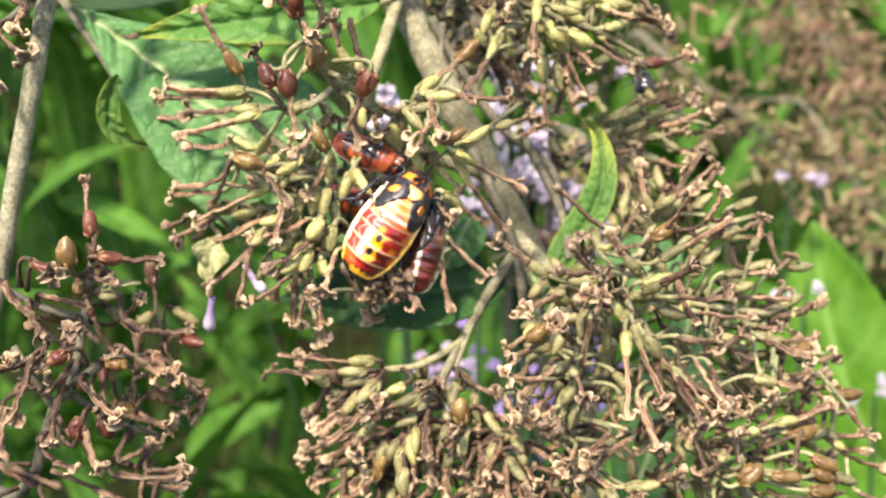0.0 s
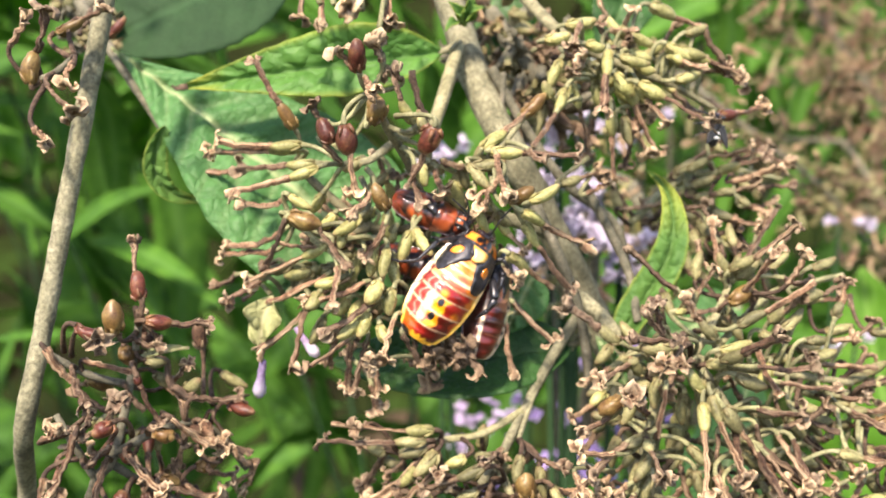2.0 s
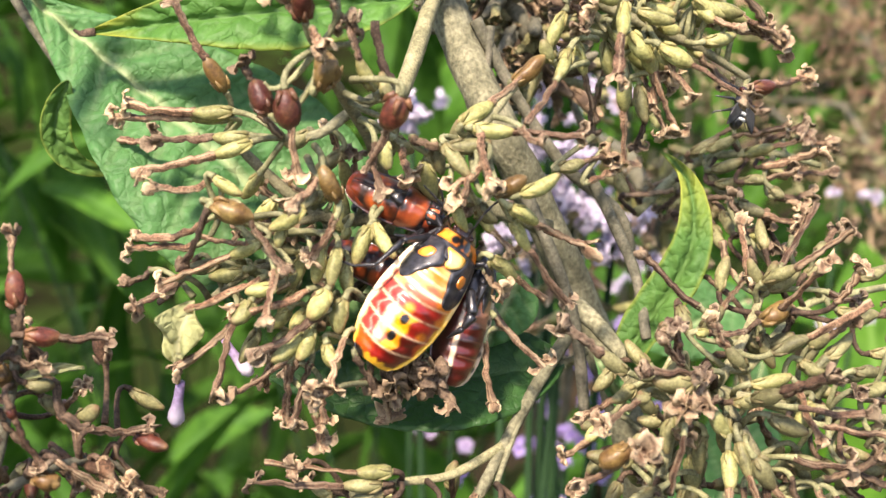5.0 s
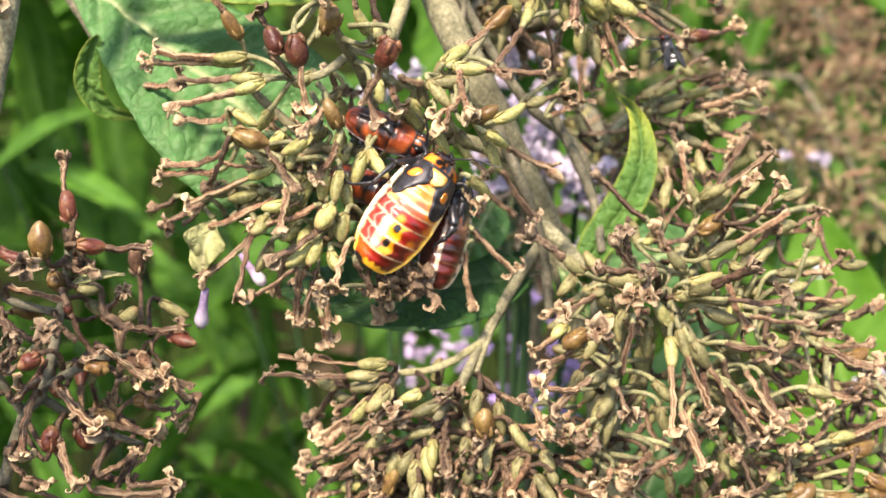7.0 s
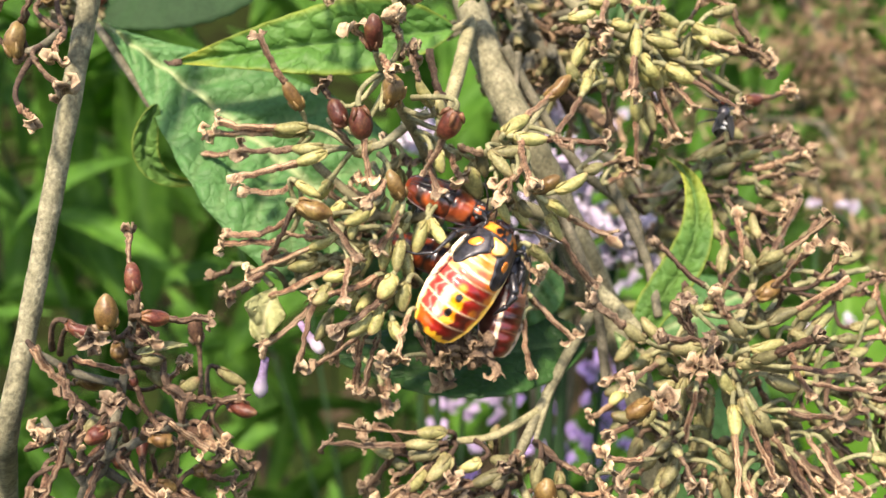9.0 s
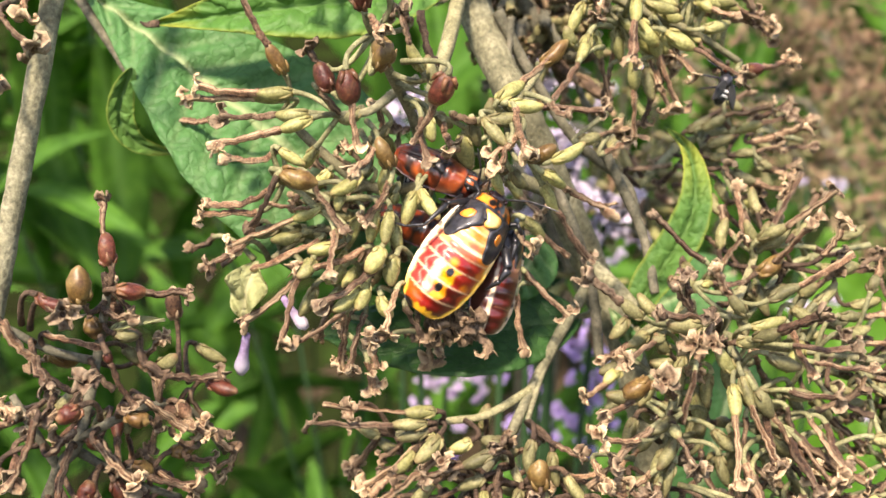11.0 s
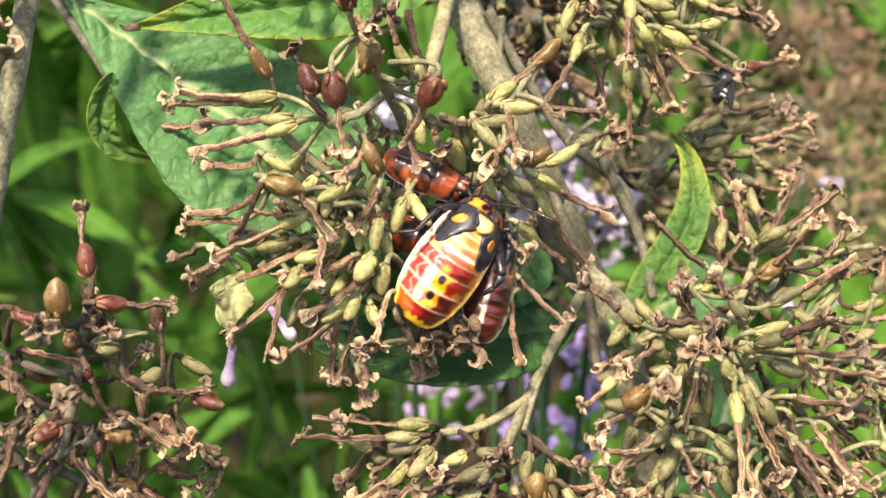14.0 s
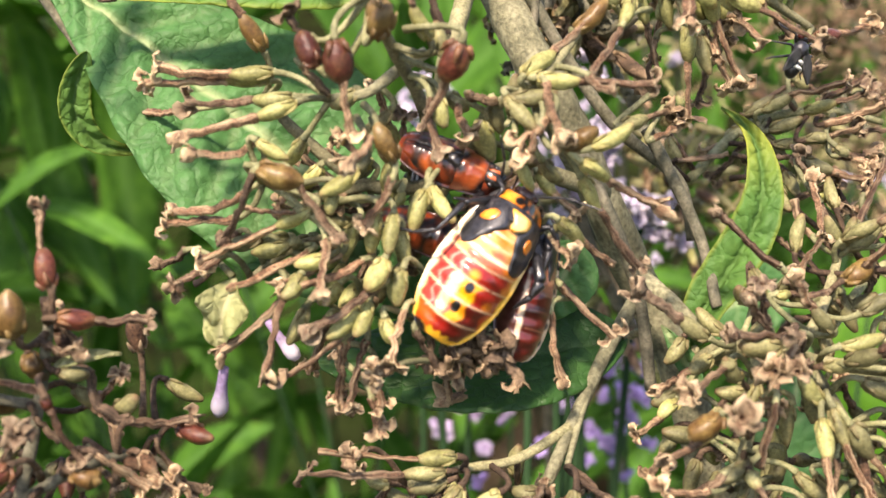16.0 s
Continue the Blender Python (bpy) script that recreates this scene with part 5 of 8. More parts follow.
floret(cluster_e, "C", (35.7, 104.0, -3.3), (34.1, 104.0, -6.6), olive=0.2)
floret(cluster_e, "C", (39.6, 104.0, -5.5), (42.9, 104.0, -4.9), olive=0.2)
floret(cluster_e, "T", (41.4, 103.0, -8.7), (44.2, 103.0, -10.9), big=1)
floret(cluster_e, "C", (38.5, 101.0, -11.8), (41.7, 101.0, -13.4), olive=0.4)
floret(cluster_e, "C", (36.0, 100.0, -11.7), (38.1, 100.0, -15.9), olive=0.5)
floret(cluster_e, "T", (36.7, 99.0, -16.8), (39.8, 99.0, -21.0))
floret(cluster_e, "T", (29.2, 97.0, -18.5), (31.8, 97.0, -22.7))
floret(cluster_e, "C", (24.6, 97.0, -12.3), (23.5, 97.0, -16.5), olive=0.5)
floret(cluster_e, "T", (34.2, 98.0, -20.8), (37.3, 98.0, -23.4))
floret(cluster_e, "T", (32.1, 98.0, -10.4), (34.7, 98.0, -10.4))
floret(cluster_e, "T", (27.9, 98.0, -13.5), (31.1, 98.0, -16.6), dark=1)
floret(cluster_e, "T", (23.3, 96.0, -18.3), (24.8, 96.0, -22.4))
floret(cluster_e, "C", (22.3, 96.0, -13.2), (22.8, 96.0, -18.3), olive=0.6)
floret(cluster_e, "C", (17.7, 96.0, -14.2), (16.6, 96.0, -18.3), olive=0.6)
floret(cluster_e, "C", (19.2, 96.0, -11.2), (17.7, 96.0, -14.2), olive=0.7)
floret(cluster_e, "T", (18.8, 94.0, -22.0), (20.8, 94.0, -24.5))
floret(cluster_e, "T", (25.1, 97.0, -5.1), (28.5, 98.0, -4.1), dark=1)
floret(cluster_e, "C", (29.0, 98.0, -3.1), (30.0, 98.0, -6.2), olive=0.3)
floret(cluster_e, "T", (34.0, 99.0, -13.6), (39.3, 99.0, -18.4), wide=1.3)
floret(cluster_e, "T", (40.1, 101.0, -10.7), (43.7, 102.0, -7.5), dark=1)
floret(cluster_e, "T", (28.9, 96.0, -21.4), (26.4, 96.0, -24.5))
floret(cluster_e, "C", (30.4, 96.0, -23.4), (33.9, 97.0, -24.7), olive=0.5)
floret(cluster_e, "T", (34.9, 97.0, -23.7), (39.4, 98.0, -25.5), dark=1)
floret(cluster_e, "C", (23.0, 95.0, -22.2), (25.1, 95.0, -25.2), olive=0.5)
floret(cluster_e, "C", (16.5, 95.0, -19.7), (17.5, 95.0, -23.2), olive=0.6)
floret(cluster_e, "T", (38.8, 99.0, -21.5), (42.9, 100.0, -23.4), dark=1)
floret(cluster_e, "C", (40.2, 100.0, -19.1), (43.8, 101.0, -20.4), olive=0.5)
floret(cluster_e, "C", (34.5, 99.0, -6.8), (38.5, 101.0, -6.9), olive=0.2)
floret(cluster_e, "C", (27.7, 97.0, -8.2), (27.4, 98.0, -5.2), olive=0.4)
floret(cluster_e, "C", (21.2, 96.0, -10.2), (18.7, 96.0, -10.2), olive=0.6)
floret(cluster_e, "C", (20.2, 96.0, -13.2), (20.7, 96.0, -16.8), olive=0.6)
floret(cluster_e, "T", (36.3, 98.0, -20.3), (34.2, 98.0, -23.9), dark=1)
floret(cluster_e, "T", (20.5, 95.0, -19.2), (17.5, 95.0, -23.2))
floret(cluster_e, "T", (19.2, 96.0, -16.3), (15.6, 96.0, -19.9))
floret(cluster_e, "C", (19.9, 97.0, -6.1), (18.0, 98.0, -4.1), olive=0.6)
floret(cluster_e, "C", (17.0, 98.0, -6.2), (15.4, 98.0, -8.3), olive=0.6)
floret(cluster_e, "C", (22.4, 99.0, -1.0), (23.3, 98.0, -4.1), olive=0.5)
floret(cluster_e, "T", (26.9, 100.0, -0.5), (24.5, 101.0, 1.7), dark=1)
floret(cluster_e, "T", (34.8, 103.0, 3.3), (36.8, 104.0, 5.6))
floret(cluster_e, "T", (33.0, 104.0, 4.5), (34.4, 105.0, 6.8))
floret(cluster_e, "C", (30.5, 103.0, 3.3), (30.2, 104.0, 6.1), olive=0.4)
floret(cluster_e, "C", (37.8, 102.0, 1.1), (40.9, 103.0, 2.2), olive=0.3)
floret(cluster_e, "T", (41.2, 101.0, -6.4), (44.3, 102.0, -4.3), dark=1)
floret(cluster_e, "T", (41.8, 100.0, -13.8), (44.9, 101.0, -12.8), big=1)
floret(cluster_e, "C", (42.2, 101.0, -9.6), (45.4, 102.0, -8.6), olive=0.3)
floret(cluster_e, "T", (42.3, 100.0, -17.0), (45.5, 101.0, -19.3), big=1)
floret(cluster_e, "C", (41.4, 99.0, -22.1), (45.0, 100.0, -21.8), olive=0.4)
floret(cluster_e, "C", (43.7, 102.0, -5.4), (46.9, 103.0, -5.4), olive=0.3)
floret(cluster_e, "R", (42.5, 98.0, -14.5), (45.6, 99.0, -13.6), olive=0.5)
floret(cluster_e, "R", (42.0, 98.0, -22.9), (44.6, 98.0, -23.9))
floret(cluster_e, "T", (43.0, 99.0, -10.5), (46.6, 100.0, -9.5), big=1, wide=1.3)
floret(cluster_e, "T", (42.5, 98.0, -17.7), (46.7, 99.0, -16.8), big=1, wide=1.3)
floret(cluster_e, "T", (43.6, 98.0, -20.8), (47.7, 99.0, -20.5), big=1)
floret(cluster_e, "T", (42.1, 97.0, -25.7), (45.7, 98.0, -27.1), big=1)
floret(cluster_e, "T", (38.0, 97.0, -25.2), (41.5, 98.0, -28.1), big=1)
floret(cluster_e, "T", (32.5, 96.0, -26.0), (34.9, 97.0, -29.4), big=1)
floret(cluster_e, "C", (28.4, 96.0, -25.0), (29.9, 96.0, -28.5), olive=0.4)
floret(cluster_e, "T", (25.6, 95.0, -24.7), (26.1, 95.0, -28.8), big=1, wide=1.3)
floret(cluster_e, "C", (21.5, 95.0, -24.7), (22.0, 95.0, -28.3), olive=0.4)
floret(cluster_e, "T", (18.3, 94.0, -24.5), (16.8, 94.0, -27.5), big=1)
floret(cluster_e, "T", (14.6, 93.0, -23.7), (12.7, 93.0, -26.7), big=1)
floret(cluster_e, "T", (10.6, 92.0, -23.9), (9.6, 92.0, -27.4), big=1)
floret(cluster_e, "T", (36.9, 97.0, -28.8), (40.5, 98.0, -31.2), big=1)
floret(cluster_e, "T", (30.4, 96.0, -28.5), (31.5, 96.0, -31.6), big=1)
floret(cluster_e, "T", (22.5, 95.0, -28.8), (23.6, 95.0, -31.8), big=1, wide=1.3)
floret(cluster_e, "T", (15.8, 94.0, -28.0), (14.8, 94.0, -31.0), big=1)
floret(cluster_e, "C", (26.6, 95.0, -28.8), (27.6, 95.0, -31.8), olive=0.5)
floret(cluster_e, "C", (34.0, 96.0, -29.1), (36.4, 97.0, -31.9), olive=0.5)
floret(cluster_e, "R", (19.8, 94.0, -28.0), (20.3, 94.0, -30.5), olive=0.5)
floret(cluster_e, "R", (29.1, 95.0, -30.8), (32.5, 96.0, -31.6))
floret(cluster_e, "C", (11.7, 93.0, -27.2), (11.2, 93.0, -30.1), olive=0.5)
floret(cluster_e, "T", (8.6, 92.0, -28.3), (7.1, 92.0, -31.3), big=1)
floret(cluster_e, "C", (40.5, 98.0, -27.1), (43.6, 98.0, -28.6), olive=0.5)
floret(cluster_e, "T", (43.6, 98.0, -29.7), (47.2, 99.0, -31.0), big=1)
floret(cluster_e, "T", (47.2, 99.0, -24.2), (50.3, 99.0, -25.2), big=1)
floret(cluster_e, "C", (46.7, 98.0, -27.1), (49.8, 99.0, -28.4), olive=0.4)
floret(cluster_e, "R", (47.2, 99.0, -18.9), (50.9, 100.0, -19.1))
floret(cluster_e, "T", (49.8, 99.0, -29.4), (53.5, 100.0, -30.8), big=1)
floret(cluster_e, "T", (44.9, 101.0, -15.8), (48.6, 101.0, -15.2), big=1)
floret(cluster_e, "T", (46.1, 101.0, -18.8), (49.6, 101.0, -20.7), big=1)
floret(cluster_e, "T", (40.2, 99.0, -13.1), (45.6, 99.0, -13.2), big=1)
floret(cluster_e, "T", (42.1, 99.0, -10.7), (45.7, 99.0, -9.3), big=1)
floret(cluster_e, "C", (39.1, 99.0, -10.7), (43.0, 100.0, -9.6), olive=0.2)
floret(cluster_e, "T", (46.3, 100.0, -23.5), (51.0, 100.0, -23.6), big=1)
floret(cluster_e, "C", (43.0, 99.0, -23.9), (47.1, 99.0, -22.8), olive=0.5)
floret(cluster_e, "T", (48.6, 100.0, -25.4), (52.7, 100.0, -27.2), big=1)
floret(cluster_e, "C", (16.6, 99.0, -10.5), (14.5, 99.0, -11.5), olive=0.7)
floret(cluster_e, "T", (16.1, 99.0, -13.6), (14.0, 99.0, -17.3), dark=1)
floret(cluster_f, "T", (-0.0, 95.0, -25.9), (-3.3, 96.0, -28.3), big=1, wide=1.3)
floret(cluster_f, "T", (2.1, 95.0, -27.5), (-0.1, 96.0, -31.0), big=1, wide=1.3)
floret(cluster_f, "T", (5.3, 94.0, -27.3), (4.2, 95.0, -30.7), big=1, wide=1.3)
floret(cluster_f, "T", (8.4, 93.0, -27.0), (7.9, 94.0, -30.4), big=1)
floret(cluster_f, "T", (-3.3, 97.0, -25.9), (-7.9, 99.0, -28.0), big=1)
floret(cluster_f, "T", (11.4, 92.0, -27.3), (11.4, 92.0, -30.3), big=1)
floret(cluster_f, "T", (13.9, 91.0, -26.0), (14.4, 91.0, -29.5), big=1)
floret(cluster_f, "C", (6.8, 93.0, -25.4), (6.3, 93.0, -28.6), olive=0.3)
floret(cluster_f, "C", (3.7, 94.0, -26.2), (2.7, 94.0, -28.8), olive=0.3)
floret(cluster_f, "T", (16.3, 90.0, -26.7), (15.8, 90.0, -29.7), big=1)
floret(cluster_f, "T", (18.3, 90.0, -27.7), (19.8, 90.0, -30.7), big=1)
floret(cluster_f, "T", (21.8, 90.0, -26.7), (23.3, 90.0, -30.2), big=1)
floret(cluster_f, "T", (-5.7, 97.0, -28.4), (-9.5, 98.0, -31.6), big=1)
floret(cluster_f, "T", (-1.4, 96.0, -29.4), (-4.0, 97.0, -33.2), big=1, wide=1.3)
floret(cluster_f, "T", (2.8, 95.0, -29.8), (1.0, 95.0, -33.3), big=1)
floret(cluster_f, "T", (7.5, 94.0, -29.6), (6.9, 94.0, -33.1), big=1, wide=1.3)
floret(cluster_f, "T", (11.6, 92.0, -29.2), (11.5, 92.0, -32.6), big=1)
floret(cluster_f, "T", (15.5, 91.0, -28.5), (16.0, 91.0, -31.8), big=1)
floret(cluster_a, "R", (-6.1, 83.0, 17.8), (-6.2, 81.0, 21.2), fat=1.0)
floret(cluster_a, "T", (-6.7, 83.0, 19.2), (-7.8, 82.0, 20.4), big=1)
floret(cluster_a, "T", (-5.5, 82.0, 17.9), (-4.5, 80.5, 16.4), big=1)
floret(cluster_a, "R", (-4.4, 84.0, 14.6), (-4.8, 82.5, 16.6), fat=1.3, olive=0.8)
floret(cluster_a, "T", (-4.2, 83.0, 19.6), (-4.6, 82.0, 20.9), big=1)
floret(cluster_a, "T", (-12.9, 92.0, 30.6), (-12.7, 90.0, 25.1), big=1, dark=1)
floret(cluster_a, "T", (-11.1, 92.0, 30.6), (-10.8, 90.0, 25.0), big=1)
floret(cluster_a, "T", (-7.1, 90.0, 29.9), (-7.9, 88.0, 25.8), big=1)
floret(cluster_a, "T", (-3.9, 89.0, 30.1), (-3.9, 88.0, 24.3), big=1)
floret(cluster_b, "C", (-36.5, 100.0, 29.5), (-35.3, 100.0, 27.3), dark=1, olive=0.8)
floret(cluster_b, "C", (-37.5, 101.0, 28.7), (-34.9, 101.0, 28.4), dark=1, olive=0.8)
floret(cluster_b, "C", (-35.9, 100.0, 26.7), (-33.6, 100.0, 28.9), dark=1, olive=0.8)
floret(cluster_b, "R", (-35.6, 82.0, 17.5), (-35.4, 82.0, 21.1), olive=0.9, fat=1.1)
floret(cluster_b, "T", (-35.1, 82.0, 21.1), (-33.4, 80.0, 24.5), big=1, wide=1.3)
floret(cluster_b, "R", (-34.5, 83.0, 22.6), (-31.1, 83.0, 24.3), olive=0.5, fat=0.7)
floret(cluster_b, "T", (-31.9, 83.0, 24.1), (-29.6, 83.0, 25.0))
floret(cluster_b, "T", (-37.6, 82.0, 21.6), (-35.7, 81.0, 23.7), big=1)
floret(cluster_b, "T", (-29.9, 84.0, -16.8), (-30.1, 83.0, -20.6), big=1)
floret(cluster_b, "T", (-27.3, 84.0, -19.7), (-25.6, 83.0, -23.3), big=1, wide=1.3)
floret(cluster_b, "T", (-34.8, 83.0, -17.2), (-34.6, 82.0, -21.5), big=1, wide=1.3)
floret(cluster_b, "T", (-33.9, 84.0, -15.7), (-33.7, 83.0, -17.7), big=1)
floret(cluster_b, "T", (-30.3, 84.0, -26.7), (-25.5, 84.0, -27.0), big=1, wide=1.3)
floret(cluster_b, "T", (-25.8, 88.0, -24.8), (-19.5, 89.0, -25.1), big=1, wide=1.3)
floret(cluster_b, "T", (-22.8, 87.0, -27.4), (-20.6, 86.0, -29.3), wide=1.3)
floret(cluster_b, "R", (-36.3, 82.0, -27.3), (-34.7, 82.0, -28.9), fat=1.4)
floret(cluster_b, "R", (-28.2, 84.0, -29.6), (-27.4, 84.0, -28.2))
floret(cluster_b, "T", (-25.4, 85.0, -29.6), (-23.7, 84.0, -28.4), big=1)
floret(cluster_b, "T", (-21.2, 87.0, -29.0), (-18.2, 87.0, -29.3), big=1)
floret(cluster_b, "T", (-23.6, 90.0, -23.3), (-21.1, 90.0, -20.8), big=1)
floret(cluster_b, "T", (-28.0, 88.0, -25.9), (-23.3, 87.0, -27.4), star=0, dark=1, wide=1.3)
floret(cluster_b, "T", (-35.3, 86.0, -23.3), (-30.9, 87.0, -25.7), star=0, dark=1, wide=1.3)
floret(cluster_f, "R", (8.4, 90.0, -20.6), (8.0, 89.0, -17.8), olive=0.9, fat=1.3)
floret(cluster_f, "T", (8.5, 90.0, -19.6), (7.8, 88.0, -20.9), big=1)
floret(cluster_f, "T", (-1.9, 94.0, -27.2), (-4.7, 95.0, -29.1), big=1)
floret(cluster_f, "R", (-0.7, 94.0, -26.7), (-0.0, 93.0, -24.0), olive=0.9)
floret(cluster_f, "T", (3.3, 93.0, -26.0), (2.2, 92.0, -29.1), big=1, wide=1.3)
floret(cluster_f, "T", (3.9, 92.0, -29.2), (6.0, 91.0, -28.7), big=1)
floret(cluster_f, "T", (6.7, 91.0, -29.0), (10.5, 91.0, -28.5), star=0, wide=1.3)
floret(cluster_f, "T", (11.0, 91.0, -29.6), (7.7, 90.0, -30.2), big=1, wide=1.3)
floret(cluster_f, "T", (-0.8, 94.0, -30.1), (-1.2, 94.0, -31.8), big=1)
floret(cluster_f, "C", (2.9, 92.0, -21.4), (3.4, 91.0, -24.6))
floret(cluster_f, "C", (2.3, 92.0, -24.7), (2.3, 92.0, -28.0), olive=0.2, fat=1.3)
floret(cluster_f, "T", (4.6, 91.0, -20.7), (4.8, 90.0, -23.9), big=1, wide=1.3)
floret(cluster_f, "T", (-2.3, 93.0, -22.5), (-2.2, 92.0, -23.8), big=1)
floret(cluster_f, "T", (1.3, 92.0, -18.6), (-0.3, 90.0, -17.8), big=1, wide=1.3)
floret(cluster_f, "T", (12.7, 90.0, -24.0), (12.9, 90.0, -28.3), star=0)
floret(cluster_f, "C", (12.5, 90.0, -23.4), (14.5, 89.0, -26.0), fat=1.1)
floret(cluster_f, "T", (15.4, 90.0, -26.7), (14.4, 88.0, -27.1), big=1)
floret(cluster_f, "T", (17.5, 90.0, -28.9), (15.3, 89.0, -29.2), big=1)
floret(cluster_f, "C", (11.0, 91.0, -29.6), (15.4, 91.0, -30.2), fat=1.3, olive=0.2)
floret(cluster_c, "T", (27.7, 91.0, -13.9), (27.6, 88.0, -18.5), big=1)
floret(cluster_c, "T", (29.6, 91.0, -16.1), (31.7, 89.0, -20.3), big=1, wide=1.3)
floret(cluster_c, "T", (31.8, 92.0, -14.6), (34.1, 90.0, -18.8), big=1)
floret(cluster_c, "T", (25.6, 90.0, -18.2), (27.2, 88.0, -23.0), big=1, wide=1.3)
floret(cluster_c, "T", (31.3, 92.0, -21.2), (32.9, 92.0, -26.1), star=0, dark=1)
floret(cluster_c, "T", (31.6, 92.0, -21.7), (30.3, 91.0, -22.1), big=1)
floret(cluster_c, "T", (36.4, 93.0, -25.2), (35.7, 92.0, -21.8), big=1)
floret(cluster_c, "R", (35.6, 93.0, -27.4), (38.4, 93.0, -25.3), olive=0.9, fat=1.2)
floret(cluster_c, "C", (22.3, 89.0, -26.6), (23.4, 88.0, -28.0), fat=1.3)
floret(cluster_c, "T", (19.7, 89.0, -23.9), (22.8, 89.0, -26.6), star=0, wide=1.3)
floret(cluster_c, "T", (24.8, 89.0, -21.8), (21.1, 88.0, -23.2), big=1, wide=1.3)
floret(cluster_c, "F", (24.0, 90.0, -26.8), (30.0, 90.0, -25.8), cap=0.4, big=1, olive=0.4)
floret(cluster_c, "R", (43.4, 95.0, -24.5), (46.7, 95.0, -26.2), olive=0.9)
floret(cluster_c, "R", (40.4, 94.0, -23.2), (44.6, 95.0, -21.7), olive=0.6)
floret(cluster_c, "R", (34.2, 92.0, -29.5), (36.3, 92.0, -30.0), olive=0.9, fat=1.2)
floret(cluster_c, "F", (39.7, 94.0, -29.9), (47.1, 95.0, -28.5), cap=0.5, olive=0.6, star=0)
floret(cluster_c, "R", (43.0, 94.0, -29.9), (46.6, 95.0, -30.7), fat=1.1, olive=0.9)
floret(cluster_c, "T", (42.0, 94.0, -25.5), (42.6, 94.0, -22.1), star=0, dark=1)
floret(cluster_c, "T", (39.9, 94.0, -21.5), (45.7, 94.0, -19.4), wide=1.3)
floret(cluster_c, "T", (41.1, 95.0, -18.8), (44.0, 96.0, -16.7), big=1)
floret(cluster_c, "F", (37.5, 93.0, -16.4), (42.7, 94.0, -17.6), cap=0.5, star=0, olive=0.3)
floret(cluster_c, "T", (21.7, 89.0, -30.4), (23.1, 88.0, -30.2), big=1)
floret(cluster_c, "R", (18.9, 88.0, -30.1), (19.7, 88.0, -29.1), olive=0.7)
floret(cluster_d, "C", (12.4, 95.0, 25.4), (15.9, 95.0, 25.9), fat=1.2)
floret(cluster_d, "F", (14.4, 93.0, 23.1), (17.5, 94.0, 22.8), cap=0.8, star=0)
floret(cluster_d, "T", (13.7, 93.0, 23.1), (13.4, 92.0, 20.0), big=1)
floret(cluster_d, "F", (20.5, 98.0, 28.6), (27.1, 99.0, 25.8), cap=0.6, star=0, fat=1.2)
floret(cluster_d, "T", (27.1, 99.0, 25.8), (29.2, 100.0, 22.5), star=0, dark=1)
floret(cluster_d, "T", (27.5, 100.0, 23.0), (31.4, 101.0, 21.2), big=1)
floret(cluster_d, "C", (24.0, 98.0, 23.6), (27.1, 98.0, 22.6), fat=1.1)
floret(cluster_d, "C", (20.0, 97.0, 21.9), (21.9, 97.0, 21.0), olive=0.1)
floret(cluster_d, "C", (17.4, 95.0, 20.6), (19.4, 96.0, 18.4), fat=1.2)
floret(cluster_d, "C", (25.1, 99.0, 25.3), (27.5, 99.0, 26.1), olive=0.4)
floret(cluster_d, "T", (17.5, 97.0, 25.4), (20.2, 97.0, 25.4), star=0)
floret(cluster_a, "T", (-4.2, 88.0, 27.4), (-4.1, 88.0, 24.0), big=1)
floret(cluster_a, "T", (-4.2, 84.0, 20.3), (-4.7, 83.0, 21.5), big=1)
floret(cluster_a, "T", (-2.6, 85.0, 18.3), (-3.0, 84.0, 18.9), big=1)


def fresh_corolla(cl, base, tip, r):
    """A last mauve flower: a tube that widens to a pale rounded bud."""
    pts = bow(base, tip, 0.1, 8)
    g = Geo()
    g.sweep(pts, [r * k for k in (0.55, 0.6, 0.62, 0.68, 0.8, 1.05, 1.1, 0.6)], 12, [0, 0, 0.1, 0.2, 0.5, 0.9, 1, 1], 0.06, 4)
    part("fresh_corolla", g, MAUVE, cl, "fresh mauve corolla")


fresh_corolla(cluster_a, (-16.9, 91.5, -7.3), (-17.7, 93.0, -10.9), 0.58)
fresh_corolla(cluster_a, (-14.2, 94.0, -4.2), (-12.2, 95.0, -7.1), 0.5)


# ---- leaves ----
def curve(pts, u):
    """A smooth way through a few places."""
    pts = [Vector(p) for p in pts]
    f = min(0.9999, max(0.0, u)) * (len(pts) - 1)
    k, u = int(f), f - int(f)
    p0, p1, p2, p3 = pts[max(k - 1, 0)], pts[k], pts[k + 1], pts[min(k + 2, len(pts) - 1)]
    return 0.5 * (2 * p1 + (p2 - p0) * u + (2 * p0 - 5 * p1 + 4 * p2 - p3) * u * u + (3 * p1 - p0 - 3 * p2 + p3) * u ** 3)


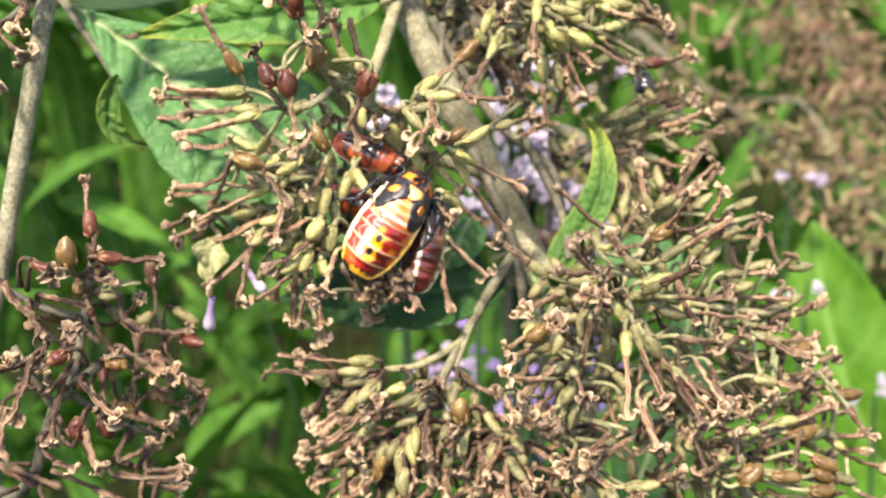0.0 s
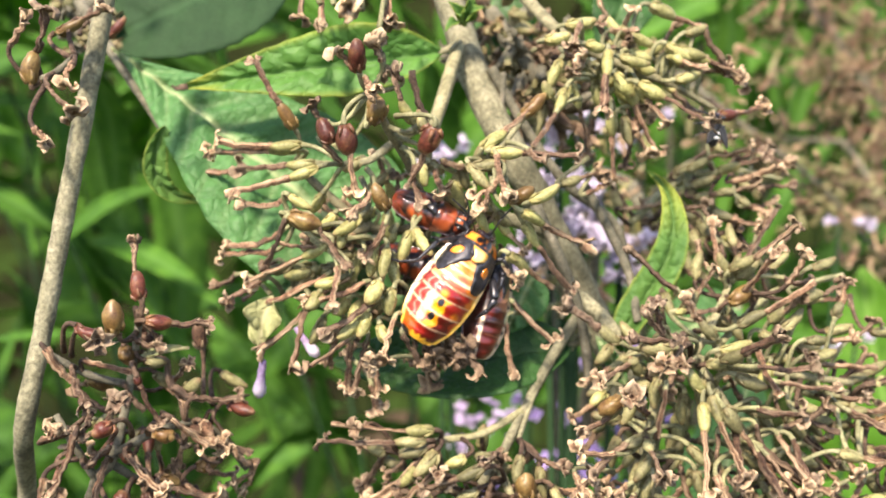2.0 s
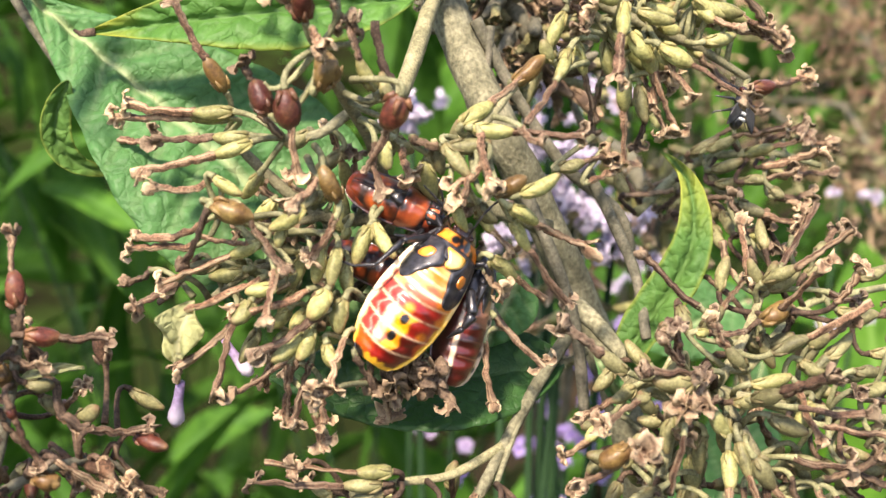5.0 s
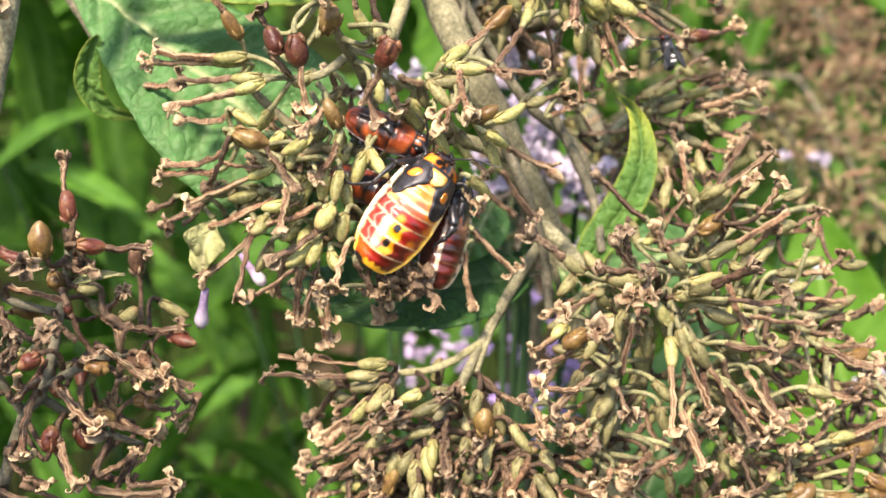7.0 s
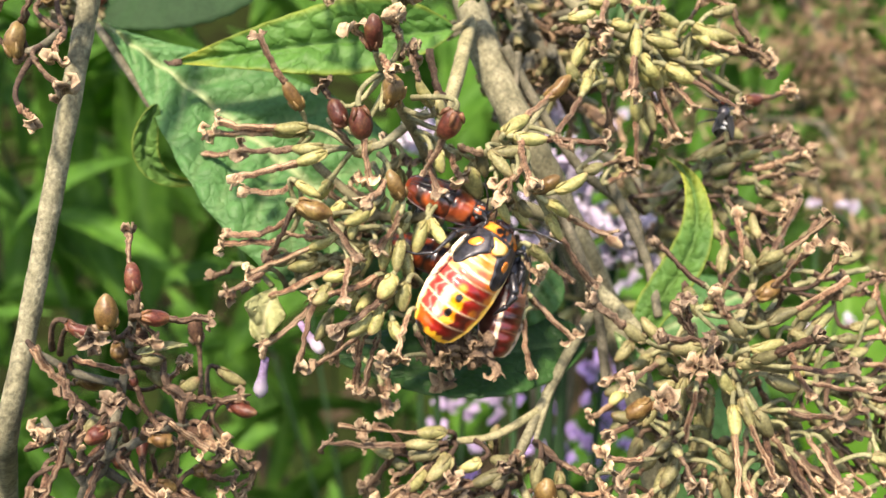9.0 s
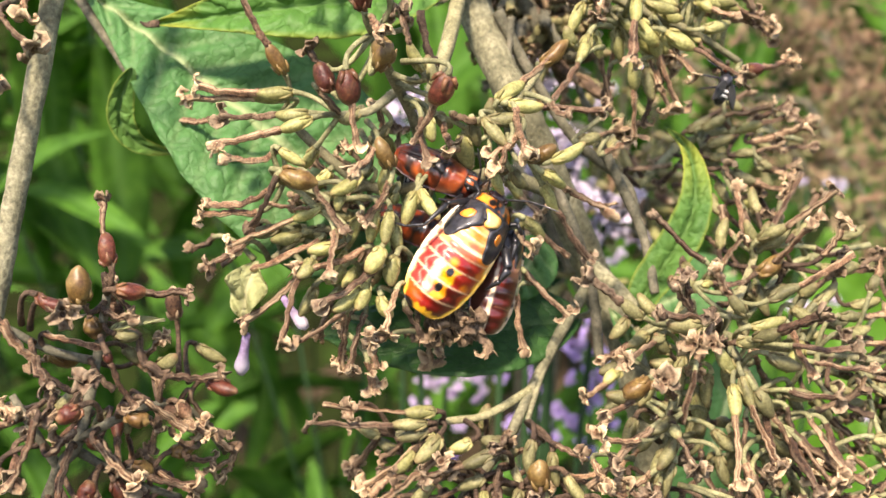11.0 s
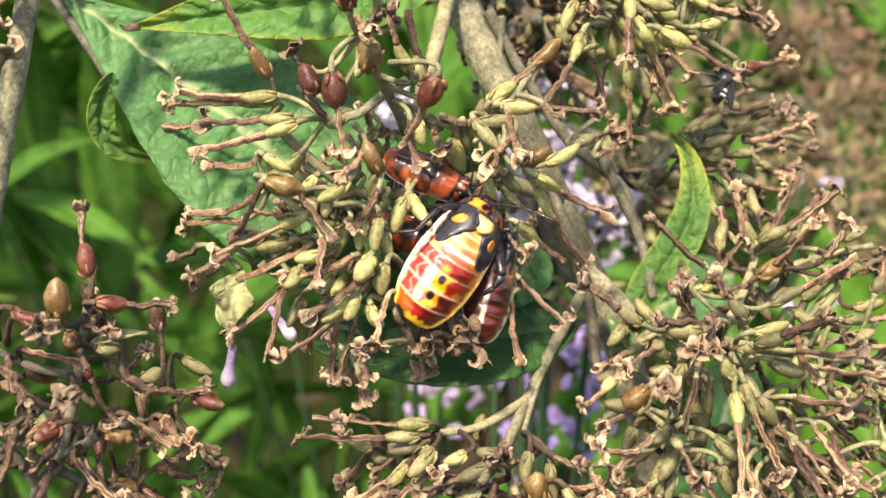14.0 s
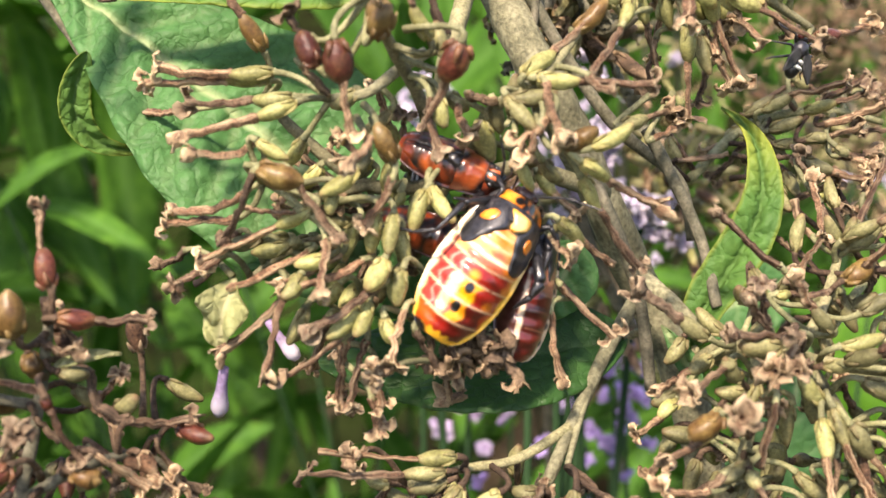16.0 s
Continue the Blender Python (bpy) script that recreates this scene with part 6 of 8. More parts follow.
def leaf_blade(base, tip, normal, half, arch=0.0, fold=0.0, wave=0.0, twist=0.0, nu=56, nv=20, pairs=9, hook=0.0, deep=0.26, widest=0.8, sharp=0.8, late=1.0, course=None, fade=0.8):
    """A blade with a sunken midrib, bowed side veins and a swollen surface between them. Returns the skin and the spine."""
    base, tip, normal = Vector(base), Vector(tip), Vector(normal).normalized()
    d = (tip - base)
    length = d.length
    d.normalize()
    side0 = d.cross(normal).normalized()
    normal = side0.cross(d)
    spine, top, low = [], [], []
    g = Geo()
    phase = random.uniform(0, 6)
    for k in range(nu + 1):
        u = k / nu
        c = base + d * (length * u) + normal * (arch * math.sin(math.pi * u)) + side0 * (hook * math.sin(math.pi * u ** late))
        if course:
            c = curve(course, u)
            way = (curve(course, min(1, u + 0.03)) - curve(course, max(0, u - 0.03))).normalized()
            side0 = way.cross(normal).normalized()
        spine.append(c)
        turn = Matrix.Rotation(radians(twist) * (u - 0.3), 3, d)
        side, nor = turn @ side0, turn @ normal
        w = half * max(0.012, math.sin(math.pi * min(1, u) ** widest) ** sharp)
        rowt, rowl = [], []
        for i in range(nv + 1):
            v = 2 * i / nv - 1
            a = abs(v)
            line = (u * pairs - a * 1.1) % 1.0
            vein = math.exp(-((min(line, 1 - line)) / 0.085) ** 2) * (0.25 + 0.75 * (1 - a)) * (0.04 < u < 0.97)
            mid = math.exp(-(a * w / 0.26) ** 2)
            puff = (0.5 - 0.5 * math.cos(2 * math.pi * line)) * (1 - a ** 3)
            z = fold * a * w + wave * w * 0.3 * math.sin(9 * u + 2.2 * v + phase) * a + deep * puff - min(0.4, deep * 1.6) * mid
            z += 0.05 * noise.noise(Vector((c.x + v * 3, c.y, c.z + v)) * 1.1)
            ww = w * (1 + 0.012 * math.sin(u * 70))
            p = c + side * (v * ww * math.cos(fold * 0.6)) + nor * z
            tone = max(mid, vein * 0.32)
            rim = max(0.0, (a - 0.8) / 0.2) * 0.4 + max(0.0, (u - fade) / (1 - fade))
            rowt.append(g.add(p, min(1, tone), min(1, rim)))
            rowl.append(g.add(p - nor * 0.14, min(1, tone), min(1, rim)))
        top.append(rowt)
        low.append(rowl)
    g.rings([t + l[::-1] for t, l in zip(top, low)])
    return g, spine, normal


def leaf(name, base, tip, normal, half, mat, label, stalk=None, **shape):
    ob = thing(name, base, label, "leaf")
    g, spine, nor = leaf_blade(base, tip, normal, half, **shape)
    part("blade", g, mat, ob)
    g = Geo()
    n = len(spine)
    g.sweep([p - nor * 0.7 for p in spine[:-3]], [0.3 * (1 - 0.85 * k / n) for k in range(n - 3)], 8)
    if half > 5.2:
        part("midrib", g, TWIG, ob, "raised pale midrib")
    if stalk:
        g = Geo()
        g.sweep([Vector(stalk), Vector(stalk).lerp(Vector(base), 0.6) - nor * 0.3, spine[1] - nor * 0.15], [0.42, 0.36, 0.32], 8)
        part("petiole", g, TWIG, ob)
    elif spine[0].y > 130:
        g = Geo()
        g.sweep(rooted(spine[1]), [0.5, 0.9, 1.2, 1.5, 2.0], 8)
        part("stalk", g, TWIG, ob)
    return ob


leaf("leaf", (-37.0, 105.0, 26.8), (1.6, 100.0, -5.6), (0.28, -1, 0.32), 9.7, LEAF, "large grey-green leaf with a net of sunken veins", (-41.3, 110.0, 30.7), arch=2.5, fold=0.1, wave=0.16, pairs=12, widest=1.35, sharp=1.0, deep=0.7, nu=110, nv=28)
yellow_leaf = leaf("leaf", (0.3, 99.0, 24.0), (-27.2, 97.0, 20.5), (0.05, -1, 0.05), 3.7, LEAF_YELLOW, "yellowing leaf with a withered brown tip", (1.9, 103.0, 26.0), arch=1.2, fold=0.42, wave=0.5, hook=-0.2, pairs=11, widest=0.66, sharp=1.1, deep=0.24, nu=100, nv=28)
g = Geo()
g.sweep([(-25.9, 97.0, 20.6), (-26.5, 96.9, 20.5), (-27.1, 96.8, 20.4), (-27.6, 96.7, 20.7)], [0.34, 0.34, 0.24, 0.08], 8, None, 0.3, 3)
part("withered_tip", g, TUBE_DARK, yellow_leaf, "brown withered tip")
leaf("leaf", (18.4, 100.0, -7.9), (21.2, 103.0, 12.0), (-0.25, -1, 0.35), 2.0, LEAF_LIME, "narrow twisted green leaf with a yellow tip", (18.4, 103.0, -9.8), fold=0.35, wave=0.4, pairs=13, deep=0.3, widest=0.6, sharp=0.95, twist=30, fade=0.55, nu=80, course=[(18.4, 101.0, -7.4), (19.2, 101.0, -4.3), (21.1, 100.6, -1.3), (22.9, 100.2, 1.7), (23.8, 100.2, 4.6), (23.8, 100.8, 7.6), (23.1, 101.5, 9.9), (21.4, 102.5, 11.9)])
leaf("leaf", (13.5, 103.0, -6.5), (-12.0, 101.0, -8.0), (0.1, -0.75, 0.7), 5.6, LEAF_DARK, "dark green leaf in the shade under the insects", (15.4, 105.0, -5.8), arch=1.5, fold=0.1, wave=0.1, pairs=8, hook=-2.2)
leaf("leaf", (-29.5, 98.5, 16.6), (-26.7, 103.0, 9.1), (0.1, -1, 0.35), 1.3, LEAF_LIME, "small curled green leaf", None, fold=0.35, wave=0.4, pairs=6, deep=0.12, course=[(-28.9, 99.0, 16.9), (-30.2, 100.0, 14.7), (-30.6, 101.0, 12.1), (-29.3, 102.5, 10.1), (-26.3, 104.5, 9.4)])
# the shade over this broad leaf is in its dark green
leaf("leaf", (-20.1, 122.0, 40.8), (-44.1, 118.0, 29.8), (0, -1, 0.35), 9.0, LEAF_BACK_SHADE, "broad green leaf behind, out of focus", (-3.2, 112.0, 45.6), arch=1.5, fold=0.1, pairs=7)
leaf("leaf", (128.0, 290.0, -75.8), (103.1, 285.0, 5.5), (-0.35, -1, 0.15), 20.0, LEAF_BRIGHT, "bright yellow-green leaf lit from behind", None, arch=3, fold=0.15, pairs=6, hook=-5, wave=0.4)
leaf("leaf", (67.5, 150.0, -42.4), (39.8, 140.0, -31.3), (-0.2, -1, 0.5), 9.0, LEAF_BRIGHT, "bright green leaf below the seed head", None, arch=2, fold=0.1, pairs=6)
leaf("leaf", (32.4, 150.0, -42.4), (42.9, 150.0, -11.2), (0.2, -1, 0.2), 7.0, LEAF, "green leaf behind the seed head", None, arch=2, fold=0.1, pairs=6)
leaf("leaf", (41.2, 150.0, -3.1), (26.8, 150.0, -9.5), (0.2, -1, 0.2), 5.0, LEAF, "small green leaf behind the seed head", None, arch=2, fold=0.1, pairs=6)
leaf("bract", (-16.0, 91.5, -1.0), (-17.3, 92.0, -6.1), (-0.1, -1, 0.2), 1.75, BRACT, "crumpled yellow-green withered bract", None, arch=0.9, fold=0.5, wave=2.4, pairs=3, widest=0.9, deep=0.1)
leaf("bract", (-27.2, 86.0, -6.5), (-22.8, 87.0, -5.6), (0, -0.8, 0.6), 0.5, BRACT, "thin pointed yellow-green bract", None, arch=0.2, fold=0.3, pairs=3)
leaf("bract", (18.7, 100.0, -10.6), (15.7, 100.0, -5.5), (0, -1, 0.2), 0.9, LEAF, "small green bract by the stem", None, fold=0.3, pairs=3)
leaf("leaf", (9.6, 103.0, 1.2), (6.3, 102.0, -5.4), (0.2, -1, 0.4), 2.8, LEAF, "small green leaf beside the insects", None, arch=0.6, fold=0.2, pairs=5)


# dark-coloured leaves that deepen the shade behind the stem
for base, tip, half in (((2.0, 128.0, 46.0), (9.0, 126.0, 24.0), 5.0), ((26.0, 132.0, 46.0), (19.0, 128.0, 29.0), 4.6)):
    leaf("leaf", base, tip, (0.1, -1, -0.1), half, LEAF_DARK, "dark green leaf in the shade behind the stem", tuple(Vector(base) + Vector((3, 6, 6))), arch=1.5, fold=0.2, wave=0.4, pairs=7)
for tip, half in (((3.4, 98.2, 30.2), 0.8), ((1.2, 98.0, 29.0), 0.7), ((4.6, 98.6, 28.6), 0.75), ((0.6, 98.6, 26.2), 0.7), ((2.2, 97.8, 27.6), 0.6)):
    leaf("bract", (2.6, 101.2, 27.4), tip, (random.gauss(0, 0.3), -1, 0.4), half, LEAF_LIME, "tiny curled young leaf at a stem node", None, arch=0.5, fold=0.5, wave=0.8, pairs=4, nu=20, nv=8, deep=0.12)


# ---- insects ----
def turn_of(head, tail, dorsal):
    y = (Vector(head) - Vector(tail)).normalized()
    x = y.cross(Vector(dorsal)).normalized()
    return Matrix((x, y, x.cross(y))).transposed()


YELLOW, RED, INK = (0.82, 0.38, 0.012), (0.24, 0.008, 0.006), (0.009, 0.008, 0.009)
WIDTHS = ((0, 0.02, 0.06, 0.12, 0.2, 0.33, 0.47, 0.62, 0.76, 0.87, 0.95, 1.0), (0.3, 0.5, 0.66, 0.78, 0.89, 0.98, 1.0, 0.95, 0.87, 0.76, 0.62, 0.42))


def blend(a, b, f):
    f = max(0.0, min(1.0, f))
    return tuple(p + (q - p) * f for p, q in zip(a, b))


def spot(s, v, s0, v0, rs, rv, soft=0.25):
    q = math.hypot((s - s0) / rs, (v - v0) / rv)
    return max(0.0, min(1.0, (1 + soft - q) / (2 * soft)))


def nymph_marking(s, v):
    """Back of the pale nymph: pale rim, red fields in rings, a yellow middle with two black dots, peach fore rings;
    glare painted on the left.
    """
    bent = s - 0.06 * v * v
    wob = v + 0.05 * math.sin(60 * s) + 0.03 * math.sin(23 * s + 1)
    edges = (0.125, 0.255, 0.385, 0.49, 0.555, 0.63, 0.70)
    ring = sum(bent > q for q in edges)
    # pink, with whitish spots and lines at left, is glare painted over the red
    red, deep, glare_pink, orange, peach = (0.30, 0.012, 0.007), (0.10, 0.005, 0.004), (0.44, 0.05, 0.04), (0.74, 0.20, 0.015), (0.84, 0.46, 0.15)
    if ring == 0:
        c = blend(blend((0.62, 0.09, 0.01), red, (wob + 0.45) / 0.3), deep, (wob - 0.05) / 0.2)
    elif ring == 1:
        c = blend(glare_pink, (0.86, 0.60, 0.30), spot(s, v, 0.2, -0.3, 0.06, 0.14, 0.4))
        c = blend(c, YELLOW, (wob + 0.16) / 0.1)
        c = blend(c, (0.80, 0.28, 0.012), (wob - 0.12) / 0.08)
        c = blend(c, deep, (wob - 0.26) / 0.07)
        c = blend(c, (0.50, 0.05, 0.01), (wob - 0.74) / 0.06)
    elif ring == 2:
        c = blend(glare_pink, (0.88, 0.66, 0.42), spot(s, v, 0.33, -0.28, 0.07, 0.16, 0.4))
        c = blend(c, YELLOW, (wob + 0.18) / 0.1)
        c = blend(c, red, (wob - 0.25) / 0.08)
        c = blend(c, orange, spot(s, v, 0.31, 0.68, 0.03, 0.12, 0.4))
    elif ring == 3:
        c = blend(glare_pink, red, (wob + 0.1) / 0.2)
        c = blend(c, (0.82, 0.34, 0.03), spot(s, v, 0.42, -0.02, 0.03, 0.12, 0.5))
        c = blend(c, deep, spot(s, v, 0.44, 0.45, 0.02, 0.14, 0.7))
        c = blend(c, orange, (wob - 0.68) / 0.1)
    elif ring == 4:
        c = blend((0.55, 0.12, 0.06), orange, (wob - 0.45) / 0.2)
        c = blend(c, peach, spot(s, v, 0.52, -0.62, 0.04, 0.14, 0.5))
    elif ring == 5:
        c = blend(peach, (0.62, 0.20, 0.12), spot(s, v, 0.59, 0.22, 0.03, 0.2, 0.5))
        c = blend(c, orange, (wob - 0.4) / 0.15)
    else:
        c = blend(peach, orange, 0.5 + 0.5 * math.sin(7 * v + 20 * s))
    line = min(abs(bent - q) for q in edges)
    c = blend(c, (0.88, 0.60, 0.36), (0.011 - line) / 0.006 * (0.4 if v > 0.1 else 0.85))
    c = blend(c, (0.92, 0.74, 0.46), (0.018 - abs(bent - 0.555)) / 0.008)
    for q in (-0.38, -0.62):
        c = blend(c, (0.86, 0.56, 0.44), 0.6 * spot(0, wob, 0, q, 1, 0.025, 0.8) * (0.13 < s < 0.5))
    for s0, v0 in ((0.19, -0.5), (0.32, -0.5), (0.44, -0.5), (0.25, -0.7), (0.38, -0.72), (0.19, 0.5), (0.4, 0.5), (0.5, -0.3)):
        c = blend(c, (0.22, 0.015, 0.012), 0.65 * spot(s, v, s0, v0, 0.014, 0.055, 0.6))
    rim = (0.84, 0.86)[v > 0] + 0.025 * math.sin(46 * s)
    c = blend(c, blend((0.88, 0.50, 0.06), (0.93, 0.79, 0.52), (s - 0.1) / 0.2 if v < 0 else (s - 0.45) / 0.4), (abs(v) - rim) / 0.05)
    c = blend(c, (0.86, 0.44, 0.03), (0.045 + 0.008 * math.sin(17 * v) - s) / 0.012)
    c = blend(c, INK, max(spot(s, v, 0.215, 0.03, 0.036, 0.125, 0.12), spot(s, v, 0.345, 0.05, 0.034, 0.115, 0.12), spot(s, v, 0.02, -0.85, 0.03, 0.4)))
    if s > 0.74:
        c = blend(c, INK, (s - 0.74) / 0.02)
    return c


def pronotum_marking(s, v):
    c = blend((0.76, 0.20, 0.012), (0.82, 0.36, 0.04), spot(s, v, 0.95, -0.5, 0.05, 0.25, 0.6))
    for s0, v0, rs, rv in ((0.945, -0.12, 0.032, 0.17), (0.965, 0.1, 0.026, 0.1), (0.94, 0.42, 0.036, 0.14), (0.97, 0.5, 0.028, 0.1), (0.93, 0.2, 0.02, 0.1), (0.896, 0.0, 0.012, 1.3), (0.915, 0.14, 0.014, 0.1), (0.92, 0.68, 0.03, 0.1), (0.99, 0, 0.008, 1.2), (0.93, -0.84, 0.03, 0.1)):
        c = blend(c, INK, spot(s, v, s0, v0, rs, rv))
    return c


def dusky_marking(s, v):
    """The darker nymph: oxblood rings, a cream stripe, and a cream rim with black dots; the pale nymph's shade is in
    the colours.
    """
    # reds darkened further for the shade under the pale nymph
    c = blend((0.05, 0.006, 0.005), (0.12, 0.012, 0.008), 0.5 + 0.5 * math.sin(s * 50))
    line = min(abs(s - q) for q in (0.22, 0.34, 0.46, 0.57))
    c = blend(c, (0.40, 0.17, 0.11), (0.009 - line) / 0.008 * 0.45 * (v > -0.1))
    c = blend(c, (0.36, 0.15, 0.09), (s - 0.44) / 0.06 * (0.1 < v))
    c = blend(c, (0.62, 0.48, 0.32), (v - 0.74) / 0.07 + 0.15 * math.sin(70 * s))
    c = blend(c, (0.06, 0.018, 0.012), (-0.42 - v) / 0.06)
    c = blend(c, (0.60, 0.46, 0.32), spot(s, v, 0.24, -0.3, 0.32, 0.085))
    for q in (0.15, 0.27, 0.39, 0.51):
        c = blend(c, INK, spot(s, v, q, 0.86, 0.025, 0.1))
    if s > 0.66:
        c = blend(INK, (0.60, 0.15, 0.03), spot(s, v, 0.76, 0.6, 0.06, 0.25))
    return c


def adult_marking(s, v):
    """The slender dark insect: black with rust-red fields on back and neck."""
    a = abs(v)
    c = blend(INK, (0.06, 0.014, 0.008), 0.5 + 0.5 * math.sin(31 * s + 5 * v))
    for s0, v0, rs, rv in ((0.05, 0, 0.08, 0.8), (0.2, 0.6, 0.06, 0.26), (0.38, 0.65, 0.06, 0.3), (0.55, 0.6, 0.07, 0.28), (0.68, 0.45, 0.07, 0.3), (0.86, 0.35, 0.06, 0.3)):
        c = blend(c, (0.30, 0.05, 0.013), spot(s, a, s0, v0, rs, rv, 0.35))
    return c


def insect(name, label, head, tail, dorsal, half, high, marking, extras):
    """A bug, built along its own length, with its back up; extras builds what only this one shows."""
    length = (Vector(head) - Vector(tail)).length
    ob = thing(name, tail, label, "insect", "insects on the seed head", turn=turn_of(head, tail, dorsal))

    def place(s, v, rise=0.0):
        w = half * float(np.interp(s, *WIDTHS))
        h = high * float(np.interp(s, (0, 0.12, 0.4, 0.7, 0.9, 1.0), (0.25, 0.7, 1.0, 0.95, 0.7, 0.3)))
        dome = max(0.0, 1 - min(1.0, abs(v) / 0.9) ** 2.3) ** 0.85 + 0.05 * (1 - abs(v))
        ring = -0.035 * high * math.cos(2 * math.pi * (s - 0.05 * v * v) / 0.095) * (s < 0.68) * (1 - abs(v) ** 4)
        droop = -0.5 * max(0.0, s - 0.82) * length * 0.35
        return Vector((v * w, s * length, h * dome + ring + droop + rise))

    g = Geo()
    ns, nv, rows = 96, 48, []
    for k in range(ns + 1):
        s = k / ns
        row = [g.add(place(s, 2 * i / nv - 1), 0, 0, marking(s, 2 * i / nv - 1)) for i in range(nv + 1)]
        row += [g.add(Vector((p.x * 0.92, p.y, -0.55 * high * (1 - (2 * i / nv - 1) ** 2) - 0.1)), 0, 0, blend(RED, INK, 0.5)) for i in range(nv - 2, 1, -3) for p in [place(s, 2 * i / nv - 1)]]
        rows.append(row)
    g.rings(rows)
    part("abdomen", g, SHELL, ob, "", (0, 0, 0))

    def plate(pname, line, wide, rise, mat, colour=None, count=18, cross=12, plabel=""):
        """A raised plate on the back, along line(a) with half width wide(a)."""
        p = Geo()
        top, low = [], []
        for k in range(count + 1):
            a = k / count
            s0, v0 = line(a)
            rt, rl = [], []
            for i in range(cross + 1):
                b = 2 * i / cross - 1
                v = max(-0.98, min(0.98, v0 + wide(a) * b))
                lift = rise * (1 - b ** 4) * math.sin(math.pi * min(1, max(0, 0.08 + 0.84 * a))) ** 0.4
                col = colour(s0, v) if colour else INK
                rt.append(p.add(place(s0, v, 0.03 + lift), 0, 0, col))
                rl.append(p.add(place(s0, v, -0.12), 0, 0, col))
            top.append(rt)
            low.append(rl)
        p.rings([t + l[::-1] for t, l in zip(top, low)])
        part(pname, p, mat, ob, plabel, (0, 0, 0))

    def field(pname, ss, left, right, rise, mat, colour=None, count=22, cross=12):
        """A raised plate between two edges, each given at some stations of the length."""
        p = Geo()
        top, low = [], []
        for k in range(count + 1):
            s0 = ss[0] + (ss[-1] - ss[0]) * k / count
            a, b = float(np.interp(s0, ss, left)), float(np.interp(s0, ss, right))
            rt, rl = [], []
            for i in range(cross + 1):
                f = i / cross
                v = a + (b - a) * f
                lift = rise * (1 - (2 * f - 1) ** 6) * min(1.0, 0.25 + 8 * min(k, count - k) / count)
                col = colour(s0, v) if colour else INK
                rt.append(p.add(place(s0, v, 0.03 + lift), 0, 0, col))
                rl.append(p.add(place(s0, v, -0.12), 0, 0, col))
            top.append(rt)
            low.append(rl)
        p.rings([t + l[::-1] for t, l in zip(top, low)])
        part(pname, p, mat, ob, "", (0, 0, 0))

    extras(ob, place, plate, field, length)
    return ob


def limb(ob, name, pts, radii, mat=None, label=""):
    """A jointed limb through places of the bush's frame."""
    inv = (BUSH.inverted() @ ob.matrix_world).inverted()
    g = Geo()
    ps = [(inv @ (Vector(p) / 1000)) * 1000 for p in pts]
    for (a, b), (r0, r1) in zip(zip(ps, ps[1:]), zip(radii, radii[1:])):
        g.sweep([a, a.lerp(b, 0.12), a.lerp(b, 0.5), a.lerp(b, 0.88), b], [r0 * 0.7, r0 * 1.1, (r0 + r1) * 0.52, r1 * 1.0, r1 * 0.75], 8)
    part(name, g, mat or BLACK, ob, label, (0, 0, 0))


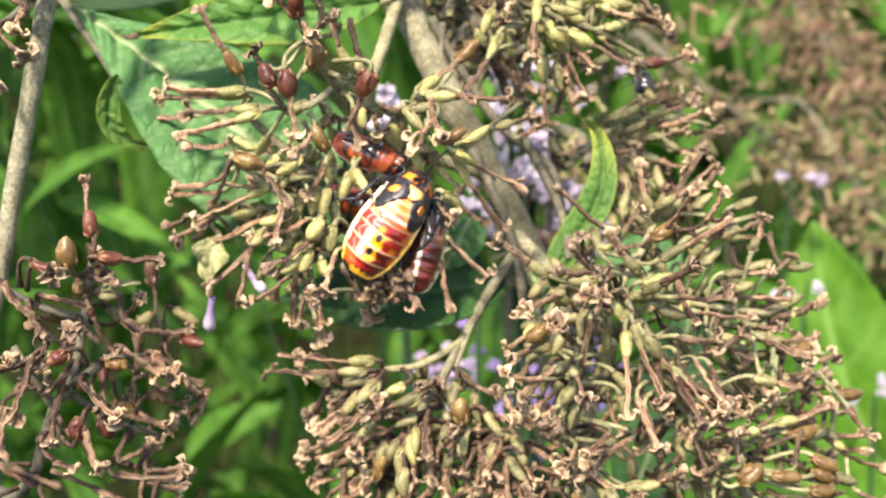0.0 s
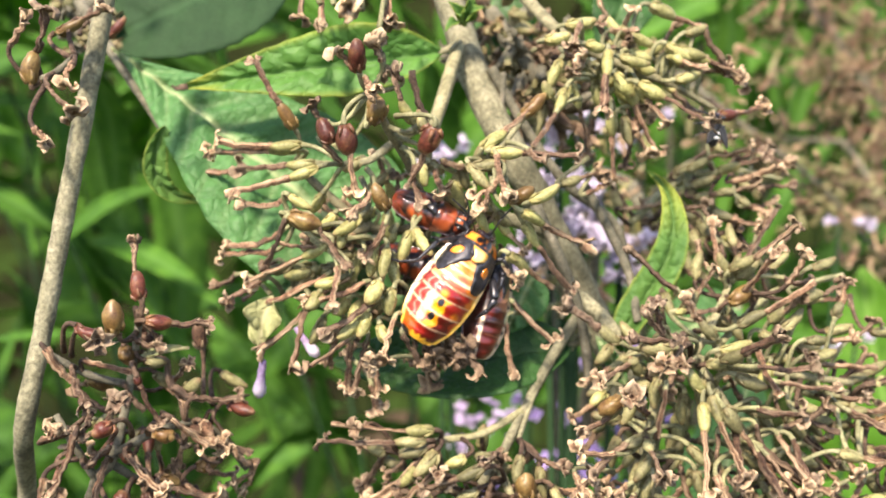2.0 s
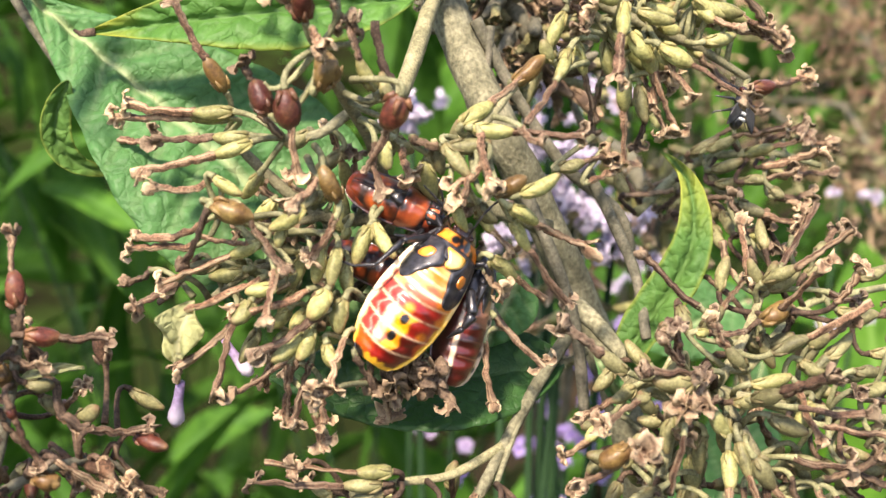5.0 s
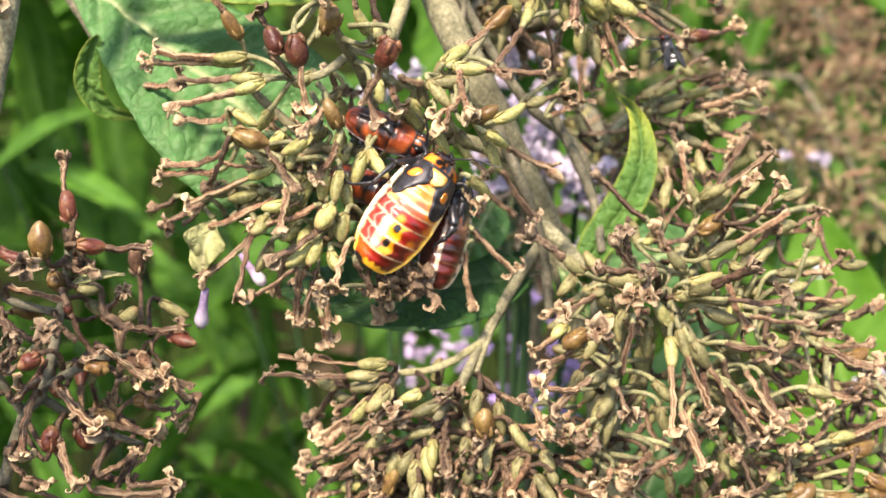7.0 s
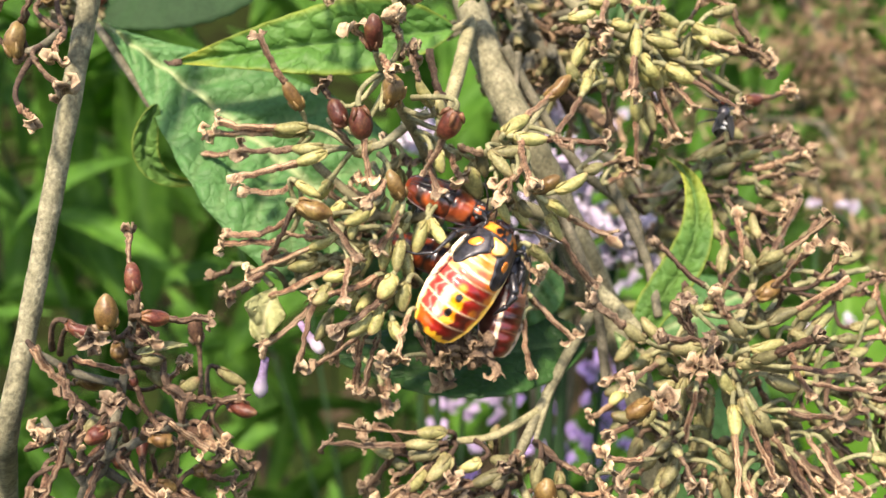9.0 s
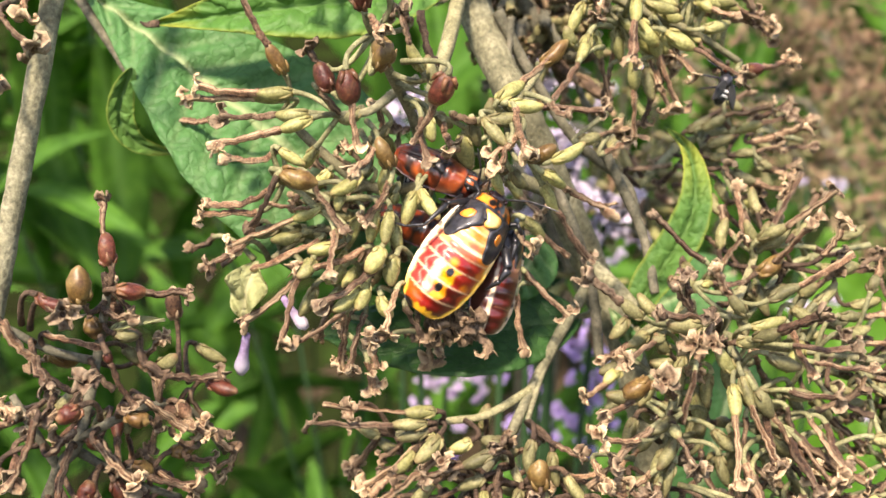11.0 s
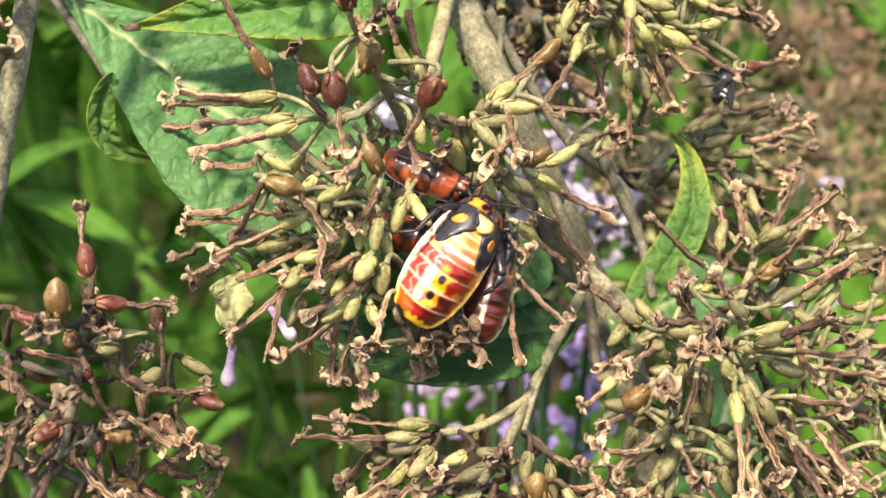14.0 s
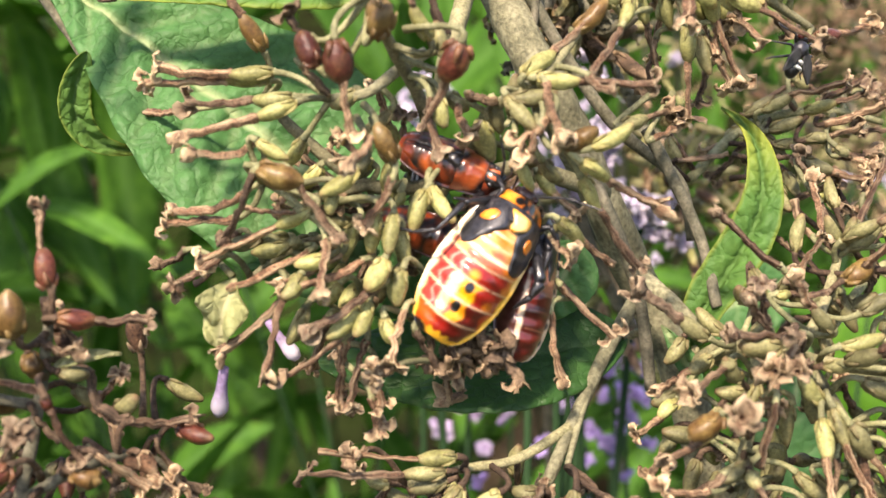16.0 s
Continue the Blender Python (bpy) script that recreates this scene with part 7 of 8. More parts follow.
def pale_extras(ob, place, plate, field, length):
    orange = lambda s, v: blend((0.74, 0.22, 0.02), (0.82, 0.36, 0.06), spot(s, v, 0.775, -0.6, 0.03, 0.1, 0.6))
    field("wing_pad", (0.555, 0.575, 0.60, 0.64, 0.67, 0.70, 0.74, 0.77, 0.80, 0.84, 0.90), (-0.7, -0.76, -0.82, -0.87, -0.89, -0.89, -0.89, -0.9, -0.9, -0.9, -0.86), (-0.62, -0.52, -0.46, -0.40, -0.27, -0.22, 0.0, 0.06, 0.0, -0.12, -0.2), 0.24, BLACK_BLUE)
    field("wing_pad", (0.545, 0.565, 0.60, 0.65, 0.70, 0.755, 0.80, 0.85, 0.90), (0.64, 0.56, 0.52, 0.47, 0.38, 0.32, 0.46, 0.56, 0.58), (0.78, 0.88, 0.94, 0.99, 0.99, 0.99, 0.99, 0.99, 0.96), 0.24, BLACK_BLUE)
    field("wing_base", (0.80, 0.84, 0.88, 0.905), (-0.3, -0.4, -0.6, -0.85), (0.75, 0.8, 0.9, 0.9), 0.14, BLACK_BLUE)
    field("shoulder_spot", (0.725, 0.745, 0.78, 0.81, 0.825), (-0.7, -0.78, -0.76, -0.66, -0.55), (-0.58, -0.42, -0.32, -0.34, -0.42), 0.33, SHELL, orange, 14, 10)
    field("shoulder_spot", (0.695, 0.72, 0.76, 0.79), (0.7, 0.6, 0.6, 0.68), (0.8, 0.86, 0.88, 0.82), 0.34, SHELL, orange, 14, 10)
    field("scutellum", (0.755, 0.775, 0.80, 0.825, 0.86, 0.885), (0.1, 0.03, 0.05, -0.02, -0.18, -0.24), (0.22, 0.34, 0.52, 0.6, 0.62, 0.55), 0.32, SHELL, lambda s, v: blend((0.82, 0.40, 0.05), (0.90, 0.62, 0.24), spot(s, v, 0.82, 0.2, 0.05, 0.3)), 16, 12)
    plate("pronotum", lambda a: (1.0 - 0.105 * a, 0.05), lambda a: 0.92, 0.2, SHELL, pronotum_marking, 18, 44)
    g = Geo()
    c = place(1.0, 0) + Vector((0, 0.1, -0.3))
    g.ball(c, 0.85, 0.6, 0.5, None, 16, 10, (0.05, 0.014, 0.009))
    part("head", g, SHELL, ob, "", (0, 0, 0))
    for s in (-1, 1):
        g = Geo()
        g.ball(c + Vector((0.75 * s, 0.05, 0.12)), 0.22, 0.25, 0.24)
        part("eye", g, EYE_RED, ob, "", (0, 0, 0))
    limb(ob, "leg", [(2.3, 90.0, 4.1), (0.4, 87.5, 3.8), (-1.5, 86.6, 2.0), (-3.1, 87.0, 1.9), (-4.4, 88.0, 2.3)], [0.3, 0.24, 0.15, 0.11, 0.08])
    limb(ob, "leg", [(5.3, 90.6, 0.2), (5.5, 89.6, -1.7), (4.8, 89.6, -2.7), (3.6, 90.4, -3.5)], [0.34, 0.42, 0.24, 0.1])
    limb(ob, "leg", [(5.2, 91.0, 2.0), (6.4, 90.5, 2.1), (6.8, 91.0, 1.0)], [0.28, 0.22, 0.12])
    limb(ob, "leg", [(1.5, 90.0, 2.7), (-0.7, 89.5, 1.0), (-2.4, 90.5, -0.9)], [0.26, 0.2, 0.12])


bug_pale = insect("bug_nymph", "red, cream and orange bug nymph with black wing pads", (4.6, 90.2, 4.2), (-2.1, 88.8, -5.2), (0.16, -1, 0.10), 3.05, 2.1, nymph_marking, pale_extras)


def dusky_extras(ob, place, plate, field, length):
    plate("wing_pad", lambda a: (0.86 - 0.3 * a, 0.42), lambda a: 0.26 * (1 - a ** 2) + 0.03, 0.16, BLACK_BLUE)
    limb(ob, "leg", [(6.0, 93.0, 2.0), (6.3, 91.5, 0.5), (5.7, 91.5, -1.4)], [0.3, 0.3, 0.14])


insect("bug_nymph", "dark red bug nymph half hidden under the pale one", (6.0, 93.6, 3.0), (3.6, 92.2, -7.3), (0.3, -1, -0.05), 2.3, 1.7, dusky_marking, dusky_extras)


def adult_extras(ob, place, plate, field, length):
    rust, bright = (0.25, 0.042, 0.012), (0.46, 0.10, 0.022)

    def wing(s, v):
        a = abs(v)
        c = blend(INK, (0.05, 0.028, 0.018), spot(s, a, 0.12, 0.3, 0.1, 0.3, 0.5))
        c = blend(c, bright, spot(s, a, 0.33, 0.52, 0.085, 0.3, 0.4))
        c = blend(c, rust, spot(s, a, 0.48, 0.7, 0.08, 0.25, 0.5))
        return blend(c, rust, spot(s, a, 0.09, 0.5, 0.06, 0.4, 0.5))

    def neck(s, v):
        a = abs(v)
        c = blend(rust, bright, 0.35 + 0.3 * math.sin(23 * s + 4 * a))
        c = blend(c, INK, max(spot(s, a, 0.6, 0.3, 0.05, 0.24, 0.5), spot(s, a, 0.83, 0.75, 0.04, 0.4, 0.5)))
        return blend(c, (0.52, 0.27, 0.15), max(0.6 * spot(s, a, 0.7, 0.9, 0.14, 0.07, 0.6), 0.5 * spot(s, v, 0.73, 0, 0.1, 0.05, 0.6)))

    field("forewing", (0.04, 0.2, 0.4, 0.54, 0.6), (-0.6, -0.8, -0.86, -0.88, -0.85), (-0.08, -0.02, -0.05, -0.3, -0.4), 0.12, SHELL, wing)
    field("forewing", (0.04, 0.2, 0.4, 0.54, 0.6), (0.02, 0.02, 0.05, 0.3, 0.4), (0.55, 0.8, 0.86, 0.88, 0.85), 0.16, SHELL, wing)
    field("scutellum", (0.36, 0.46, 0.56, 0.6), (-0.02, -0.18, -0.36, -0.4), (0.02, 0.18, 0.36, 0.4), 0.22, SHELL, lambda s, v: blend(INK, rust, spot(s, v, 0.38, 0, 0.035, 0.1, 0.4)), 10, 8)
    field("pronotum", (0.57, 0.64, 0.76, 0.84), (-0.98, -0.97, -0.85, -0.72), (0.98, 0.97, 0.85, 0.72), 0.2, SHELL, neck, 18, 26)
    g = Geo()
    g.ball(place(0.9, 0) + Vector((0, 0.1, 0.0)), 0.72, 0.95, 0.55, None, 20, 14, INK)
    part("head", g, SHELL, ob, "black head with orange patches", (0, 0, 0))
    for side in (-1, 1):
        g = Geo()
        g.ball(place(0.9, 0) + Vector((0.24 * side, 0.1, 0.27)), 0.24, 0.62, 0.3, None, 12, 8, bright)
        part("head_patch", g, SHELL, ob, "", (0, 0, 0))
        g = Geo()
        g.ball(place(0.9, 0) + Vector((0.68 * side, 0.0, 0.08)), 0.2, 0.24, 0.2, None, 10, 8, INK)
        part("eye", g, SHELL, ob, "", (0, 0, 0))
    limb(ob, "leg", [(1.7, 91.0, 4.6), (0.8, 89.5, 4.0), (-0.4, 89.0, 4.2)], [0.22, 0.18, 0.1])
    limb(ob, "leg", [(2.5, 90.5, 5.9), (3.1, 89.5, 4.8), (2.6, 89.5, 4.2)], [0.22, 0.18, 0.1])
    limb(ob, "antenna", [(3.0, 90.0, 5.7), (3.2, 89.2, 6.7), (2.9, 88.6, 8.4)], [0.13, 0.1, 0.07])
    limb(ob, "antenna", [(3.2, 90.0, 5.3), (3.7, 89.0, 5.8), (3.5, 88.6, 6.7)], [0.12, 0.1, 0.07])


insect("bug", "slender rust-red and black bug among the capsules", (3.0, 91.3, 5.1), (-4.1, 91.2, 8.3), (0.15, -1, 0.35), 1.85, 1.2, adult_marking, adult_extras)


def hidden_extras(ob, place, plate, field, length):
    limb(ob, "leg", [(-4.1, 91.0, 2.7), (-5.4, 90.0, 2.3), (-6.6, 91.0, 3.0)], [0.2, 0.16, 0.08])


insect("bug", "black and orange bug half hidden behind green capsules", (-5.7, 93.0, 3.4), (0.8, 92.0, 0.5), (0.1, -1, 0.2), 1.6, 1.3, adult_marking, hidden_extras)

def feeler(ob, pts, radii):
    """A jointed antenna, a part with its own joint as origin, so that it can swing."""
    inv = (BUSH.inverted() @ ob.matrix_world).inverted()
    ps = [(inv @ (Vector(p) / 1000)) * 1000 for p in pts]
    g = Geo()
    for a, b, r0, r1 in zip(ps, ps[1:], radii, radii[1:]):
        g.sweep([a, a.lerp(b, 0.1), a.lerp(b, 0.5), a.lerp(b, 0.9), b], [r0 * 0.6, r0, (r0 + r1) * 0.5, r1, r1 * 0.6], 8)
    p = part("antenna", g, BLACK, ob, "", tuple(ps[0]))
    p.location = ps[0] / 1000
    return p, ps[0] / 1000


antenna_side, joint_side = feeler(bug_pale, [(5.1, 88.6, 4.1), (7.0, 87.6, 3.9), (7.9, 87.2, 3.6), (9.5, 86.6, 2.9)], [0.1, 0.09, 0.1, 0.06])
antenna_up, joint_up = feeler(bug_pale, [(3.7, 89.6, 4.7), (4.0, 88.8, 5.8), (3.7, 88.2, 7.1), (3.2, 88.0, 8.4)], [0.1, 0.09, 0.09, 0.06])


def fly(name, label, at, head, dorsal, size):
    """A small fly: head, thorax, banded abdomen, two wings and six bent legs."""
    ob = thing(name, at, label, "insect", turn=turn_of(Vector(at) + Vector(head), at, dorsal))
    z = (0, 0, 0)
    for pname, c, r, mat in (("abdomen", (0, -0.42, 0), (0.27, 0.42, 0.24), BLACK), ("thorax", (0, 0.15, 0.06), (0.27, 0.3, 0.27), BLACK_BLUE), ("head", (0, 0.52, 0.0), (0.22, 0.15, 0.19), BLACK)):
        g = Geo()
        g.ball(Vector(c) * size, *(q * size for q in r))
        part(pname, g, mat, ob, "", z)
    for s in (-1, 1):
        g = Geo()
        g.ball(Vector((0.15 * s, 0.55, 0.06)) * size, 0.1 * size, 0.11 * size, 0.13 * size)
        part("eye", g, EYE_RED, ob, "", z)
        g, spine, nor = leaf_blade(Vector((0.12 * s, 0.15, 0.26)) * size, Vector((0.62 * s, -0.8, 0.3)) * size, (0, 0, 1), 0.2 * size, nu=14, nv=6, deep=0.02)
        part("wing", g, WING, ob, "", z)
        for k, y in enumerate((0.35, 0.12, -0.1)):
            g = Geo()
            q = [Vector(p) * size for p in ((0.15 * s, y, -0.1), (0.5 * s, y + 0.15 - 0.15 * k, 0.14), (0.72 * s, y + 0.3 - 0.3 * k, -0.3), (0.9 * s, y + 0.36 - 0.4 * k, -0.34))]
            g.sweep(q, [0.05 * size, 0.045 * size, 0.03 * size, 0.02 * size], 6)
            part("leg", g, BLACK, ob, "", z)
    for y in (-0.25, -0.45, -0.62):
        g = Geo()
        g.sweep([Vector((math.cos(a) * 0.262 * 1.02, y, math.sin(a) * 0.24)) * size * (1 - 0.25 * max(0, -y - 0.45) / 0.17) for a in [math.pi * k / 12 for k in range(13)]], [0.06 * size] * 13, 6)
        part("band", g, HAIR_WHITE, ob, "narrow white band", z)
    return ob


resting_fly = fly("fly", "small black fly with white bands clinging to a corolla", (26.1, 98.5, 15.4), (0.25, 0, 0.75), (0.7, -0.7, 0.1), 2.4)
walking_fly = fly("fly", "small dark fly that walks over the large leaf", (-28.1, 98.0, 19.2), (-0.4, 0, 0.9), (0, -1, 0.2), 1.9)


# ---- behind: weeds, a brown panicle and mauve flowers, all out of focus ----
gm = bpy.data.meshes.new("ground")
gm.from_pydata([(-400, -400, 0), (400, -400, 0), (400, 400, 0), (-400, 400, 0)], [], [(0, 1, 2, 3)])
gm.materials.append(ground_material())
ground = tagged(new("ground", gm), "rough grass and dark earth", "ground", "", "structure")


def panicle(name, label, pts, count, spread, mats, lengths, thick=1.0):
    """A far seed head: an axis and many florets round it."""
    pts = [Vector(p) for p in pts]
    ob = thing(name, pts[0], label, "seed head")
    g = Geo()
    g.sweep(pts, [1.3, 1.1, 0.8, 0.5][:len(pts)] + [0.5] * max(0, len(pts) - 4), 8)
    part("stem", g, BARK_DARK, ob)
    if pts[0].y > 130:
        g = Geo()
        g.sweep([pts[0]] + rooted(pts[0] + Vector((0, 90, 15)) * (pts[0].y / 300)), [1.1, 1.3, 1.6, 2.0, 2.4, 3.0], 8)
        part("stalk", g, BARK_DARK, ob)
    for mat, share in mats:
        g = Geo()
        for _ in range(int(count * share)):
            u = random.random()
            c = along(pts, u)
            d = Vector((random.gauss(0, 1), random.gauss(0, 1), random.gauss(0, 1))).normalized()
            b = c + d * random.uniform(0.2, 1.0) * spread * (1.1 - 0.5 * u)
            way = (d + Vector([random.gauss(0, 0.5) for _ in range(3)]) + Vector((0, 0, -0.15))).normalized()
            e = b + way * random.uniform(*lengths)
            if random.random() < 0.55:
                corolla(g, bow(b, e, 0.3, 6), 0.4 * thick, 1, 1)
            else:
                capsule(g, bow(b, e, 0.2, 6), 0.7 * thick, False)
        p = part("seed_mass", g, mat, ob)
        p["kind"] = "stuff"
    return ob


panicle("seed_panicle", "rusty brown seed panicle out of focus", [(104.5, 400.0, 136.0), (129.8, 400.0, 99.9), (146.9, 395.0, 70.0), (161.3, 390.0, 36.6)], 330, 27.0, ((TUBE, 0.45), (RUST, 0.35), (OLIVE, 0.2)), (6, 10))
panicle("seed_panicle", "dull green-brown seed panicle out of focus", [(57.8, 300.0, 62.6), (75.7, 300.0, 47.0), (97.6, 303.0, 30.2), (116.3, 306.0, 8.1)], 150, 17.0, ((OLIVE, 0.6), (TUBE_DARK, 0.2), (TUBE, 0.2)), (5, 9), 1.1)
panicle("seed_panicle", "dull brown seed panicle out of focus", [(123.3, 360.0, 50.0), (140.2, 360.0, 22.0), (155.8, 362.0, -4.0)], 180, 20.0, ((OLIVE, 0.4), (TUBE_DARK, 0.25), (TUBE, 0.35)), (5, 9), 1.1)
panicle("seed_panicle", "brown seed panicle out of focus at the edge", [(90.5, 400.0, 161.5), (119.4, 400.0, 119.3), (142.4, 396.0, 81.0), (166.3, 396.0, 44.4)], 270, 26.0, ((TUBE, 0.45), (RUST, 0.35), (OLIVE, 0.2)), (6, 10))
# dark materials here put the shade behind the stem into the colour
panicle("seed_panicle", "dark seed panicle in the shade behind the stem", [(4.8, 118.0, 33.2), (9.3, 118.0, 27.0), (13.0, 120.0, 20.4)], 110, 6.0, ((OLIVE, 0.3), (TUBE_DARK, 0.4), (BARK_DARK, 0.3)), (3, 6))

panicle("seed_panicle", "pale green seed panicle out of focus", [(15.4, 165.0, 9.7), (17.6, 165.0, 1.8), (21.7, 166.0, -7.0), (27.3, 168.0, -14.2)], 40, 8.0, ((OLIVE, 0.45), (GREEN, 0.3), (TUBE, 0.25)), (4, 7))
panicle("seed_panicle", "pale green seed panicle out of focus", [(27.3, 168.0, 17.1), (30.9, 168.0, 9.9), (32.7, 168.0, 1.9)], 70, 8.0, ((OLIVE, 0.5), (GREEN, 0.3), (TUBE, 0.2)), (4, 7))
panicle("bud_tuft", "dark spiky tuft of buds at the foot of the large leaf", [(-47.3, 118.0, 37.1), (-44.8, 117.0, 34.0), (-43.0, 116.0, 31.4)], 40, 2.2, ((BARK_DARK, 0.6), (OLIVE, 0.4)), (1.5, 3))


def flowers(label, centre, spread, count, mat, turn_out=0.6, r=0.55):
    """A tuft of open mauve flowers."""
    c = Vector(centre)
    ob = thing("flower_spike", c, label, "flower")
    g = Geo()
    g.sweep(rooted(c + Vector((0, 5, 0))), [0.5, 0.8, 1.2, 1.6, 2.0], 8)
    part("stalk", g, LEAF_BACK_SHADE, ob)
    for _ in range(count):
        b = c + Vector((random.gauss(0, spread[0]), random.gauss(0, 2), random.gauss(0, spread[1])))
        e = b + Vector((random.gauss(0, turn_out), -1.0, random.gauss(0, turn_out))).normalized() * random.uniform(2.5, 4.5)
        g = Geo()
        corolla(g, bow(b, e, 0.2, 6), r, 1, 1)
        corolla(g, bow(b, e + Vector((0, -0.2, 0)), 0.2, 6), r * 1.25, 1, 1)
        part("open_flower", g, mat, ob)
    return ob


flowers("mauve flowers out of focus", (0.7, 228.0, -30.2), (5.0, 3.4), 14, MAUVE)
flowers("violet flowers out of focus", (32.7, 231.0, -23.2), (4.4, 5.7), 16, MAUVE_DEEP)
flowers("violet flowers out of focus", (24.5, 229.0, -38.9), (4.9, 7.8), 18, MAUVE_DEEP)
flowers("pale mauve flowers out of focus", (27.4, 228.0, 37.7), (6.5, 4.4), 13, PALE_MAUVE)
flowers("pale mauve flowers out of focus", (33.6, 229.0, 8.6), (2.9, 6.0), 7, PALE_MAUVE)
flowers("pale mauve flowers out of focus", (15.6, 224.0, 22.8), (3.4, 3.4), 5, PALE_MAUVE)
flowers("mauve flowers out of focus", (23.0, 226.0, 13.3), (3.9, 4.4), 6, MAUVE)
flowers("pale mauve flowers out of focus", (-8.3, 224.0, 27.8), (2.9, 4.2), 8, PALE_MAUVE)
flowers("pale flowers out of focus", (113.7, 266.0, -41.6), (3.9, 3.9), 6, PALE_MAUVE)
flowers("pale flowers out of focus", (93.1, 266.0, 15.9), (1.6, 1.6), 3, PALE_MAUVE)
flowers("pale mauve flowers out of focus", (96.9, 266.0, -11.1), (5.2, 5.2), 3, PALE_MAUVE)
flowers("violet flowers out of focus", (18.5, 229.0, -33.6), (5.7, 6.5), 14, MAUVE_DEEP)
flowers("pale mauve flowers out of focus", (15.9, 165.0, 27.3), (2.3, 1.7), 10, PALE_MAUVE)
flowers("pale mauve flowers out of focus", (19.0, 165.0, 17.2), (1.6, 1.4), 8, PALE_MAUVE)
flowers("pale mauve flowers out of focus", (25.8, 165.0, 4.0), (2.2, 2.6), 11, PALE_MAUVE)
flowers("pale mauve flowers out of focus", (13.7, 165.0, 9.3), (1.7, 2.0), 8, PALE_MAUVE)
flowers("pale mauve flowers out of focus", (19.8, 165.0, 8.9), (1.8, 2.1), 8, PALE_MAUVE)
flowers("pale mauve flowers out of focus", (-4.8, 165.0, 22.2), (0.9, 2.6), 3, PALE_MAUVE)
flowers("pale mauve flowers out of focus", (13.3, 165.0, 25.6), (2.3, 1.8), 9, PALE_MAUVE)
flowers("pale mauve flowers out of focus", (9.7, 165.0, 1.6), (1.6, 1.8), 7, PALE_MAUVE)
flowers("pale mauve flowers out of focus", (16.8, 165.0, 10.0), (1.8, 1.8), 7, PALE_MAUVE)

# weed leaves: a few shapes, many leaves
weeds = thing("weeds", (-81.7, 400.0, -76.4), "bank of green weeds out of focus", "weeds", "", "stuff")
shapes, dry_shapes = [], []
for length, half in ((60, 7), (80, 6), (45, 8), (100, 5)):
    g, spine, nor = leaf_blade((0, 0, 0), (0, length, 0), (0, 0, 1), half, arch=length * 0.12, fold=0.2, wave=0.3, nu=16, nv=6, pairs=6, deep=0.4)
    shapes.append(g.mesh("leaf", WEED, (0, 0, 0)))
    dry_shapes.append(g.mesh("leaf", WEED_DRY, (0, 0, 0)))


def weed(at, aim, roll, size):
    feet.append(Vector(at))
    ob = new("leaf", random.choice(dry_shapes if at[1] > 700 and random.random() < 0.3 else shapes))
    q = Vector(aim).normalized().to_track_quat("Y", "Z").to_matrix() @ Matrix.Rotation(roll, 3, "Y")
    ob.parent = weeds
    ob.matrix_basis = Matrix.Translation((Vector(at) - Vector(weeds["o"])) / 1000) @ q.to_4x4() @ Matrix.Scale(size, 4)


feet = []
rng = random.Random(7)
for _ in range(560):
    y = rng.uniform(300, 760)
    x = rng.uniform(-0.62, 0.62) * (y + 30)
    y += 110 * (x > 0.05 * y)
    z = rng.uniform(-0.42, 0.34) * (y + 20)
    if -185 < x < -60 and -140 < z < -40 and y < 500:  # a hollow low in the bank
        x, y, z = x * 1.25, y * 1.38, z * 1.65
    weed((x, y, z), (rng.gauss(0, 0.8), rng.gauss(-0.3, 0.4), rng.gauss(0.35, 0.6)), rng.uniform(-1.2, 1.2), rng.uniform(0.9, 1.7))


for _ in range(160):
    y = rng.uniform(650, 1200)
    weed((rng.uniform(-0.6, 0.6) * y, y, rng.uniform(-0.4, 0.36) * y), (rng.gauss(0, 0.8), rng.gauss(-0.3, 0.4), rng.gauss(0.35, 0.6)), rng.uniform(-1.2, 1.2), rng.uniform(1.6, 3.0))


g = Geo()
for k, p in enumerate(feet):
    if k % 5 == 0:
        g.sweep(rooted(p, rng.gauss(0, 130), rng.uniform(0, 200)), [0.5, 0.7, 1.0, 1.3, 1.6], 5)
part("stalks", g, LEAF_BACK_SHADE, weeds, "thin upright weed stalks")


# ---- what moves ----
def at(place, turn):
    return BUSH @ Matrix.Translation(Vector(place) / 1000) @ turn.to_4x4()


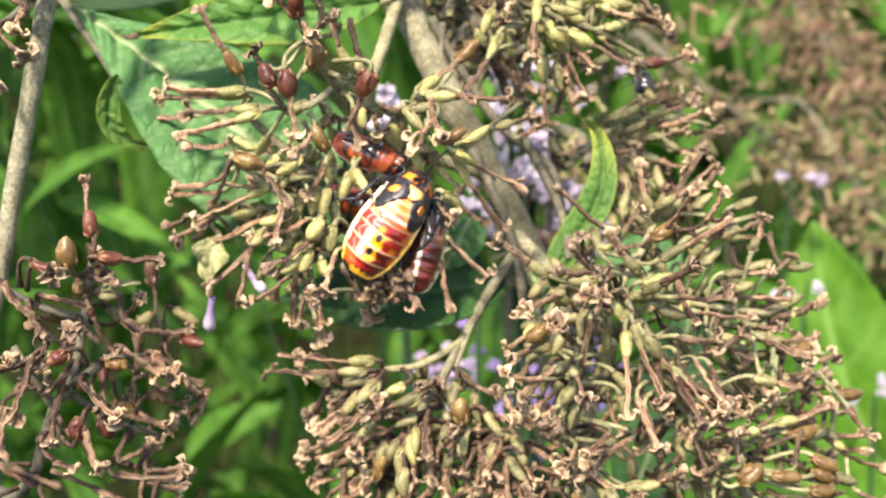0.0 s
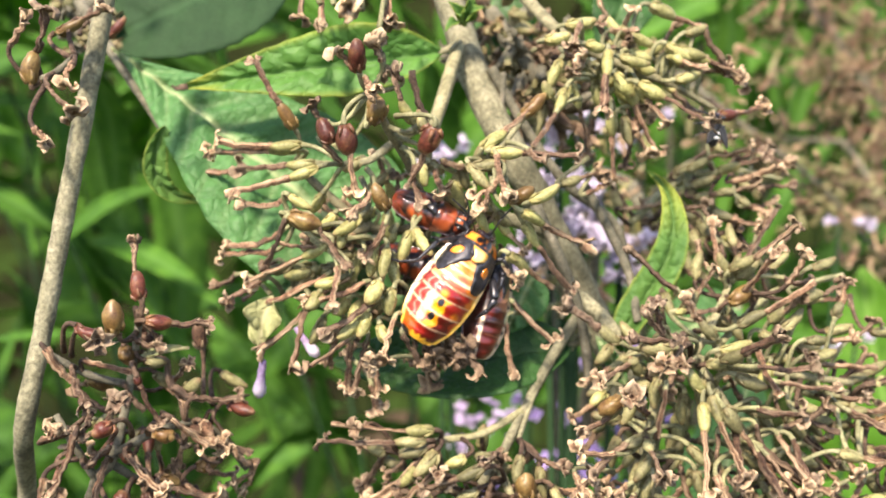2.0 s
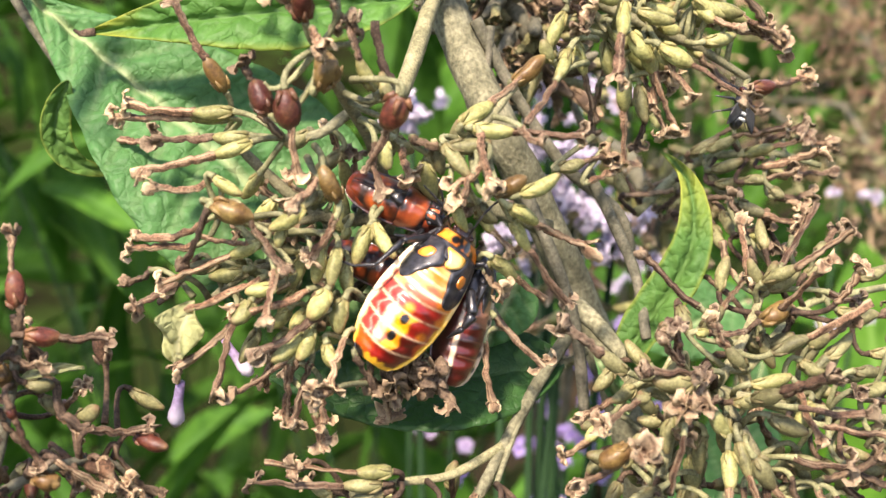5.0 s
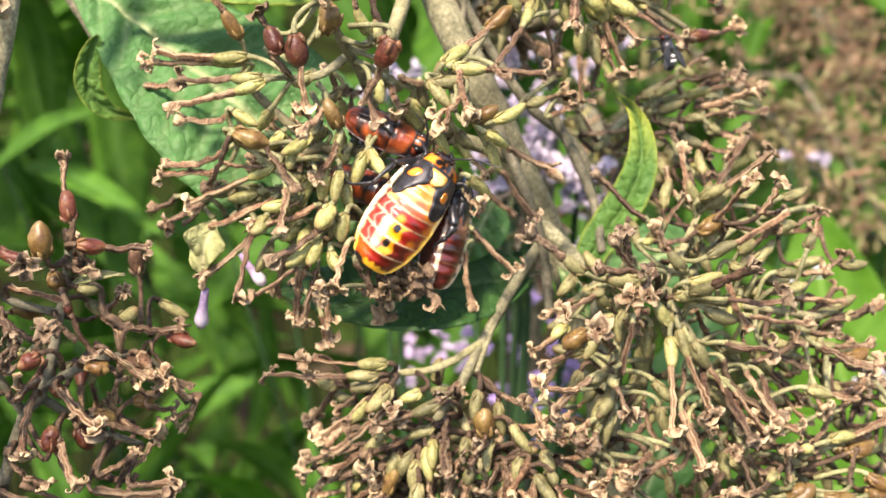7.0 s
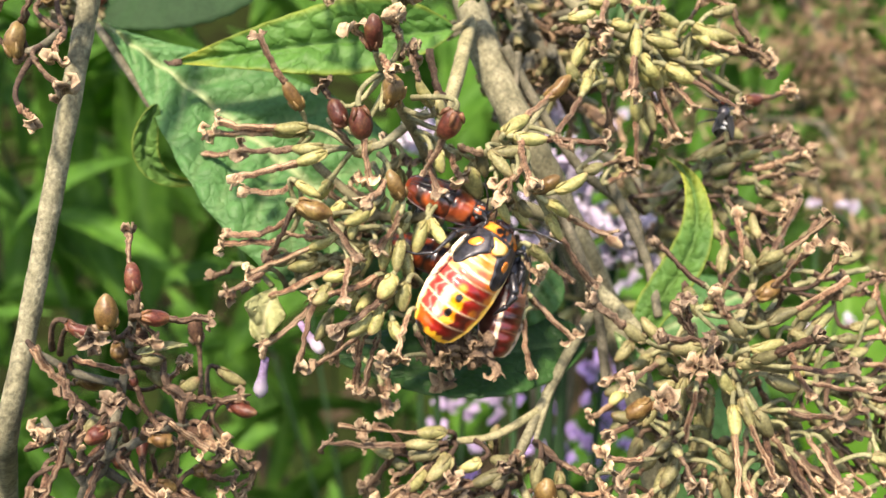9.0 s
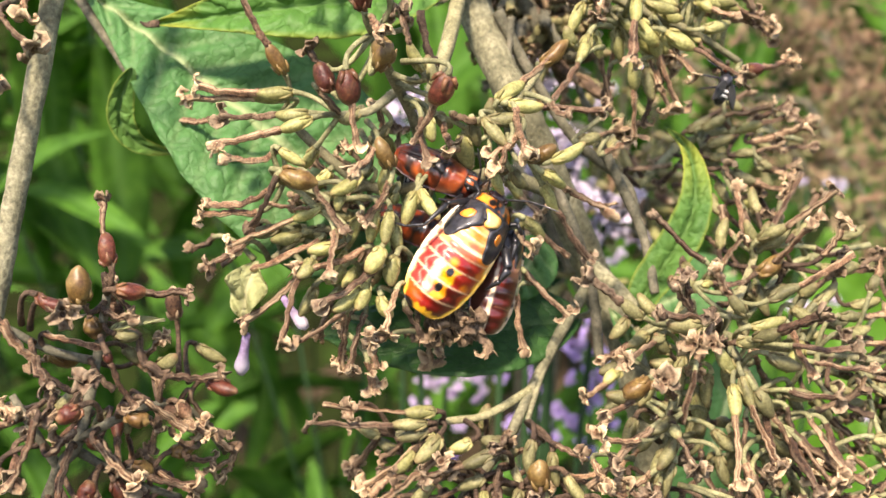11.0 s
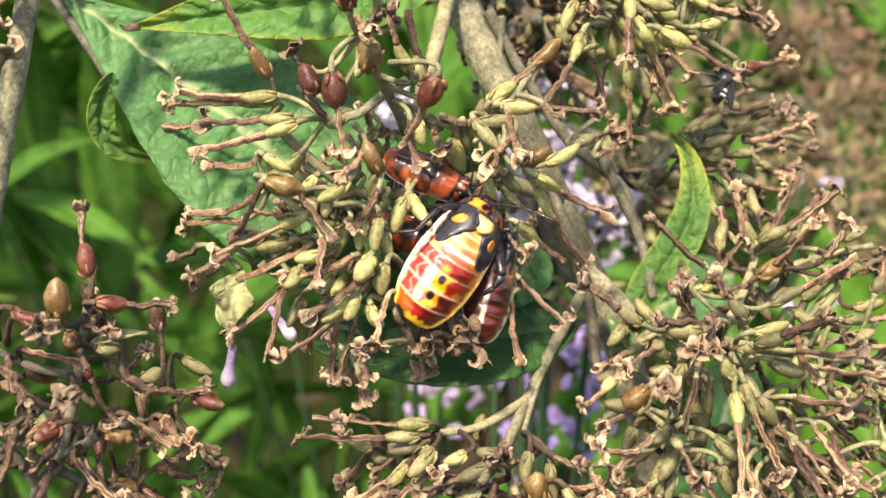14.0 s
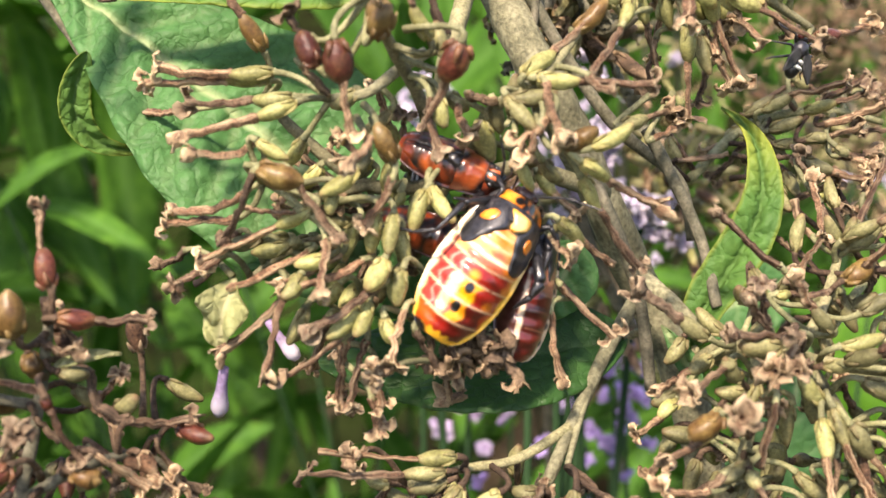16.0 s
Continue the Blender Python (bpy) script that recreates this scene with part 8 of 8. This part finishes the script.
def motions():
    back = (0.15, -1, 0.2)
    rows = []
    for t, p, way in ((0.0, (-42.1, 99.0, 49.2), (0.4, 0, -0.9)), (2.6, (-40.8, 99.0, 45.2), (0.4, 0, -0.9)), (2.9, (-34.9, 99.0, 34.9), (0.5, 0, -0.85)), (3.1, (-31.2, 98.5, 26.4), (0.45, 0, -0.9)),
                      (3.3, (-29.7, 98.5, 22.6), (0.6, 0, -0.8)), (3.5, (-28.3, 98.5, 19.2), (0.5, 0, -0.85)), (3.7, (-26.5, 98.5, 16.1), (0.8, 0, -0.6)), (3.9, (-18.2, 98.0, 11.6), (0.9, 0, -0.2)),
                      (4.1, (-19.2, 98.0, 10.3), (0.6, 0, -0.8)), (4.3, (-13.1, 98.0, 6.9), (0.9, 0, -0.3)), (4.6, (-3.2, 97.5, 6.2), (0.9, 0, -0.2)), (16.0, (-2.7, 97.5, 6.1), (0.9, 0, -0.2))):
        rows.append((t, at(p, turn_of(Vector(p) + Vector(way), p, back))))
    walk(walking_fly, rows)
    rows = []
    for t, p, way in ((0.0, (27.7, 98.5, 15.2), (-0.1, 0, 1)), (2.0, (27.8, 98.5, 15.4), (0.1, 0, 1)), (4.5, (27.4, 98.5, 15.2), (0.3, 0, 0.9)), (6.8, (25.9, 98.5, 15.1), (-0.2, 0, 0.9)),
                      (8.2, (25.9, 98.5, 15.1), (0.1, 0, 0.9)), (11.0, (26.0, 98.5, 15.2), (0.25, 0, 0.8)), (16.0, (26.2, 98.5, 15.2), (0.3, 0, 0.8))):
        rows.append((t, at(p, turn_of(Vector(p) + Vector(way), p, (0.6, -0.8, 0.1)))))
    walk(resting_fly, rows)
    for limb_part, joint, swings in ((antenna_side, joint_side, ((0.0, 62), (4.7, 70), (6.8, 8), (8.2, -4), (10.3, 0), (13.0, 2), (14.0, -3), (16.0, 1))), (antenna_up, joint_up, ((0.0, 30), (4.7, 24), (7.5, 12), (8.2, 0), (12.0, 2), (14.0, -6), (16.0, -10)))):
        walk(limb_part, [(t, Matrix.Translation(joint) @ pose(0, 0, 0, 0, 0, a)) for t, a in swings])


motions()
